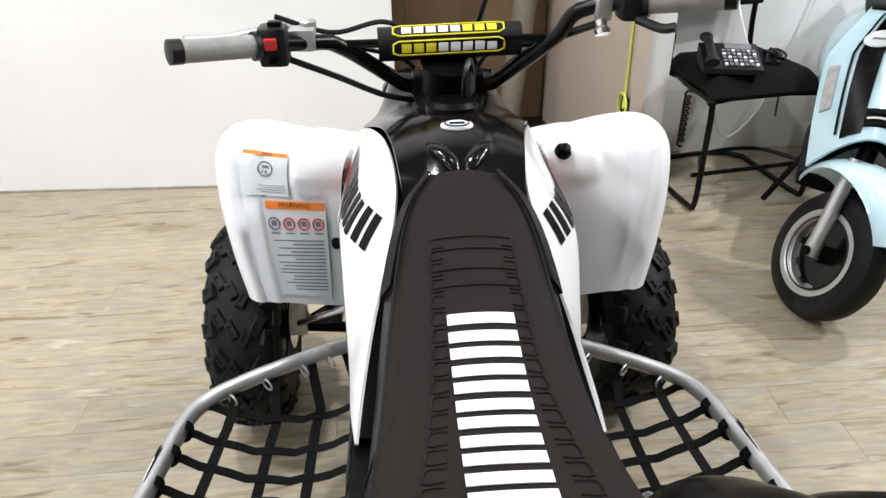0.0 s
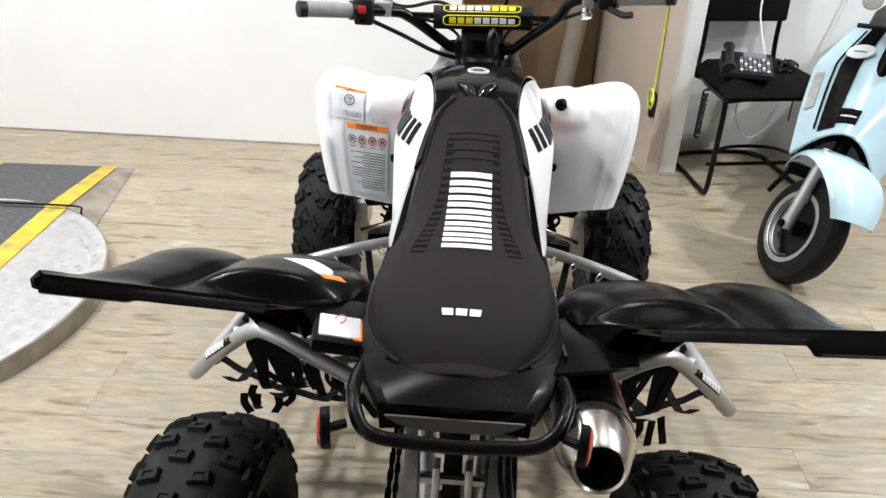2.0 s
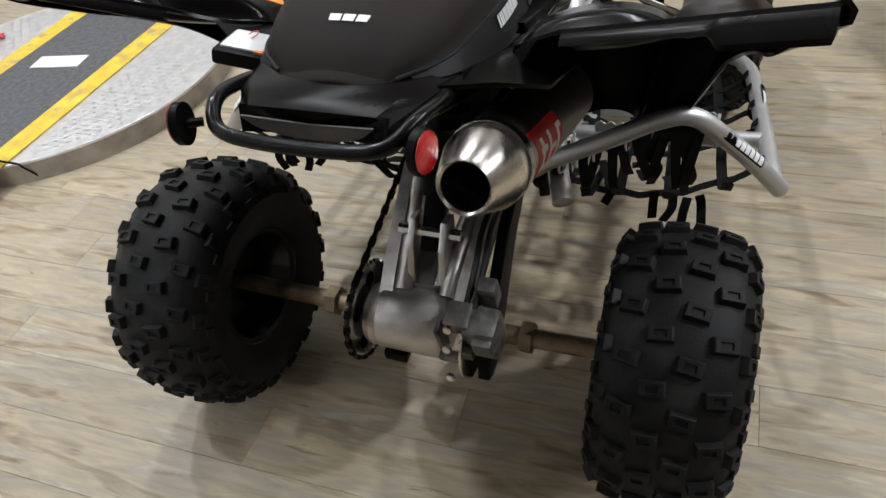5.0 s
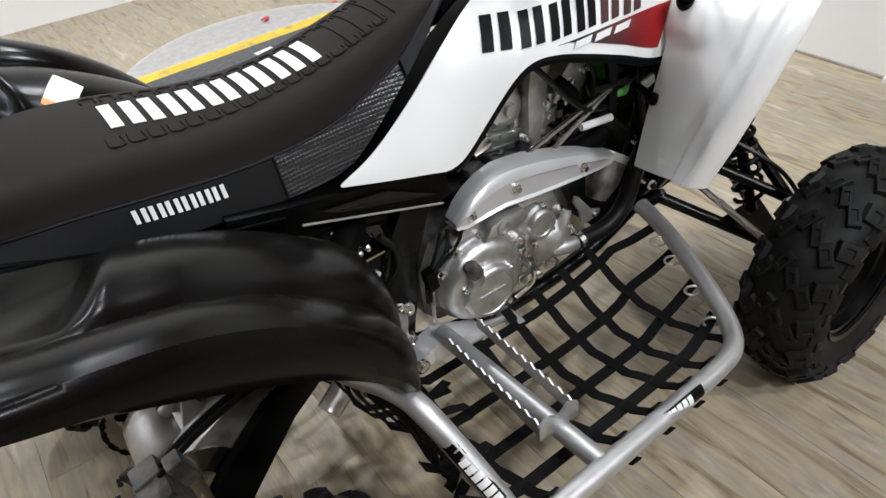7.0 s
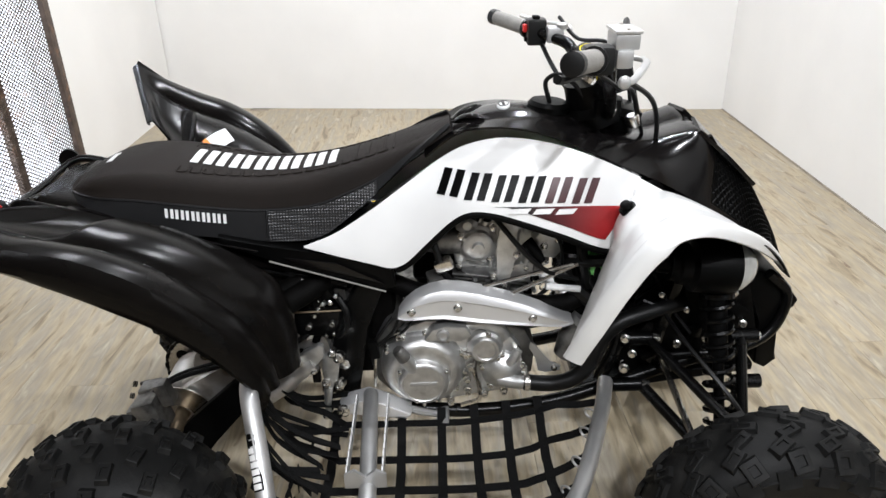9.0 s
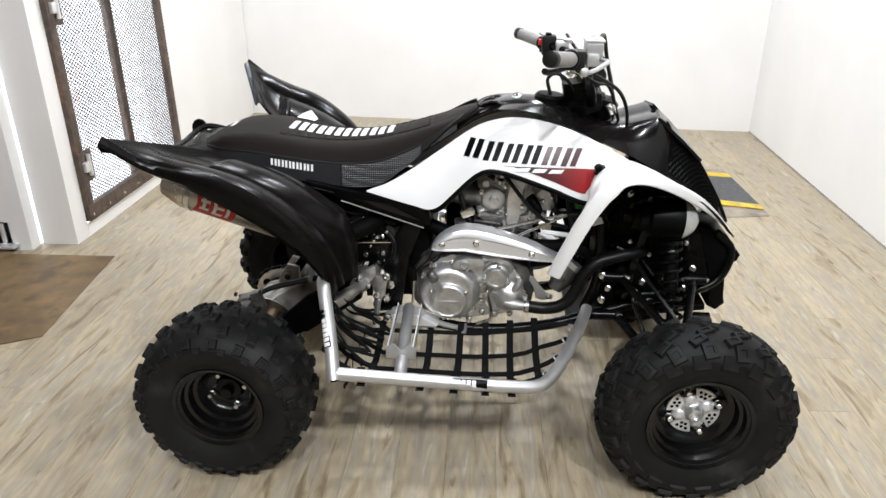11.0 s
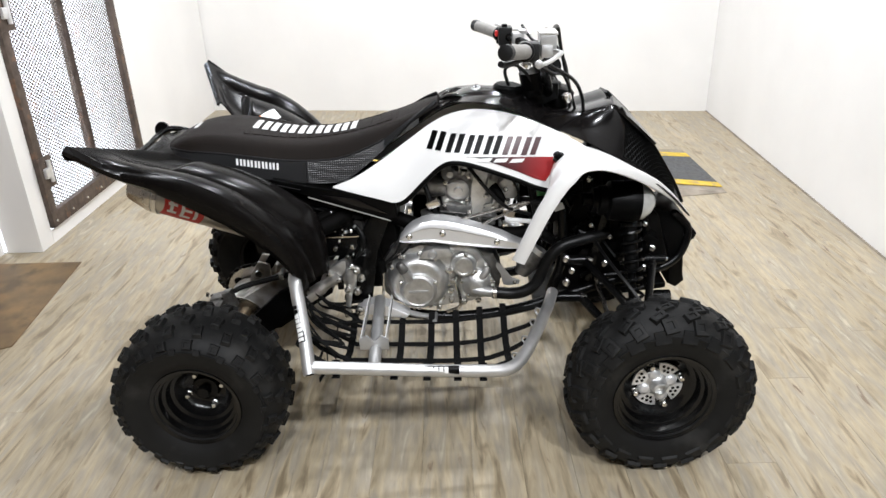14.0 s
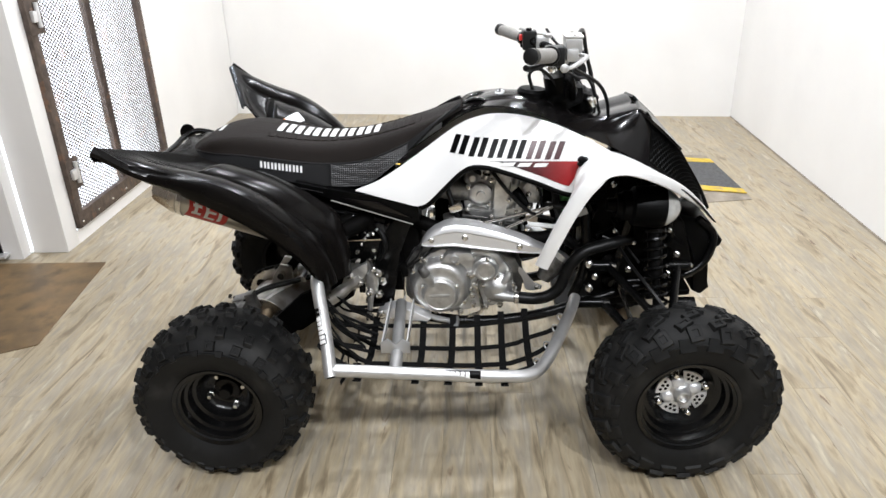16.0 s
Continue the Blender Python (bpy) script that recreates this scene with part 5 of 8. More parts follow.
def cowl():
    ta = part("tank_cowl", sheet(B(), [[cowl_at(y, u) for u in steps(-1, 1, 32)] for y in steps(0.63, 1.445, 70)], 0.004), TANK, Q, "glossy dark grey centre cowl", 45)
    # rear facing shield with badge
    bm = lathe(B(), [(0, 0), (0, 0.026), (0.003, 0.026), (0.006, 0.022), (0.006, 0)], (0, 0.80, 0.984), (0, -0.1, 1), 28)
    bmesh.ops.scale(bm, vec=(1, 0.55, 1), space=Matrix.Translation((0, -0.80, 0)), verts=bm.verts)
    badge = part("tank_badge", bm, LABEL, ta, "oval white badge")
    ring = [V(0.0195 * math.cos(a), 0.80 + 0.0105 * math.sin(a), 0.9905 - 0.1 * 0.0105 * -math.sin(a)) for a in steps(0, 2 * math.pi, 24)]
    part("badge_ring", sweep(B(), ring, 0.0012, 5), SATIN, badge)
    part("badge_bar", block(B(), (0, 0.80, 0.9905), (0.024, 0.006, 0.0014)), SATIN, badge)
    for s in (-1, 1):
        part("crease", sweep(B(), spline([cowl_at(0.690, s * 0.06, -0.002), cowl_at(0.715, s * 0.20, 0.002), cowl_at(0.742, s * 0.40, 0.003), cowl_at(0.765, s * 0.52, -0.002)], 6), [0.003, 0.007, 0.010, 0.012, 0.013, 0.014, 0.014, 0.014, 0.014, 0.014, 0.013, 0.012, 0.011, 0.009, 0.007, 0.005, 0.004, 0.003, 0.002], 10, True, 0.5), TANK, ta)
    part("fuel_cap", lathe(B(), [(0, 0.045), (0.012, 0.045), (0.02, 0.038), (0.022, 0.0)], (0, 0.895, 0.975), (0, 0.1, 1), 24), SATIN, ta)
    part("vent_hose", sweep(B(), spline([(0.02, 0.895, 0.995), (0.02, 0.885, 1.04), (0.03, 0.915, 1.055), (0.04, 0.955, 1.02), (0.04, 0.98, 0.96)], 8), 0.005, 8), CABLE, Q)
    # nose wings and grille
    for s in (-1, 1):
        rows = []
        for i in range(13):
            f = i / 12
            y = lerp(1.225, 1.405, f)
            rows.append([cowl_at(y, s * lerp(0.60, 0.97, k / 6), 0.003) for k in range(7)])
        gr = part("side_grille", sheet(B(), rows, 0.003), DARK, Q, "black mesh grille")
        bm = B()
        for d in (-1, 1):
            for k in range(-6, 22):
                pts = []
                for q in range(9):
                    f = q / 8
                    g = (k / 16 + (d * f * 0.42)) 
                    if 0 <= g <= 1:
                        pts.append(cowl_at(lerp(1.225, 1.405, g), s * lerp(0.60, 0.97, f), 0.006))
                if len(pts) > 1:
                    ribbon(bm, pts, 0.004, 0.003, (s * 0.8, 0, 0.6))
        part("grille_mesh", bm, SATIN, gr)["kind"] = "stuff"
        bm = sheet(B(), [[V(s * 0.105, 1.19, 0.955), V(s * 0.03, 1.20, 0.962)], [V(s * 0.125, 1.255, 0.90), V(s * 0.04, 1.26, 0.905)], [V(s * 0.108, 1.322, 0.836), V(s * 0.035, 1.315, 0.846)]], 0.008)
        part("nose_fin", bm, TANK, Q)
        part("nose_edge", sweep(B(), [cowl_at(y, s * 0.57, 0.002) for y in steps(1.21, 1.44, 16)], 0.006, 8), SATIN, Q)
    # front bumper
    bm = plate(B(), [(1.33, 0.63), (1.44, 0.595), (1.485, 0.535), (1.478, 0.515), (1.44, 0.50), (1.448, 0.42), (1.465, 0.37), (1.44, 0.345), (1.41, 0.36), (1.41, 0.48), (1.36, 0.58)], -0.085, 0.085, 0.006)
    part("front_bumper", bm, SATIN, Q, "black moulded front bumper")
    for s in (-1, 1):
        part("bumper_tube", sweep(B(), spline([(s * 0.10, 1.18, 0.40), (s * 0.11, 1.34, 0.42), (s * 0.095, 1.43, 0.46), (s * 0.085, 1.455, 0.55), (s * 0.09, 1.40, 0.61)], 5), 0.013, 10), FRAME, Q)


cowl()


# ---- rear fenders ----
FN = 48


def rear_fender(s):
    inner = [(0.262, -0.050, 0.866), (0.210, 0.00, 0.862), (0.185, 0.06, 0.848), (0.175, 0.13, 0.822), (0.175, 0.20, 0.790), (0.185, 0.265, 0.745), (0.20, 0.315, 0.680), (0.22, 0.340, 0.600), (0.235, 0.345, 0.520)]
    tip = (0.510, -0.165, 0.986) if s < 0 else (0.530, -0.168, 0.988)
    outer = [tip, (0.500, -0.09, 0.936 if s < 0 else 0.926), (0.488, 0.00, 0.899), (0.478, 0.08, 0.872), (0.468, 0.155, 0.828), (0.455, 0.225, 0.765), (0.435, 0.280, 0.690), (0.405, 0.310, 0.610), (0.375, 0.315, 0.540)]
    sag = 0.028 if s < 0 else 0.045
    inner = [(x, y, z - sag * smooth((z - 0.66) / 0.12)) for x, y, z in inner]
    inner[0], inner[1] = (0.273, -0.060, 0.893), (0.222, 0.0, 0.848)
    a, b = spline(inner, 12), spline(outer, 12)
    n = len(a)
    rows = []
    for i in range(n):
        f = i / (n - 1)
        across = b[i] - a[i]
        d = (a[min(i + 1, n - 1)] - a[max(i - 1, 0)]).normalized()
        nrm = across.cross(d).normalized()
        if nrm.z + 0.6 * nrm.y < 0:
            nrm = -nrm
        grown = smooth((f - 0.02) / 0.14)
        row = []
        for k in range(FN + 1):
            u = k / FN
            # flat fin behind, a raised dome over the wheel, a rolled rim outside
            fin = 1 - smooth((f - 0.185) / 0.06)
            w = min(1.0, u / 0.68)
            dome = 0.030 * (1 - abs(2 * w - 1) ** 2.4) * (1 - 0.3 * smooth((f - 0.75) / 0.25))
            dish = -0.012 * math.sin(w * math.pi) * smooth(f / 0.08)
            rim = (0.013 * math.sin(max(0.0, min(1.0, (u - 0.71) / 0.32)) * math.pi) ** 0.8 - 0.005 * math.exp(-(((u - 0.69) / 0.03) ** 2))) * grown
            row.append(a[i] + across * u + nrm * ((1 - fin) * dome + fin * dish + rim))
        lipd = lerp(0.014, 0.072, smooth((f - 0.02) / 0.45)) * (1 - 0.35 * smooth((f - 0.8) / 0.2))
        out = V(across.x, across.y, 0).normalized()
        for q in (0.12, 0.35, 0.65, 1.0):
            row.append(b[i] + nrm * 0.006 * (1 - q) + out * 0.017 * math.sin(q * math.pi * 0.9) + V(0, 0.0, -lipd * q) + V(-0.012 * q, 0, 0))
        rows.append([V(p.x * s, p.y, p.z) for p in row])
    fe = part("rear_fender", sheet(B(), rows, -0.005), GLOSS, Q, "glossy black rear fender with upswept fin", 40)
    # folded trailing edge
    r0 = rows[0]
    deep = [0.013 + (0.018 if s > 0 else 0.006) * smooth((k / FN - 0.60) / 0.06) for k in range(FN + 1)]
    bm = sheet(B(), [[p + V(0, -0.014 * math.sin(q * 2.6), -deep[k] * q) for k, p in enumerate(r0[:FN + 1])] for q in (0, 0.12, 0.35, 0.65, 1.0)], 0.004)
    part("trailing_edge", bm, GLOSS, fe)
    # inner skirt down to the frame
    under = rows[9:]
    bm = sheet(B(), [[r[0] for r in under], [r[0] + V(-s * 0.03, 0, -0.05) for r in under], [V(s * 0.13, lerp(r[0].y, 0.25, 0.3), min(r[0].z - 0.08, 0.76)) for r in under]], 0.004)
    part("inner_skirt", bm, SATIN, fe)
    if s < 0:
        def on_label(u, v, lift):
            # the label lies askew on the dome
            i, k = lerp(lerp(35, 39, v), lerp(27, 32, v), u), lerp(lerp(20, 14, v), lerp(7, 3, v), u)
            i0, k0 = int(i), int(k)
            low, high = rows[i0][k0].lerp(rows[i0][k0 + 1], k - k0), rows[i0 + 1][k0].lerp(rows[i0 + 1][k0 + 1], k - k0)
            return low.lerp(high, i - i0) + V(0, 0, lift)

        bm = sheet(B(), [[on_label(u, v, 0.006) for u in steps(0, 1, 12)] for v in steps(0, 1, 8)], 0.001)
        lab = part("fender_sticker", bm, LABEL, fe, "white label with an orange end")
        bm = sheet(B(), [[on_label(u, v, 0.0072) for u in steps(0.84, 1, 3)] for v in steps(0, 1, 8)], 0.0008)
        part("sticker_end", bm, ORANGE, lab)
    else:
        bm = sheet(B(), [[rows[i][k] + V(0, 0, 0.0028) for k in (3, 5)] for i in range(34, 49, 2)], 0.001)
        part("embossed_mark", bm, SATIN, fe)
    return fe


for side in (1, -1):
    rear_fender(side)


def tail():
    rings = []
    for y, hw, z0, z1 in ((0.45, 0.10, 0.62, 0.78), (0.30, 0.125, 0.66, 0.78), (0.10, 0.14, 0.72, 0.815), (-0.06, 0.145, 0.78, 0.84), (-0.14, 0.125, 0.80, 0.848), (-0.185, 0.10, 0.812, 0.842)):
        rings.append([V(hw * sx, y, z) for sx, z in ((-1, z0 + 0.012), (-0.9, z0), (0.9, z0), (1, z0 + 0.012), (1, z1 - 0.012), (0.86, z1), (-0.86, z1), (-1, z1 - 0.012))])
    ta = part("tail_section", loft(B(), rings), GLOSS, Q, "glossy black tail cowl")
    part("tail_lip", sheet(B(), [[V(-0.10, -0.185, 0.842), V(0, -0.165, 0.838), V(0.10, -0.185, 0.842)], [V(-0.095, -0.20, 0.812), V(0, -0.18, 0.806), V(0.095, -0.20, 0.812)]], 0.006), GLOSS, ta)
    part("grab_bar", sweep(B(), spline([(-0.13, -0.03, 0.80), (-0.135, -0.12, 0.832), (-0.130, -0.185, 0.846), (-0.108, -0.224, 0.830), (-0.05, -0.229, 0.821), (0.05, -0.229, 0.821), (0.112, -0.224, 0.830), (0.140, -0.185, 0.846), (0.145, -0.12, 0.832), (0.13, -0.03, 0.80)], 6), 0.0095, 10), FRAME, Q, "black grab bar")
    for s in (-1, 1):
        o = V(s * 0.152, -0.226, 0.834)
        ax = V(s * 0.97, -0.20, 0.02)
        bm = lathe(B(), [(0, 0), (0, 0.024), (0.010, 0.024), (0.013, 0.021)], o, ax, 28)
        bmesh.ops.scale(bm, vec=(1, 1, 1.15), space=Matrix.Translation(-o), verts=bm.verts)
        re = part("reflector", bm, SATIN, Q, "red side reflector in a black cup")
        bm = lathe(B(), [(0.009, 0.0222), (0.013, 0.0222), (0.016, 0.017), (0.017, 0)], o, ax, 28)
        bmesh.ops.scale(bm, vec=(1, 1, 1.15), space=Matrix.Translation(-o), verts=bm.verts)
        part("lens", bm, REFLECTOR, re, "red reflector lens")
        part("stalk", sweep(B(), [(s * 0.135, -0.215, 0.832), o], 0.006, 8), SATIN, re)
    bm = sheet(B(), [[V(x, -0.203 + 0.012 * (1 - abs(x) / 0.09), 0.838 - 0.012 * (1 - abs(x) / 0.09) + dz * (1 - (abs(x) / 0.09) ** 4)) for x in steps(-0.088, 0.088, 12)] for dz in (0.0, -0.012, -0.022)], 0.003)
    part("tail_underlip", bm, LIPGREY, ta, "grey ribbed lip under the tail")
    # warning label on the left shelf beside the tail
    bm = block(B(), (-0.177, -0.028, 0.838), (0.062, 0.062, 0.004), pose(0, 0, 0, -8, 12, 8), 0.003)
    sh = part("tail_shelf", block(B(), (-0.180, -0.005, 0.822), (0.085, 0.14, 0.022), pose(0, 0, 0, -8, 12, 8), 0.006), SATIN, Q)
    part("warning_label", bm, LABEL, sh, "white warning label with orange edge")
    part("label_edge", block(B(), (-0.151, -0.031, 0.8325), (0.012, 0.058, 0.0055), pose(0, 0, 0, -8, 12, 8)), ORANGE, sh)
    for k in range(5):
        part("print_bar", block(B(), (-0.196 + k * 0.007, -0.040, 0.8448 - k * 0.0015), (0.0018, 0.030, 0.001), pose(0, 0, 0, -8, 12, 8)), PRINT, sh)
    part("print_ring", lathe(B(), [(0.0085, 0.008), (0.0095, 0.008), (0.0095, 0.0095), (0.0085, 0.0095)], (-0.178, -0.012, 0.8315), (-0.2, -0.14, 1), 20, True), RED, sh)


tail()


# ---- handlebar ----
def handlebar():
    L, R = V(-0.412, 0.820, 1.103), V(0.424, 0.862, 1.162)
    c = V(0.0, 1.005, 0.985)

    def side(s):
        e = R if s > 0 else L
        inn = c + V(s * 0.07, 0, 0)
        k1 = c + V(s * 0.105, -0.004, 0.02)
        k2 = c + V(s * 0.185, -0.03, 0.085 + 0.006 * s)
        k3 = V(s * 0.235, lerp(c.y, e.y, 0.35), lerp(c.z, e.z, 0.82))
        return [c, inn, k1, k2, k3, e]

    hb = part("handlebar", sweep(B(), [*spline(side(-1), 6)[::-1], *spline(side(1), 6)[1:]], 0.0135, 12), FRAME, Q, "black tapered handlebar")
    pl, pr = V(-0.118, 0.995, 1.062), V(0.122, 1.003, 1.068)
    part("cross_bar", sweep(B(), [V(-0.185, 0.975, 1.068), V(0.187, 0.98, 1.074)], 0.008, 8), FRAME, hb)
    pad = part("bar_pad", sweep(B(), spline([pl, lerp(pl, pr, 0.02), lerp(pl, pr, 0.5), lerp(pl, pr, 0.98), pr], 3), [0.022] + [0.029] * 11 + [0.022], 20), SIDEVINYL, hb, "black foam bar pad with yellow print")

    def on_pad(f, ang, r=0.0302):
        p = lerp(pl, pr, f)
        return p + V(0, -math.cos(ang) * r, math.sin(ang) * r)

    for base in (radians(62), radians(-2)):
        h = radians(23)
        loop = [(0.13, -h), (0.85, -h), (0.89, -h * 0.6), (0.89, h * 0.6), (0.85, h), (0.13, h), (0.09, h * 0.6), (0.09, -h * 0.6), (0.13, -h)]
        pts = []
        for (f0, a0), (f1, a1) in zip(loop, loop[1:]):
            for q in steps(0, 1, 4)[:-1]:
                pts.append(on_pad(lerp(f0, f1, q), base + lerp(a0, a1, q)))
        pts.append(pts[0].copy())
        part("yellow_outline", sweep(B(), pts, 0.0016, 5), YELLOW, pad, "yellow printed outline")
        for k in range(8):
            f0 = 0.15 + k * 0.088
            rows = [[on_pad(lerp(f0, f0 + 0.070, q), base + a, 0.0304) for a in steps(-h * 0.62, h * 0.62, 5)] for q in steps(0, 1, 3)]
            mt = (LETTER if k < 5 else YELLOW) if base > 0.5 else (YELLOW if k < 3 else LETTER)
            part("letter_bar", sheet(B(), rows, 0.0006), mt, pad, "printed bar")
    # clamps
    part("bar_clamp", block(B(), (0, 1.01, 0.985), (0.13, 0.055, 0.05), None, 0.010), SATIN, hb)
    for s in (-1, 1):
        part("clamp_bolt", lathe(B(), [(0, 0.008), (0.008, 0.008), (0.01, 0.0)], (s * 0.045, 0.985, 1.012), (0, -0.2, 1), 6), SATIN, hb)
    part("steering_stem", sweep(B(), [(0, 1.03, 0.98), (0, 1.07, 0.86)], 0.028, 14), SATIN, Q)
    part("stem_cover", sweep(B(), spline([(0, 0.975, 1.035), (0, 0.985, 0.99), (0, 1.0, 0.95)], 3), [0.05] * 4 + [0.066] * 3, 16), SATIN, Q)
    # grips
    for s, e in ((-1, L), (1, R)):
        inn = V(s * 0.235, lerp(c.y, e.y, 0.35), lerp(c.z, e.z, 0.82))
        d = (e - inn).normalized()
        g0 = e - d * 0.118
        g = part("grip", sweep(B(), [lerp(g0, e, f) for f in steps(0, 1, 24)], [0.0175 + 0.0008 * (k % 2) for k in range(25)], 16), GRIP, hb, "grey rubber grip")
        part("grip_end", sweep(B(), [e - d * 0.002, e + d * 0.016, e + d * 0.018], [0.019, 0.019, 0.012], 16), SWITCH, g)
        part("grip_flange", sweep(B(), [g0 - d * 0.006, g0 + d * 0.002], 0.023, 16), SWITCH, g)
        if s < 0:
            sw = part("switch_block", block(B(), g0 - d * 0.034, (0.046, 0.046, 0.062), None, 0.008), SWITCH, hb, "black switch block")
            part("red_switch", block(B(), g0 - d * 0.03 + V(0.002, -0.026, 0.008), (0.020, 0.010, 0.018), None, 0.003), RED, sw, "red engine stop switch")
            part("switch_rocker", block(B(), g0 - d * 0.034 + V(0, -0.025, -0.018), (0.016, 0.008, 0.010), None, 0.002), SATIN, sw)
            part("switch_rocker", block(B(), g0 - d * 0.040 + V(0, -0.006, 0.034), (0.022, 0.018, 0.010), None, 0.003), SATIN, sw)
            pe = part("clutch_perch", block(B(), g0 - d * 0.085 + V(0, 0.01, 0.005), (0.042, 0.04, 0.036), None, 0.006), ALU, hb, "bare metal lever perch")
            part("perch_cap", lathe(B(), [(0, 0.014), (0.010, 0.014), (0.013, 0.010), (0.013, 0)], g0 - d * 0.095 + V(0, 0.02, 0.020), (0, 0, 1), 14), ALU, pe)
            part("clutch_lever", sweep(B(), spline([g0 - d * 0.085 + V(0, 0.045, 0.012), g0 - d * 0.03 + V(0, 0.075, 0.012), e - d * 0.05 + V(0, 0.075, 0.0), e + d * 0.01 + V(0, 0.07, 0.002)], 5), 0.0075, 8, True, 0.6), ALU, hb, "bare metal clutch lever")
        else:
            part("throttle_housing", block(B(), g0 - d * 0.026, (0.044, 0.05, 0.048), None, 0.009), SWITCH, hb, "black thumb throttle housing")
            part("thumb_lever", sweep(B(), spline([g0 - d * 0.02 + V(0, -0.02, -0.02), g0 + d * 0.01 + V(0, -0.045, -0.03), g0 + d * 0.03 + V(0, -0.05, -0.028)], 4), 0.008, 8), SWITCH, hb)
            mc = part("master_cylinder", block(B(), g0 - d * 0.062 + V(0, 0.028, 0.006), (0.085, 0.03, 0.032), None, 0.007), ALU, hb, "bare metal brake master cylinder")
            part("reservoir", block(B(), g0 - d * 0.056 + V(0, 0.034, 0.032), (0.064, 0.042, 0.026), None, 0.005), ALU, mc)
            part("reservoir_cap", block(B(), g0 - d * 0.056 + V(0, 0.034, 0.048), (0.068, 0.046, 0.006), None, 0.002), CAST, mc)
            for q in (-1, 1):
                part("cap_screw", lathe(B(), [(0, 0.004), (0.002, 0.004), (0.003, 0)], g0 - d * 0.056 + V(q * 0.026, 0.034, 0.0512), (0, 0, 1), 8), ZINC, mc)
            part("perch_clamp", block(B(), g0 - d * 0.075 + V(0, -0.002, 0.0), (0.026, 0.042, 0.042), None, 0.006), ALU, mc)
            part("parking_knob", lathe(B(), [(0, 0.010), (0.02, 0.010), (0.026, 0.015), (0.034, 0.013), (0.036, 0)], g0 - d * 0.08 + V(0, -0.012, -0.01), (0.1, -0.5, -0.85), 12), ZINC, mc)
            part("brake_lever", sweep(B(), spline([g0 - d * 0.07 + V(0, 0.052, 0.0), g0 - d * 0.02 + V(0, 0.082, -0.005), e - d * 0.05 + V(0, 0.088, -0.02), e + V(0, 0.086, -0.028), e + d * 0.015 + V(0, 0.082, -0.028)], 5), 0.007, 8, True, 0.7), ALU, hb, "bare metal brake lever")
            lp = e + d * 0.02 + V(0, 0.08, -0.028)
            part("lever_ball", lathe(B(), [(-0.010, 0), (-0.007, 0.008), (0, 0.0105), (0.007, 0.008), (0.010, 0)], lp, (1, 0, 0), 14), ALU, hb)
            part("clear_shield", block(B(), g0 - d * 0.10 + V(0, 0.03, 0.012), (0.010, 0.03, 0.045), None, 0.003), ALU, hb)
    # cables
    gl, gr = V(-0.29, 0.93, 1.10), V(0.29, 0.935, 1.12)
    for pts, r in (([gl + V(-0.02, -0.02, -0.02), (-0.20, 0.93, 1.03), (-0.12, 0.96, 0.985), (-0.05, 1.0, 0.955), (-0.02, 1.06, 0.92)], 0.0055),
                   ([gl + V(0.0, 0.03, 0.02), (-0.20, 0.99, 1.085), (-0.11, 1.04, 1.09), (-0.05, 1.07, 1.04), (-0.04, 1.09, 0.92)], 0.0045),
                   ([gr + V(-0.02, 0.03, 0.03), (0.20, 0.99, 1.165), (0.10, 1.02, 1.17), (0.06, 1.04, 1.10), (0.05, 1.08, 0.95)], 0.0055),
                   ([gr + V(-0.03, 0.0, -0.01), (0.17, 1.0, 1.06), (0.08, 1.05, 1.03), (0.04, 1.09, 0.93)], 0.0045),
                   ([(-0.21, 0.965, 1.085), (-0.16, 0.99, 1.06), (-0.07, 1.03, 1.02), (-0.03, 1.07, 0.94)], 0.004),
                   ([(0.26, 0.98, 1.10), (0.17, 1.06, 1.04), (0.10, 1.10, 0.97), (0.07, 1.11, 0.90)], 0.005)):
        part("control_cable", sweep(B(), spline(pts, 8), r, 8), CABLE, Q)
    part("dash_plate", block(B(), (0, 1.055, 0.975), (0.10, 0.06, 0.02), pose(0, 0, 0, -15, 0, 0), 0.006), SATIN, Q)
    part("ignition_lock", lathe(B(), [(0, 0.014), (0.02, 0.014), (0.024, 0.011), (0.024, 0)], (0.06, 1.065, 0.955), (0.2, -0.3, 1), 16), ZINC, Q)


handlebar()


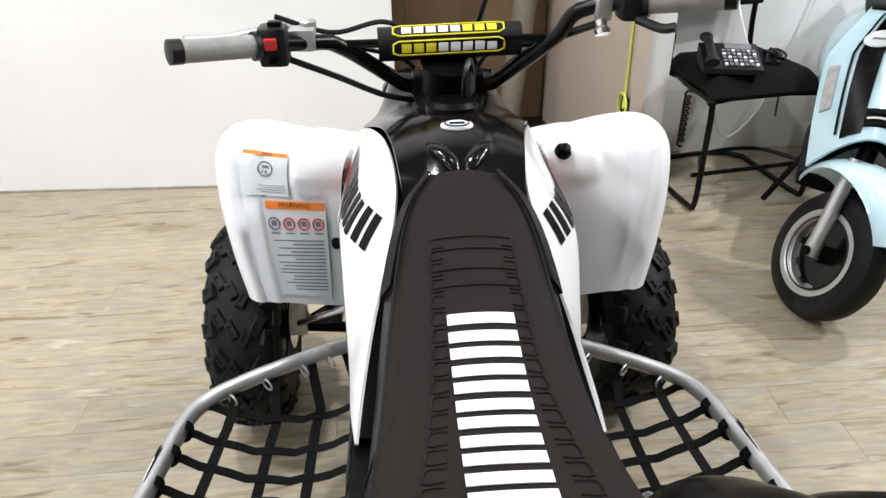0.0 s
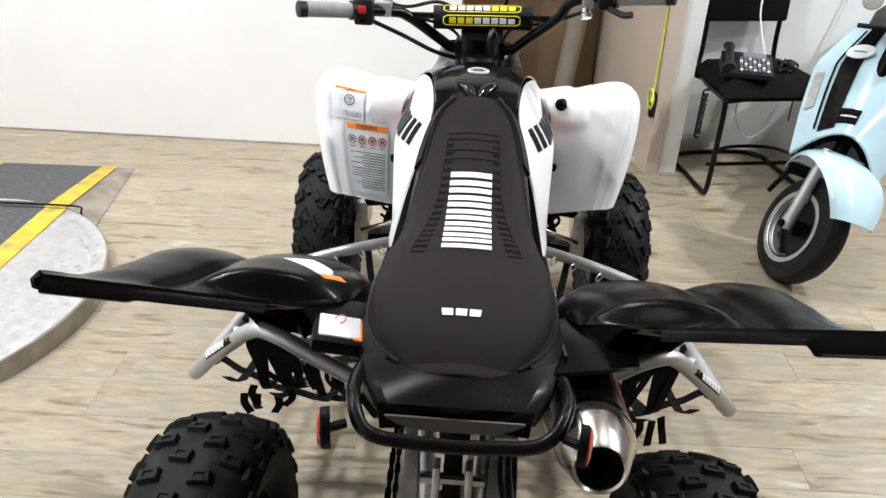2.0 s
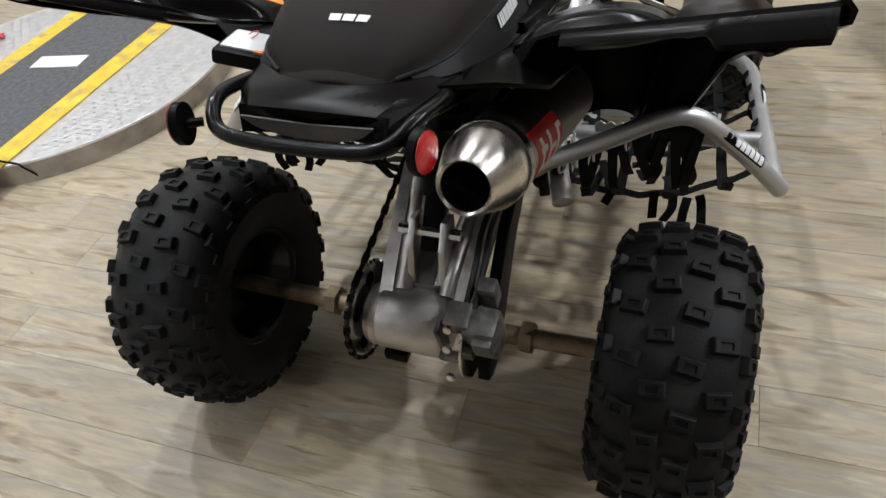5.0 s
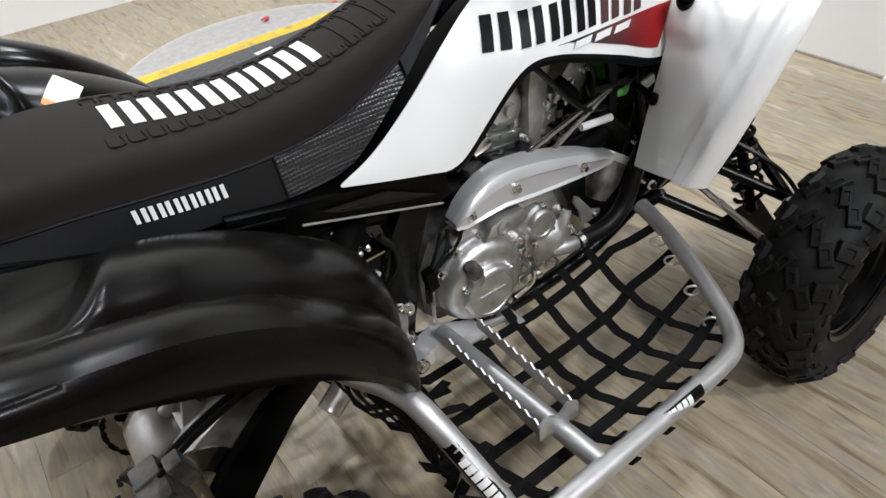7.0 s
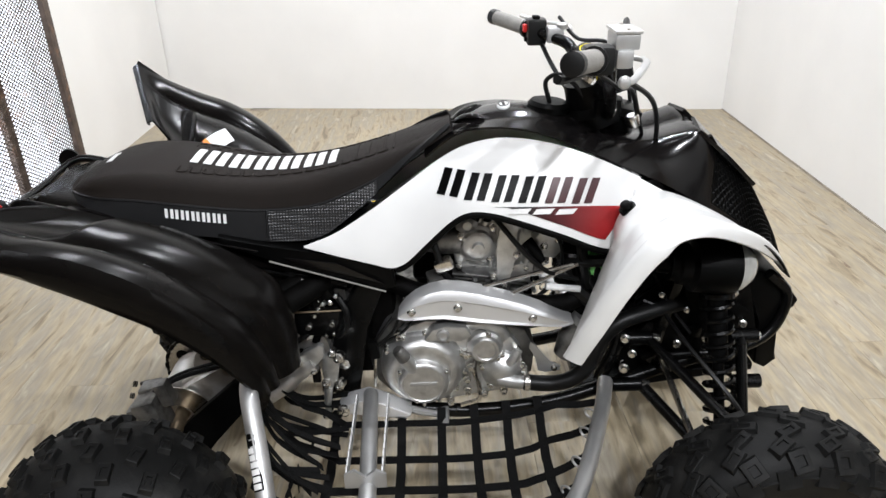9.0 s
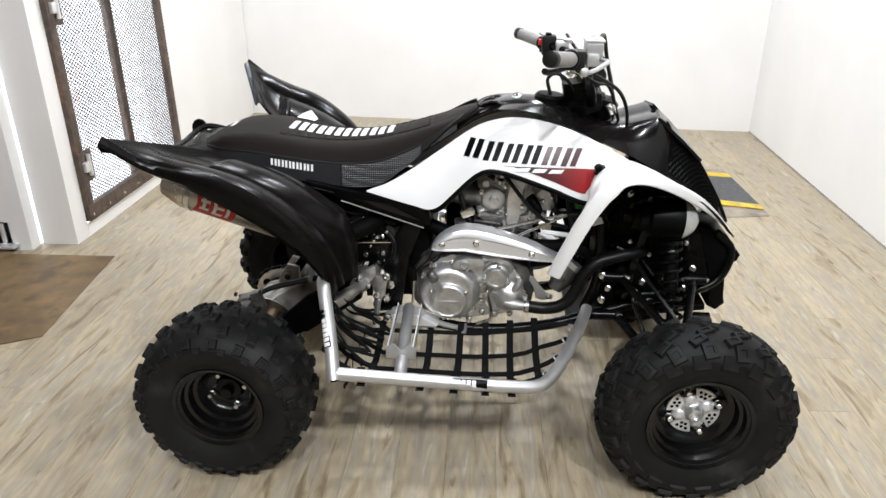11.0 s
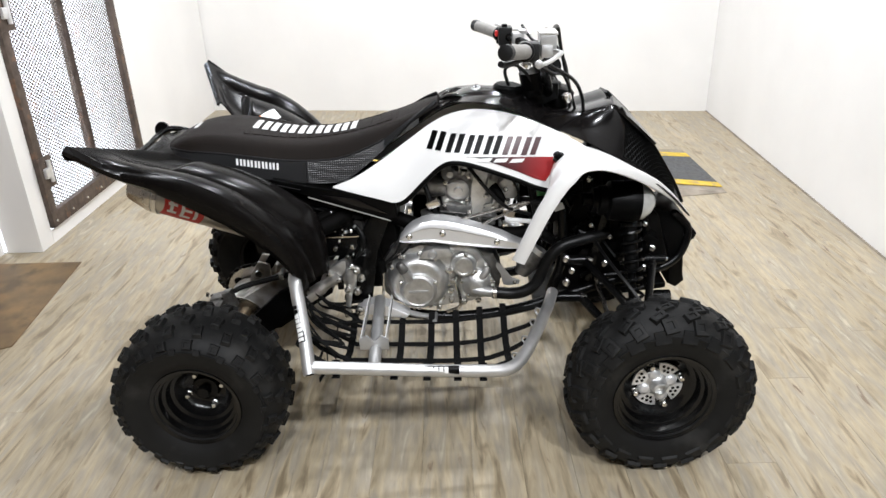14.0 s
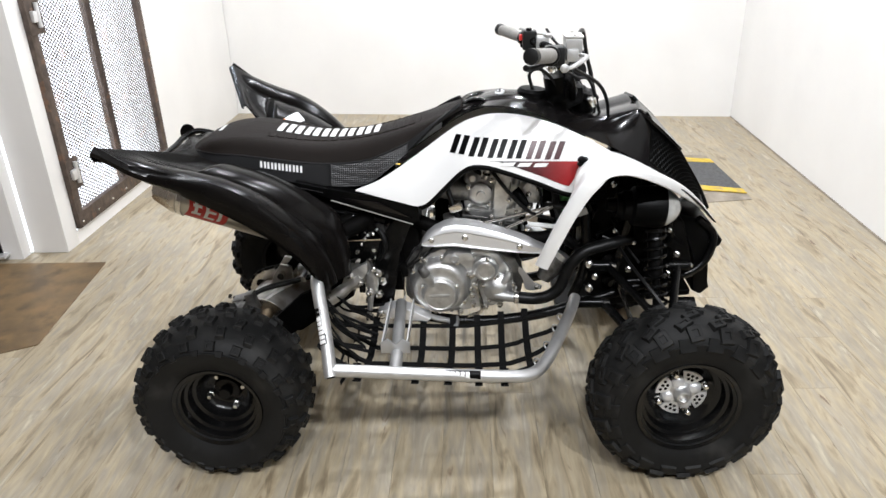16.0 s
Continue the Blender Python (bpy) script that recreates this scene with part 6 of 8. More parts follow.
# ---- engine and frame ----
def engine():
    en = new("engine")
    en.parent = Q

    def disc(name, y, z, x0, rows, material, label="", seg=36):
        """A turned piece on the right side: rows of (out, radius) from x0."""
        return part(name, lathe(B(), [(x0 + a, r) for a, r in rows], (0, y, z), (1, 0, 0), seg), material, en, label)

    def bolt(y, z, x, r=0.0075, tall=0.01, name="case_bolt"):
        part(name, lathe(B(), [(x - 0.012, r * 1.35), (x, r * 1.35), (x + 0.001, r), (x + tall, r), (x + tall + 0.001, r * 0.7), (x + tall + 0.001, 0)], (0, y, z), (1, 0, 0), 8), ZINC, en)

    # crankcase: shade behind the bright covers is put into its darker metal
    case = [(0.50, 0.36), (0.53, 0.325), (0.62, 0.305), (0.72, 0.31), (0.82, 0.335), (0.87, 0.37), (0.875, 0.44), (0.85, 0.49), (0.78, 0.52), (0.72, 0.545), (0.60, 0.545), (0.53, 0.52), (0.50, 0.46)]
    part("crankcase", plate(B(), case, -0.13, 0.112, 0.012), CASTDARK, en, "cast aluminium crankcase with shade put into its colour")
    # three backing blocks, added to keep the bay black and stop light through it
    part("rear_dark_backing", block(B(), (0.0, 0.47, 0.50), (0.17, 0.16, 0.28), None, 0.02), DARK, en)
    part("airbox", block(B(), (0.0, 0.36, 0.66), (0.20, 0.30, 0.15), pose(0, 0, 0, -8, 0, 0), 0.03), DARK, en, "black airbox block added as dark backing under the seat")
    part("inner_shadow_plate", block(B(), (-0.075, 0.74, 0.62), (0.05, 0.30, 0.34), None, 0.02), DARK, en)
    # clutch cover: stepped round casting with a wide rim
    disc("clutch_cover", 0.613, 0.414, 0.108, [(0, 0.098), (0.030, 0.097), (0.036, 0.093), (0.040, 0.090), (0.050, 0.088), (0.060, 0.080), (0.063, 0.072), (0.063, 0.063), (0.060, 0.0615), (0.060, 0)], CAST, "cast clutch cover", 48)
    disc("round_cap", 0.613, 0.397, 0.165, [(0, 0.058), (0.014, 0.057), (0.019, 0.053), (0.0205, 0.047), (0.0185, 0.045), (0.0185, 0)], CAST, "round inspection cap", 44)
    part("cap_mark", block(B(), (0.1845, 0.613, 0.398), (0.002, 0.060, 0.009), None, 0.0008), ALU, en, "raised maker's mark as a plain bar")
    for k in range(3):
        a = radians(30 + 120 * k)
        bolt(0.613 + 0.060 * math.cos(a), 0.397 + 0.060 * math.sin(a), 0.176, 0.0045, 0.005, "cap_bolt")
    for k in range(9):
        a = radians(-100 + 31 * k)
        bolt(0.613 + 0.096 * math.cos(a), 0.414 + 0.094 * math.sin(a), 0.142, 0.006, 0.009)
    # flange that ties the covers together
    fl = [(0.53, 0.47), (0.57, 0.515), (0.62, 0.535), (0.70, 0.535), (0.725, 0.515), (0.80, 0.505), (0.835, 0.46), (0.845, 0.40), (0.83, 0.352), (0.78, 0.335), (0.71, 0.325), (0.66, 0.315), (0.60, 0.33)]
    part("cover_flange", plate(B(), fl, 0.108, 0.134, 0.006), CAST, en)
    for y, z in ((0.712, 0.45), (0.714, 0.38), (0.722, 0.415), (0.715, 0.347), (0.675, 0.318), (0.827, 0.456), (0.802, 0.431), (0.560, 0.505), (0.845, 0.405), (0.80, 0.345), (0.755, 0.338)):
        bolt(y, z, 0.146)
    # boss and oil neck
    part("upper_boss", plate(B(), [(0.615, 0.50), (0.635, 0.53), (0.665, 0.538), (0.71, 0.536), (0.725, 0.512), (0.70, 0.498)], 0.12, 0.166, 0.008), CAST, en)
    disc("boss_plug", 0.66, 0.517, 0.16, [(0, 0.016), (0.010, 0.015), (0.012, 0.010), (0.008, 0.009), (0.008, 0)], ALU, "", 16)
    part("oil_filler", sweep(B(), [(0.165, 0.592, 0.428), (0.186, 0.578, 0.462), (0.190, 0.572, 0.478)], [0.017, 0.0145, 0.0145], 16), CAST, en)
    part("dipstick_cap", sweep(B(), [(0.190, 0.573, 0.476), (0.196, 0.560, 0.500), (0.197, 0.558, 0.504)], [0.016, 0.014, 0.010], 10), CASTDARK, en)
    # filter cover with its hump
    disc("filter_cover", 0.755, 0.472, 0.12, [(0, 0.042), (0.032, 0.040), (0.036, 0.034), (0.044, 0.0335), (0.048, 0.030), (0.048, 0.024), (0.046, 0.022), (0.046, 0)], CAST, "round oil filter cover", 32)
    for k in range(3):
        a = radians(80 + 120 * k)
        bolt(0.755 + 0.038 * math.cos(a), 0.472 + 0.038 * math.sin(a), 0.158, 0.005, 0.006, "filter_bolt")
    part("hump", sweep(B(), spline([(0.135, 0.715, 0.525), (0.14, 0.75, 0.53), (0.14, 0.785, 0.515), (0.135, 0.80, 0.49)], 4), 0.014, 12), CAST, en)
    # water pump
    disc("water_pump", 0.795, 0.402, 0.12, [(0, 0.050), (0.026, 0.048), (0.032, 0.042), (0.040, 0.032), (0.048, 0.020), (0.050, 0)], CAST, "cast water pump", 32)
    part("pump_neck", sweep(B(), [(0.155, 0.785, 0.388), (0.163, 0.815, 0.385), (0.166, 0.842, 0.383)], [0.016, 0.0165, 0.0155], 14), ALU, en)
    part("pump_riser", sweep(B(), spline([(0.150, 0.80, 0.42), (0.155, 0.818, 0.44), (0.150, 0.83, 0.462)], 4), 0.011, 10), CAST, en)
    for k in range(5):
        a = radians(20 + 72 * k)
        bolt(0.795 + 0.049 * math.cos(a), 0.402 + 0.047 * math.sin(a), 0.146, 0.0058, 0.008, "pump_bolt")
    part("hose_clamp", lathe(B(), [(-0.006, 0.0205), (0.006, 0.0205), (0.006, 0.018), (-0.006, 0.018)], (0.166, 0.85, 0.383), (0, 1, 0), 16, True), ZINC, en)
    part("coolant_hose", sweep(B(), spline([(0.166, 0.843, 0.383), (0.168, 0.91, 0.379), (0.168, 0.955, 0.392), (0.166, 0.985, 0.425), (0.162, 1.012, 0.49), (0.155, 1.05, 0.53), (0.145, 1.10, 0.545), (0.12, 1.2, 0.56)], 6), 0.0185, 12), CABLE, en, "black coolant hose")
    part("oil_line", sweep(B(), spline([(0.14, 0.735, 0.445), (0.15, 0.73, 0.41), (0.15, 0.742, 0.36), (0.145, 0.74, 0.32), (0.14, 0.70, 0.30)], 5), 0.006, 8), STEEL, en)
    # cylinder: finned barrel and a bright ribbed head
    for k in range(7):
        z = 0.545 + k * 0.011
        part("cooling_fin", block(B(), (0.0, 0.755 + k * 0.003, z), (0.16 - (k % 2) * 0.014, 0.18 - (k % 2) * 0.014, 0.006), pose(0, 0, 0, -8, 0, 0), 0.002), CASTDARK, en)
    head = [(0.695, 0.615), (0.735, 0.592), (0.81, 0.580), (0.875, 0.610), (0.90, 0.66), (0.90, 0.72), (0.87, 0.765), (0.80, 0.80), (0.74, 0.795), (0.70, 0.755), (0.685, 0.69)]
    part("cylinder_head", plate(B(), head, -0.07, 0.062, 0.010), CAST, en, "cast cylinder head")
    disc("cam_cover", 0.742, 0.696, 0.055, [(0, 0.046), (0.018, 0.044), (0.022, 0.036), (0.034, 0.034), (0.038, 0.026), (0.038, 0.014), (0.048, 0.012), (0.050, 0)], CAST, "", 28)
    disc("cam_plug", 0.718, 0.745, 0.055, [(0, 0.026), (0.020, 0.024), (0.024, 0.016), (0.032, 0.010), (0.034, 0)], ALU, "", 20)
    part("cam_chain_cover", plate(B(), [(0.775, 0.575), (0.81, 0.572), (0.822, 0.66), (0.835, 0.74), (0.83, 0.79), (0.785, 0.79), (0.79, 0.70)], 0.058, 0.100, 0.008), CAST, en)
    for y0, z0, y1, z1, r in ((0.765, 0.60, 0.772, 0.665, 0.009), (0.738, 0.60, 0.733, 0.645, 0.008), (0.842, 0.60, 0.858, 0.68, 0.009), (0.868, 0.615, 0.885, 0.69, 0.008), (0.758, 0.74, 0.768, 0.79, 0.010), (0.850, 0.72, 0.855, 0.775, 0.010)):
        part("head_rib", sweep(B(), [(0.066, y0, z0), (0.072, y1, z1)], r, 10), CAST, en)
    part("head_flange", plate(B(), [(0.69, 0.642), (0.72, 0.650), (0.80, 0.632), (0.885, 0.655), (0.905, 0.645), (0.86, 0.618), (0.79, 0.607), (0.72, 0.618)], 0.060, 0.078, 0.004), CAST, en)
    part("thermostat", plate(B(), [(0.862, 0.675), (0.91, 0.665), (0.93, 0.69), (0.925, 0.73), (0.885, 0.742), (0.86, 0.715)], 0.03, 0.10, 0.010), CAST, en)
    part("thermostat_neck", sweep(B(), [(0.075, 0.90, 0.735), (0.08, 0.915, 0.772)], [0.018, 0.016], 12), ALU, en)
    for y, z, x in ((0.70, 0.64, 0.075), (0.775, 0.625, 0.10), (0.80, 0.60, 0.10), (0.826, 0.68, 0.10), (0.808, 0.775, 0.10), (0.85, 0.635, 0.075), (0.89, 0.65, 0.078), (0.705, 0.715, 0.075), (0.775, 0.735, 0.075), (0.768, 0.66, 0.075), (0.885, 0.70, 0.10), (0.915, 0.715, 0.10), (0.87, 0.755, 0.07)):
        bolt(y, z, x, 0.0065, 0.008, "head_bolt")
    # rods, hoses and leads across the opening
    for a, b in (((0.130, 0.700, 0.606), (0.135, 0.945, 0.672)), ((0.130, 0.800, 0.592), (0.135, 0.955, 0.672))):
        part("steel_pipe", sweep(B(), [a, b], 0.0048, 8), STEEL, en, "thin bare steel pipe")
    part("short_pipe", sweep(B(), [(0.125, 0.89, 0.612), (0.13, 0.965, 0.606)], 0.0075, 8), LETTER, en)
    for pts, r in (([(0.10, 0.755, 0.80), (0.125, 0.79, 0.76), (0.135, 0.84, 0.70), (0.135, 0.89, 0.655), (0.12, 0.96, 0.625)], 0.0058),
                   ([(0.09, 0.82, 0.81), (0.115, 0.865, 0.775), (0.125, 0.915, 0.72), (0.115, 0.925, 0.64)], 0.0042),
                   ([(0.08, 0.63, 0.75), (0.10, 0.65, 0.69), (0.105, 0.665, 0.64), (0.10, 0.70, 0.60)], 0.008),
                   ([(0.09, 0.94, 0.77), (0.12, 0.955, 0.74), (0.125, 0.965, 0.69), (0.11, 0.985, 0.60)], 0.012),
                   ([(0.10, 0.93, 0.665), (0.125, 0.975, 0.672), (0.12, 1.02, 0.67)], 0.014),
                   ([(0.06, 0.93, 0.60), (0.115, 0.96, 0.595), (0.12, 1.0, 0.56), (0.10, 1.03, 0.53)], 0.016)):
        part("hose", sweep(B(), spline(pts, 7), r, 8), CABLE, en)
    part("spark_plug_cap", sweep(B(), [(0.105, 0.845, 0.715), (0.122, 0.868, 0.690), (0.126, 0.880, 0.675)], [0.015, 0.013, 0.008], 10), SATIN, en)
    part("throttle_body", lathe(B(), [(-0.06, 0.03), (-0.02, 0.034), (0.02, 0.03), (0.06, 0.034)], (0.05, 0.645, 0.70), (0, -1, 0.1), 20), CASTDARK, en)
    part("air_boot", sweep(B(), spline([(0.04, 0.60, 0.70), (0.03, 0.50, 0.72), (0.02, 0.38, 0.74)], 4), 0.045, 14), DARK, en)
    part("throttle_linkage", block(B(), (0.10, 0.665, 0.66), (0.03, 0.04, 0.026), pose(0, 0, 0, 25, 0, 0), 0.005), STEEL, en)
    part("breather_box", block(B(), (0.085, 0.655, 0.605), (0.05, 0.05, 0.055), pose(0, 0, 0, 12, 0, 10), 0.008), CASTDARK, en)
    part("starter_motor", sweep(B(), [(0.06, 0.86, 0.50), (0.06, 1.0, 0.52)], 0.034, 14), DARK, en)
    part("bracket_plate", plate(B(), [(0.858, 0.478), (0.870, 0.470), (0.905, 0.420), (0.930, 0.412), (0.928, 0.400), (0.895, 0.395), (0.878, 0.40), (0.872, 0.435), (0.855, 0.462)], 0.140, 0.146, 0.0015), ALU, en, "bare metal bracket")
    bolt(0.915, 0.407, 0.146, 0.006, 0.006, "bracket_bolt")
    part("header_joint", sweep(B(), [(0.115, 0.985, 0.502), (0.125, 0.955, 0.465), (0.128, 0.935, 0.428)], [0.036, 0.036, 0.022], 18), CASTDARK, en, "cast exhaust joint")
    part("joint_band", sweep(B(), [(0.114, 0.991, 0.510), (0.116, 0.981, 0.497)], 0.039, 18), CAST, en)
    # exhaust header and the silver heat shield
    part("exhaust_header", sweep(B(), spline([(0.03, 0.88, 0.70), (0.06, 0.96, 0.66), (0.10, 0.975, 0.59), (0.115, 0.92, 0.56), (0.112, 0.75, 0.575), (0.105, 0.62, 0.59), (0.07, 0.50, 0.62), (0.09, 0.38, 0.63), (0.19, 0.26, 0.62)], 6), 0.022, 14), DARK, en, "near-black exhaust pipe")
    top = [(0.563, 0.572), (0.580, 0.596), (0.602, 0.615), (0.632, 0.630), (0.665, 0.637), (0.700, 0.634), (0.740, 0.626), (0.790, 0.611), (0.840, 0.594), (0.890, 0.573), (0.925, 0.557), (0.948, 0.543)]
    low = [(0.561, 0.562), (0.578, 0.557), (0.602, 0.556), (0.632, 0.556), (0.665, 0.556), (0.700, 0.550), (0.740, 0.544), (0.790, 0.539), (0.840, 0.535), (0.890, 0.532), (0.925, 0.532), (0.948, 0.538)]
    rows = []
    for k, ((ya, za), (yb, zb)) in enumerate(zip(top, low)):
        f = k / (len(top) - 1)
        row = []
        for g, x in ((0.0, 0.128), (0.02, 0.150), (0.10, 0.163), (0.22, 0.169), (0.34, 0.1715), (0.40, 0.1655), (0.60, 0.166), (0.84, 0.1665), (0.90, 0.1715), (0.96, 0.168), (0.99, 0.155), (1.0, 0.130)):
            flat = 1 if 0.04 < f < 0.93 else 0.9
            row.append(V(0.13 + (x - 0.13) * flat, lerp(ya, yb, g), lerp(za, zb, g)))
        rows.append(row)
    sh = part("heat_shield", sheet(B(), rows, 0.002), SILVER, en, "silver painted heat shield", 26)
    for y, z in ((0.592, 0.580), (0.693, 0.588), (0.857, 0.556)):
        part("shield_bolt", lathe(B(), [(0.160, 0.0095), (0.169, 0.0095), (0.171, 0.0065), (0.176, 0.006), (0.176, 0)], (0, y, z), (1, 0, 0), 14), ZINC, sh)
    part("coolant_tank", block(B(), (0.075, 1.005, 0.655), (0.09, 0.050, 0.052), pose(0, 0, 0, -10, 0, 0), 0.012), GREEN, en, "green coolant bottle")
    part("coolant_tank", block(B(), (-0.10, 0.93, 0.70), (0.06, 0.09, 0.13), None, 0.015), GREEN, en, "green coolant bottle")
    rng = random.Random(3)
    for k in range(30):
        y, z = rng.uniform(0.64, 0.92), rng.uniform(0.575, 0.79)
        part("engine_detail", block(B(), (rng.uniform(0.055, 0.075), y, z), (0.02 + rng.random() * 0.02, 0.008 + rng.random() * 0.016, 0.006 + rng.random() * 0.014), pose(0, 0, 0, rng.uniform(-40, 40), 0, rng.uniform(-30, 30)), 0.003), rng.choice((DARK, CAST, SATIN, CAST, CASTDARK)), en)
    for k in range(40):
        y, z = rng.uniform(0.32, 0.49), rng.uniform(0.42, 0.68)
        part("engine_detail", block(B(), (rng.uniform(0.07, 0.12), y, z), (0.03, 0.012 + rng.random() * 0.03, 0.012 + rng.random() * 0.03), pose(0, 0, 0, rng.uniform(-40, 40), 0, rng.uniform(-30, 30)), 0.004), rng.choice((DARK, SATIN, DARK, CASTDARK, DARK)), en)
    for k in range(9):
        y, z = rng.uniform(0.33, 0.47), rng.uniform(0.46, 0.66)
        bolt(y, z, 0.125, 0.005, 0.006, "small_bolt")
    for k in range(6):
        y = 0.54 + 0.012 * k
        pts = [V(0.13, y + rng.uniform(-0.02, 0.02), 0.545), V(0.145, y - 0.03, 0.515), V(0.145, 0.505 + rng.uniform(-0.01, 0.01), 0.47), V(0.135, 0.50, 0.41)]
        if k % 2:
            part("lead", sweep(B(), spline(pts, 5), 0.0035, 6), CABLE, en)
    part("switch_plug", block(B(), (0.150, 0.503, 0.475), (0.02, 0.022, 0.045), pose(0, 0, 0, 8, 0, 0), 0.004), SATIN, en)
    part("return_spring", sweep(B(), [(0.148, 0.505, 0.45), (0.148, 0.50, 0.37)], 0.004, 6), STEEL, en)
    # plainer left cover
    part("stator_cover", lathe(B(), [(0.12, 0.095), (0.16, 0.09), (0.175, 0.07), (0.178, 0)], (0, 0.66, 0.43), (-1, 0, 0), 32), CAST, en)
    part("brake_pedal", sweep(B(), spline([(0.155, 0.44, 0.345), (0.168, 0.53, 0.335), (0.172, 0.60, 0.312), (0.172, 0.66, 0.30)], 5), [0.009] * 12 + [0.008] * 4, 8), ALU, en, "bare metal brake pedal")
    part("brake_pedal_pad", block(B(), (0.178, 0.655, 0.298), (0.06, 0.03, 0.012), pose(0, 0, 0, 14, 0, 0), 0.003), ALU, en)


engine()


def frame_tubes():
    fr = new("frame")
    fr.parent = Q
    for s in (1, -1):
        part("lower_rail", sweep(B(), spline([(s * 0.11, 0.40, 0.35), (s * 0.12, 0.50, 0.305), (s * 0.13, 0.70, 0.277), (s * 0.13, 0.90, 0.295), (s * 0.12, 1.05, 0.335), (s * 0.10, 1.25, 0.39), (s * 0.09, 1.40, 0.43)], 5), 0.017, 10), FRAME, fr)
        part("front_downtube", sweep(B(), spline([(s * 0.12, 1.03, 0.36), (s * 0.13, 1.06, 0.47), (s * 0.12, 1.06, 0.60), (s * 0.09, 1.05, 0.76), (s * 0.05, 1.03, 0.88)], 5), 0.017, 10), FRAME, fr)
        bm = plate(B(), [(0.37, 0.345), (0.46, 0.335), (0.475, 0.42), (0.49, 0.52), (0.525, 0.63), (0.60, 0.72), (0.565, 0.745), (0.49, 0.66), (0.43, 0.56), (0.40, 0.45)], s * 0.105, s * 0.138, 0.008)
        part("pivot_plate", bm, FRAME, fr)
        part("pivot_bolt", lathe(B(), [(0, 0.016), (0.006, 0.016), (0.009, 0.011), (0.009, 0)], (s * 0.139, 0.43, 0.43), (s, 0, 0), 6), ZINC, fr)
        part("upper_rail", sweep(B(), spline([(s * 0.12, 0.58, 0.72), (s * 0.13, 0.72, 0.80), (s * 0.12, 0.90, 0.79), (s * 0.10, 1.05, 0.80)], 5), 0.014, 8), FRAME, fr)
        part("subframe_tube", sweep(B(), [(s * 0.11, 0.45, 0.62), (s * 0.10, 0.20, 0.68), (s * 0.09, -0.10, 0.79)], 0.012, 8), FRAME, fr)
        part("front_cross", sweep(B(), [(s * 0.10, 1.15, 0.39), (s * 0.12, 1.17, 0.55), (s * 0.12, 1.2, 0.70)], 0.014, 8), FRAME, fr)
        part("front_post", sweep(B(), [(s * 0.10, 1.33, 0.40), (s * 0.10, 1.32, 0.55), (s * 0.09, 1.30, 0.68)], 0.014, 8), FRAME, fr)
        # suspension arms
        hub = V(s * 0.365, 1.287, 0.235)
        hup = V(s * 0.355, 1.275, 0.375)
        for y in (1.12, 1.36):
            part("lower_arm", sweep(B(), [(s * 0.12, y, 0.345), lerp(V(s * 0.12, y, 0.345), hub, 0.75), hub], 0.014, 10), FRAME, fr)
        for y in (1.13, 1.34):
            part("upper_arm", sweep(B(), [(s * 0.14, y, 0.475), hup], 0.012, 10), FRAME, fr)
        part("arm_gusset", sheet(B(), [[V(s * 0.25, 1.20, 0.298), V(s * 0.25, 1.33, 0.298)], [V(s * 0.36, 1.27, 0.245), V(s * 0.36, 1.30, 0.245)]], 0.008), FRAME, fr)
        part("tie_rod", sweep(B(), [(s * 0.06, 1.16, 0.44), (s * 0.36, 1.20, 0.31)], 0.008, 8), STEEL, fr, "bare steel tie rod")
        part("knuckle", block(B(), (s * 0.372, 1.285, 0.305), (0.05, 0.06, 0.16), None, 0.012), CAST, fr)
        part("brake_disc", lathe(B(), [(0, 0.03), (0, 0.085), (0.004, 0.085), (0.004, 0.03)], (s * 0.385, 1.287, 0.27), (s, 0, 0), 32, True), STEEL, fr)
        part("brake_caliper", block(B(), (s * 0.375, 1.355, 0.305), (0.05, 0.05, 0.07), pose(0, 0, 0, 20, 0, 0), 0.01), CAST, fr)
        for y, z in ((1.115, 0.475), (1.345, 0.475), (1.105, 0.345), (1.37, 0.345)):
            for q in (-1, 1):
                part("arm_bolt", lathe(B(), [(-0.004, 0.012), (0.004, 0.012), (0.006, 0.008), (0.014, 0.008), (0.014, 0)], (s * 0.135, y + q * 0.026, z), (0, q, 0), 8), ZINC, fr)
        part("brake_line", sweep(B(), spline([(s * 0.37, 1.33, 0.33), (s * 0.33, 1.25, 0.45), (s * 0.22, 1.18, 0.52), (s * 0.10, 1.15, 0.55)], 7), 0.005, 6), CABLE, fr)
        for y, z, r in ((1.071, 0.488, 0.011), (1.091, 0.446, 0.010), (1.126, 0.745, 0.009), (1.076, 0.406, 0.012), (1.262, 0.52, 0.009), (1.255, 0.482, 0.010), (1.037, 0.52, 0.009), (1.19, 0.47, 0.010), (1.31, 0.455, 0.009), (1.14, 0.60, 0.007), (1.30, 0.60, 0.008), (1.20, 0.56, 0.007), (1.33, 0.52, 0.010)):
            part("frame_bolt", lathe(B(), [(-0.03, r * 0.7), (0, r * 0.7), (0.001, r), (0.008, r), (0.010, r * 0.6), (0.018, r * 0.55), (0.018, 0)], (s * 0.150, y, z), (s, -0.25, 0.2), 8), ZINC, fr)
        for y, z in ((1.10, 0.475), (1.345, 0.475), (1.09, 0.345), (1.375, 0.345)):
            part("arm_bush", sweep(B(), [(s * 0.135, y - 0.032, z), (s * 0.135, y + 0.032, z)], 0.017, 12), FRAME, fr)
        # front shock
        a, b = V(s * 0.165, 1.245, 0.665), V(s * 0.285, 1.262, 0.315)
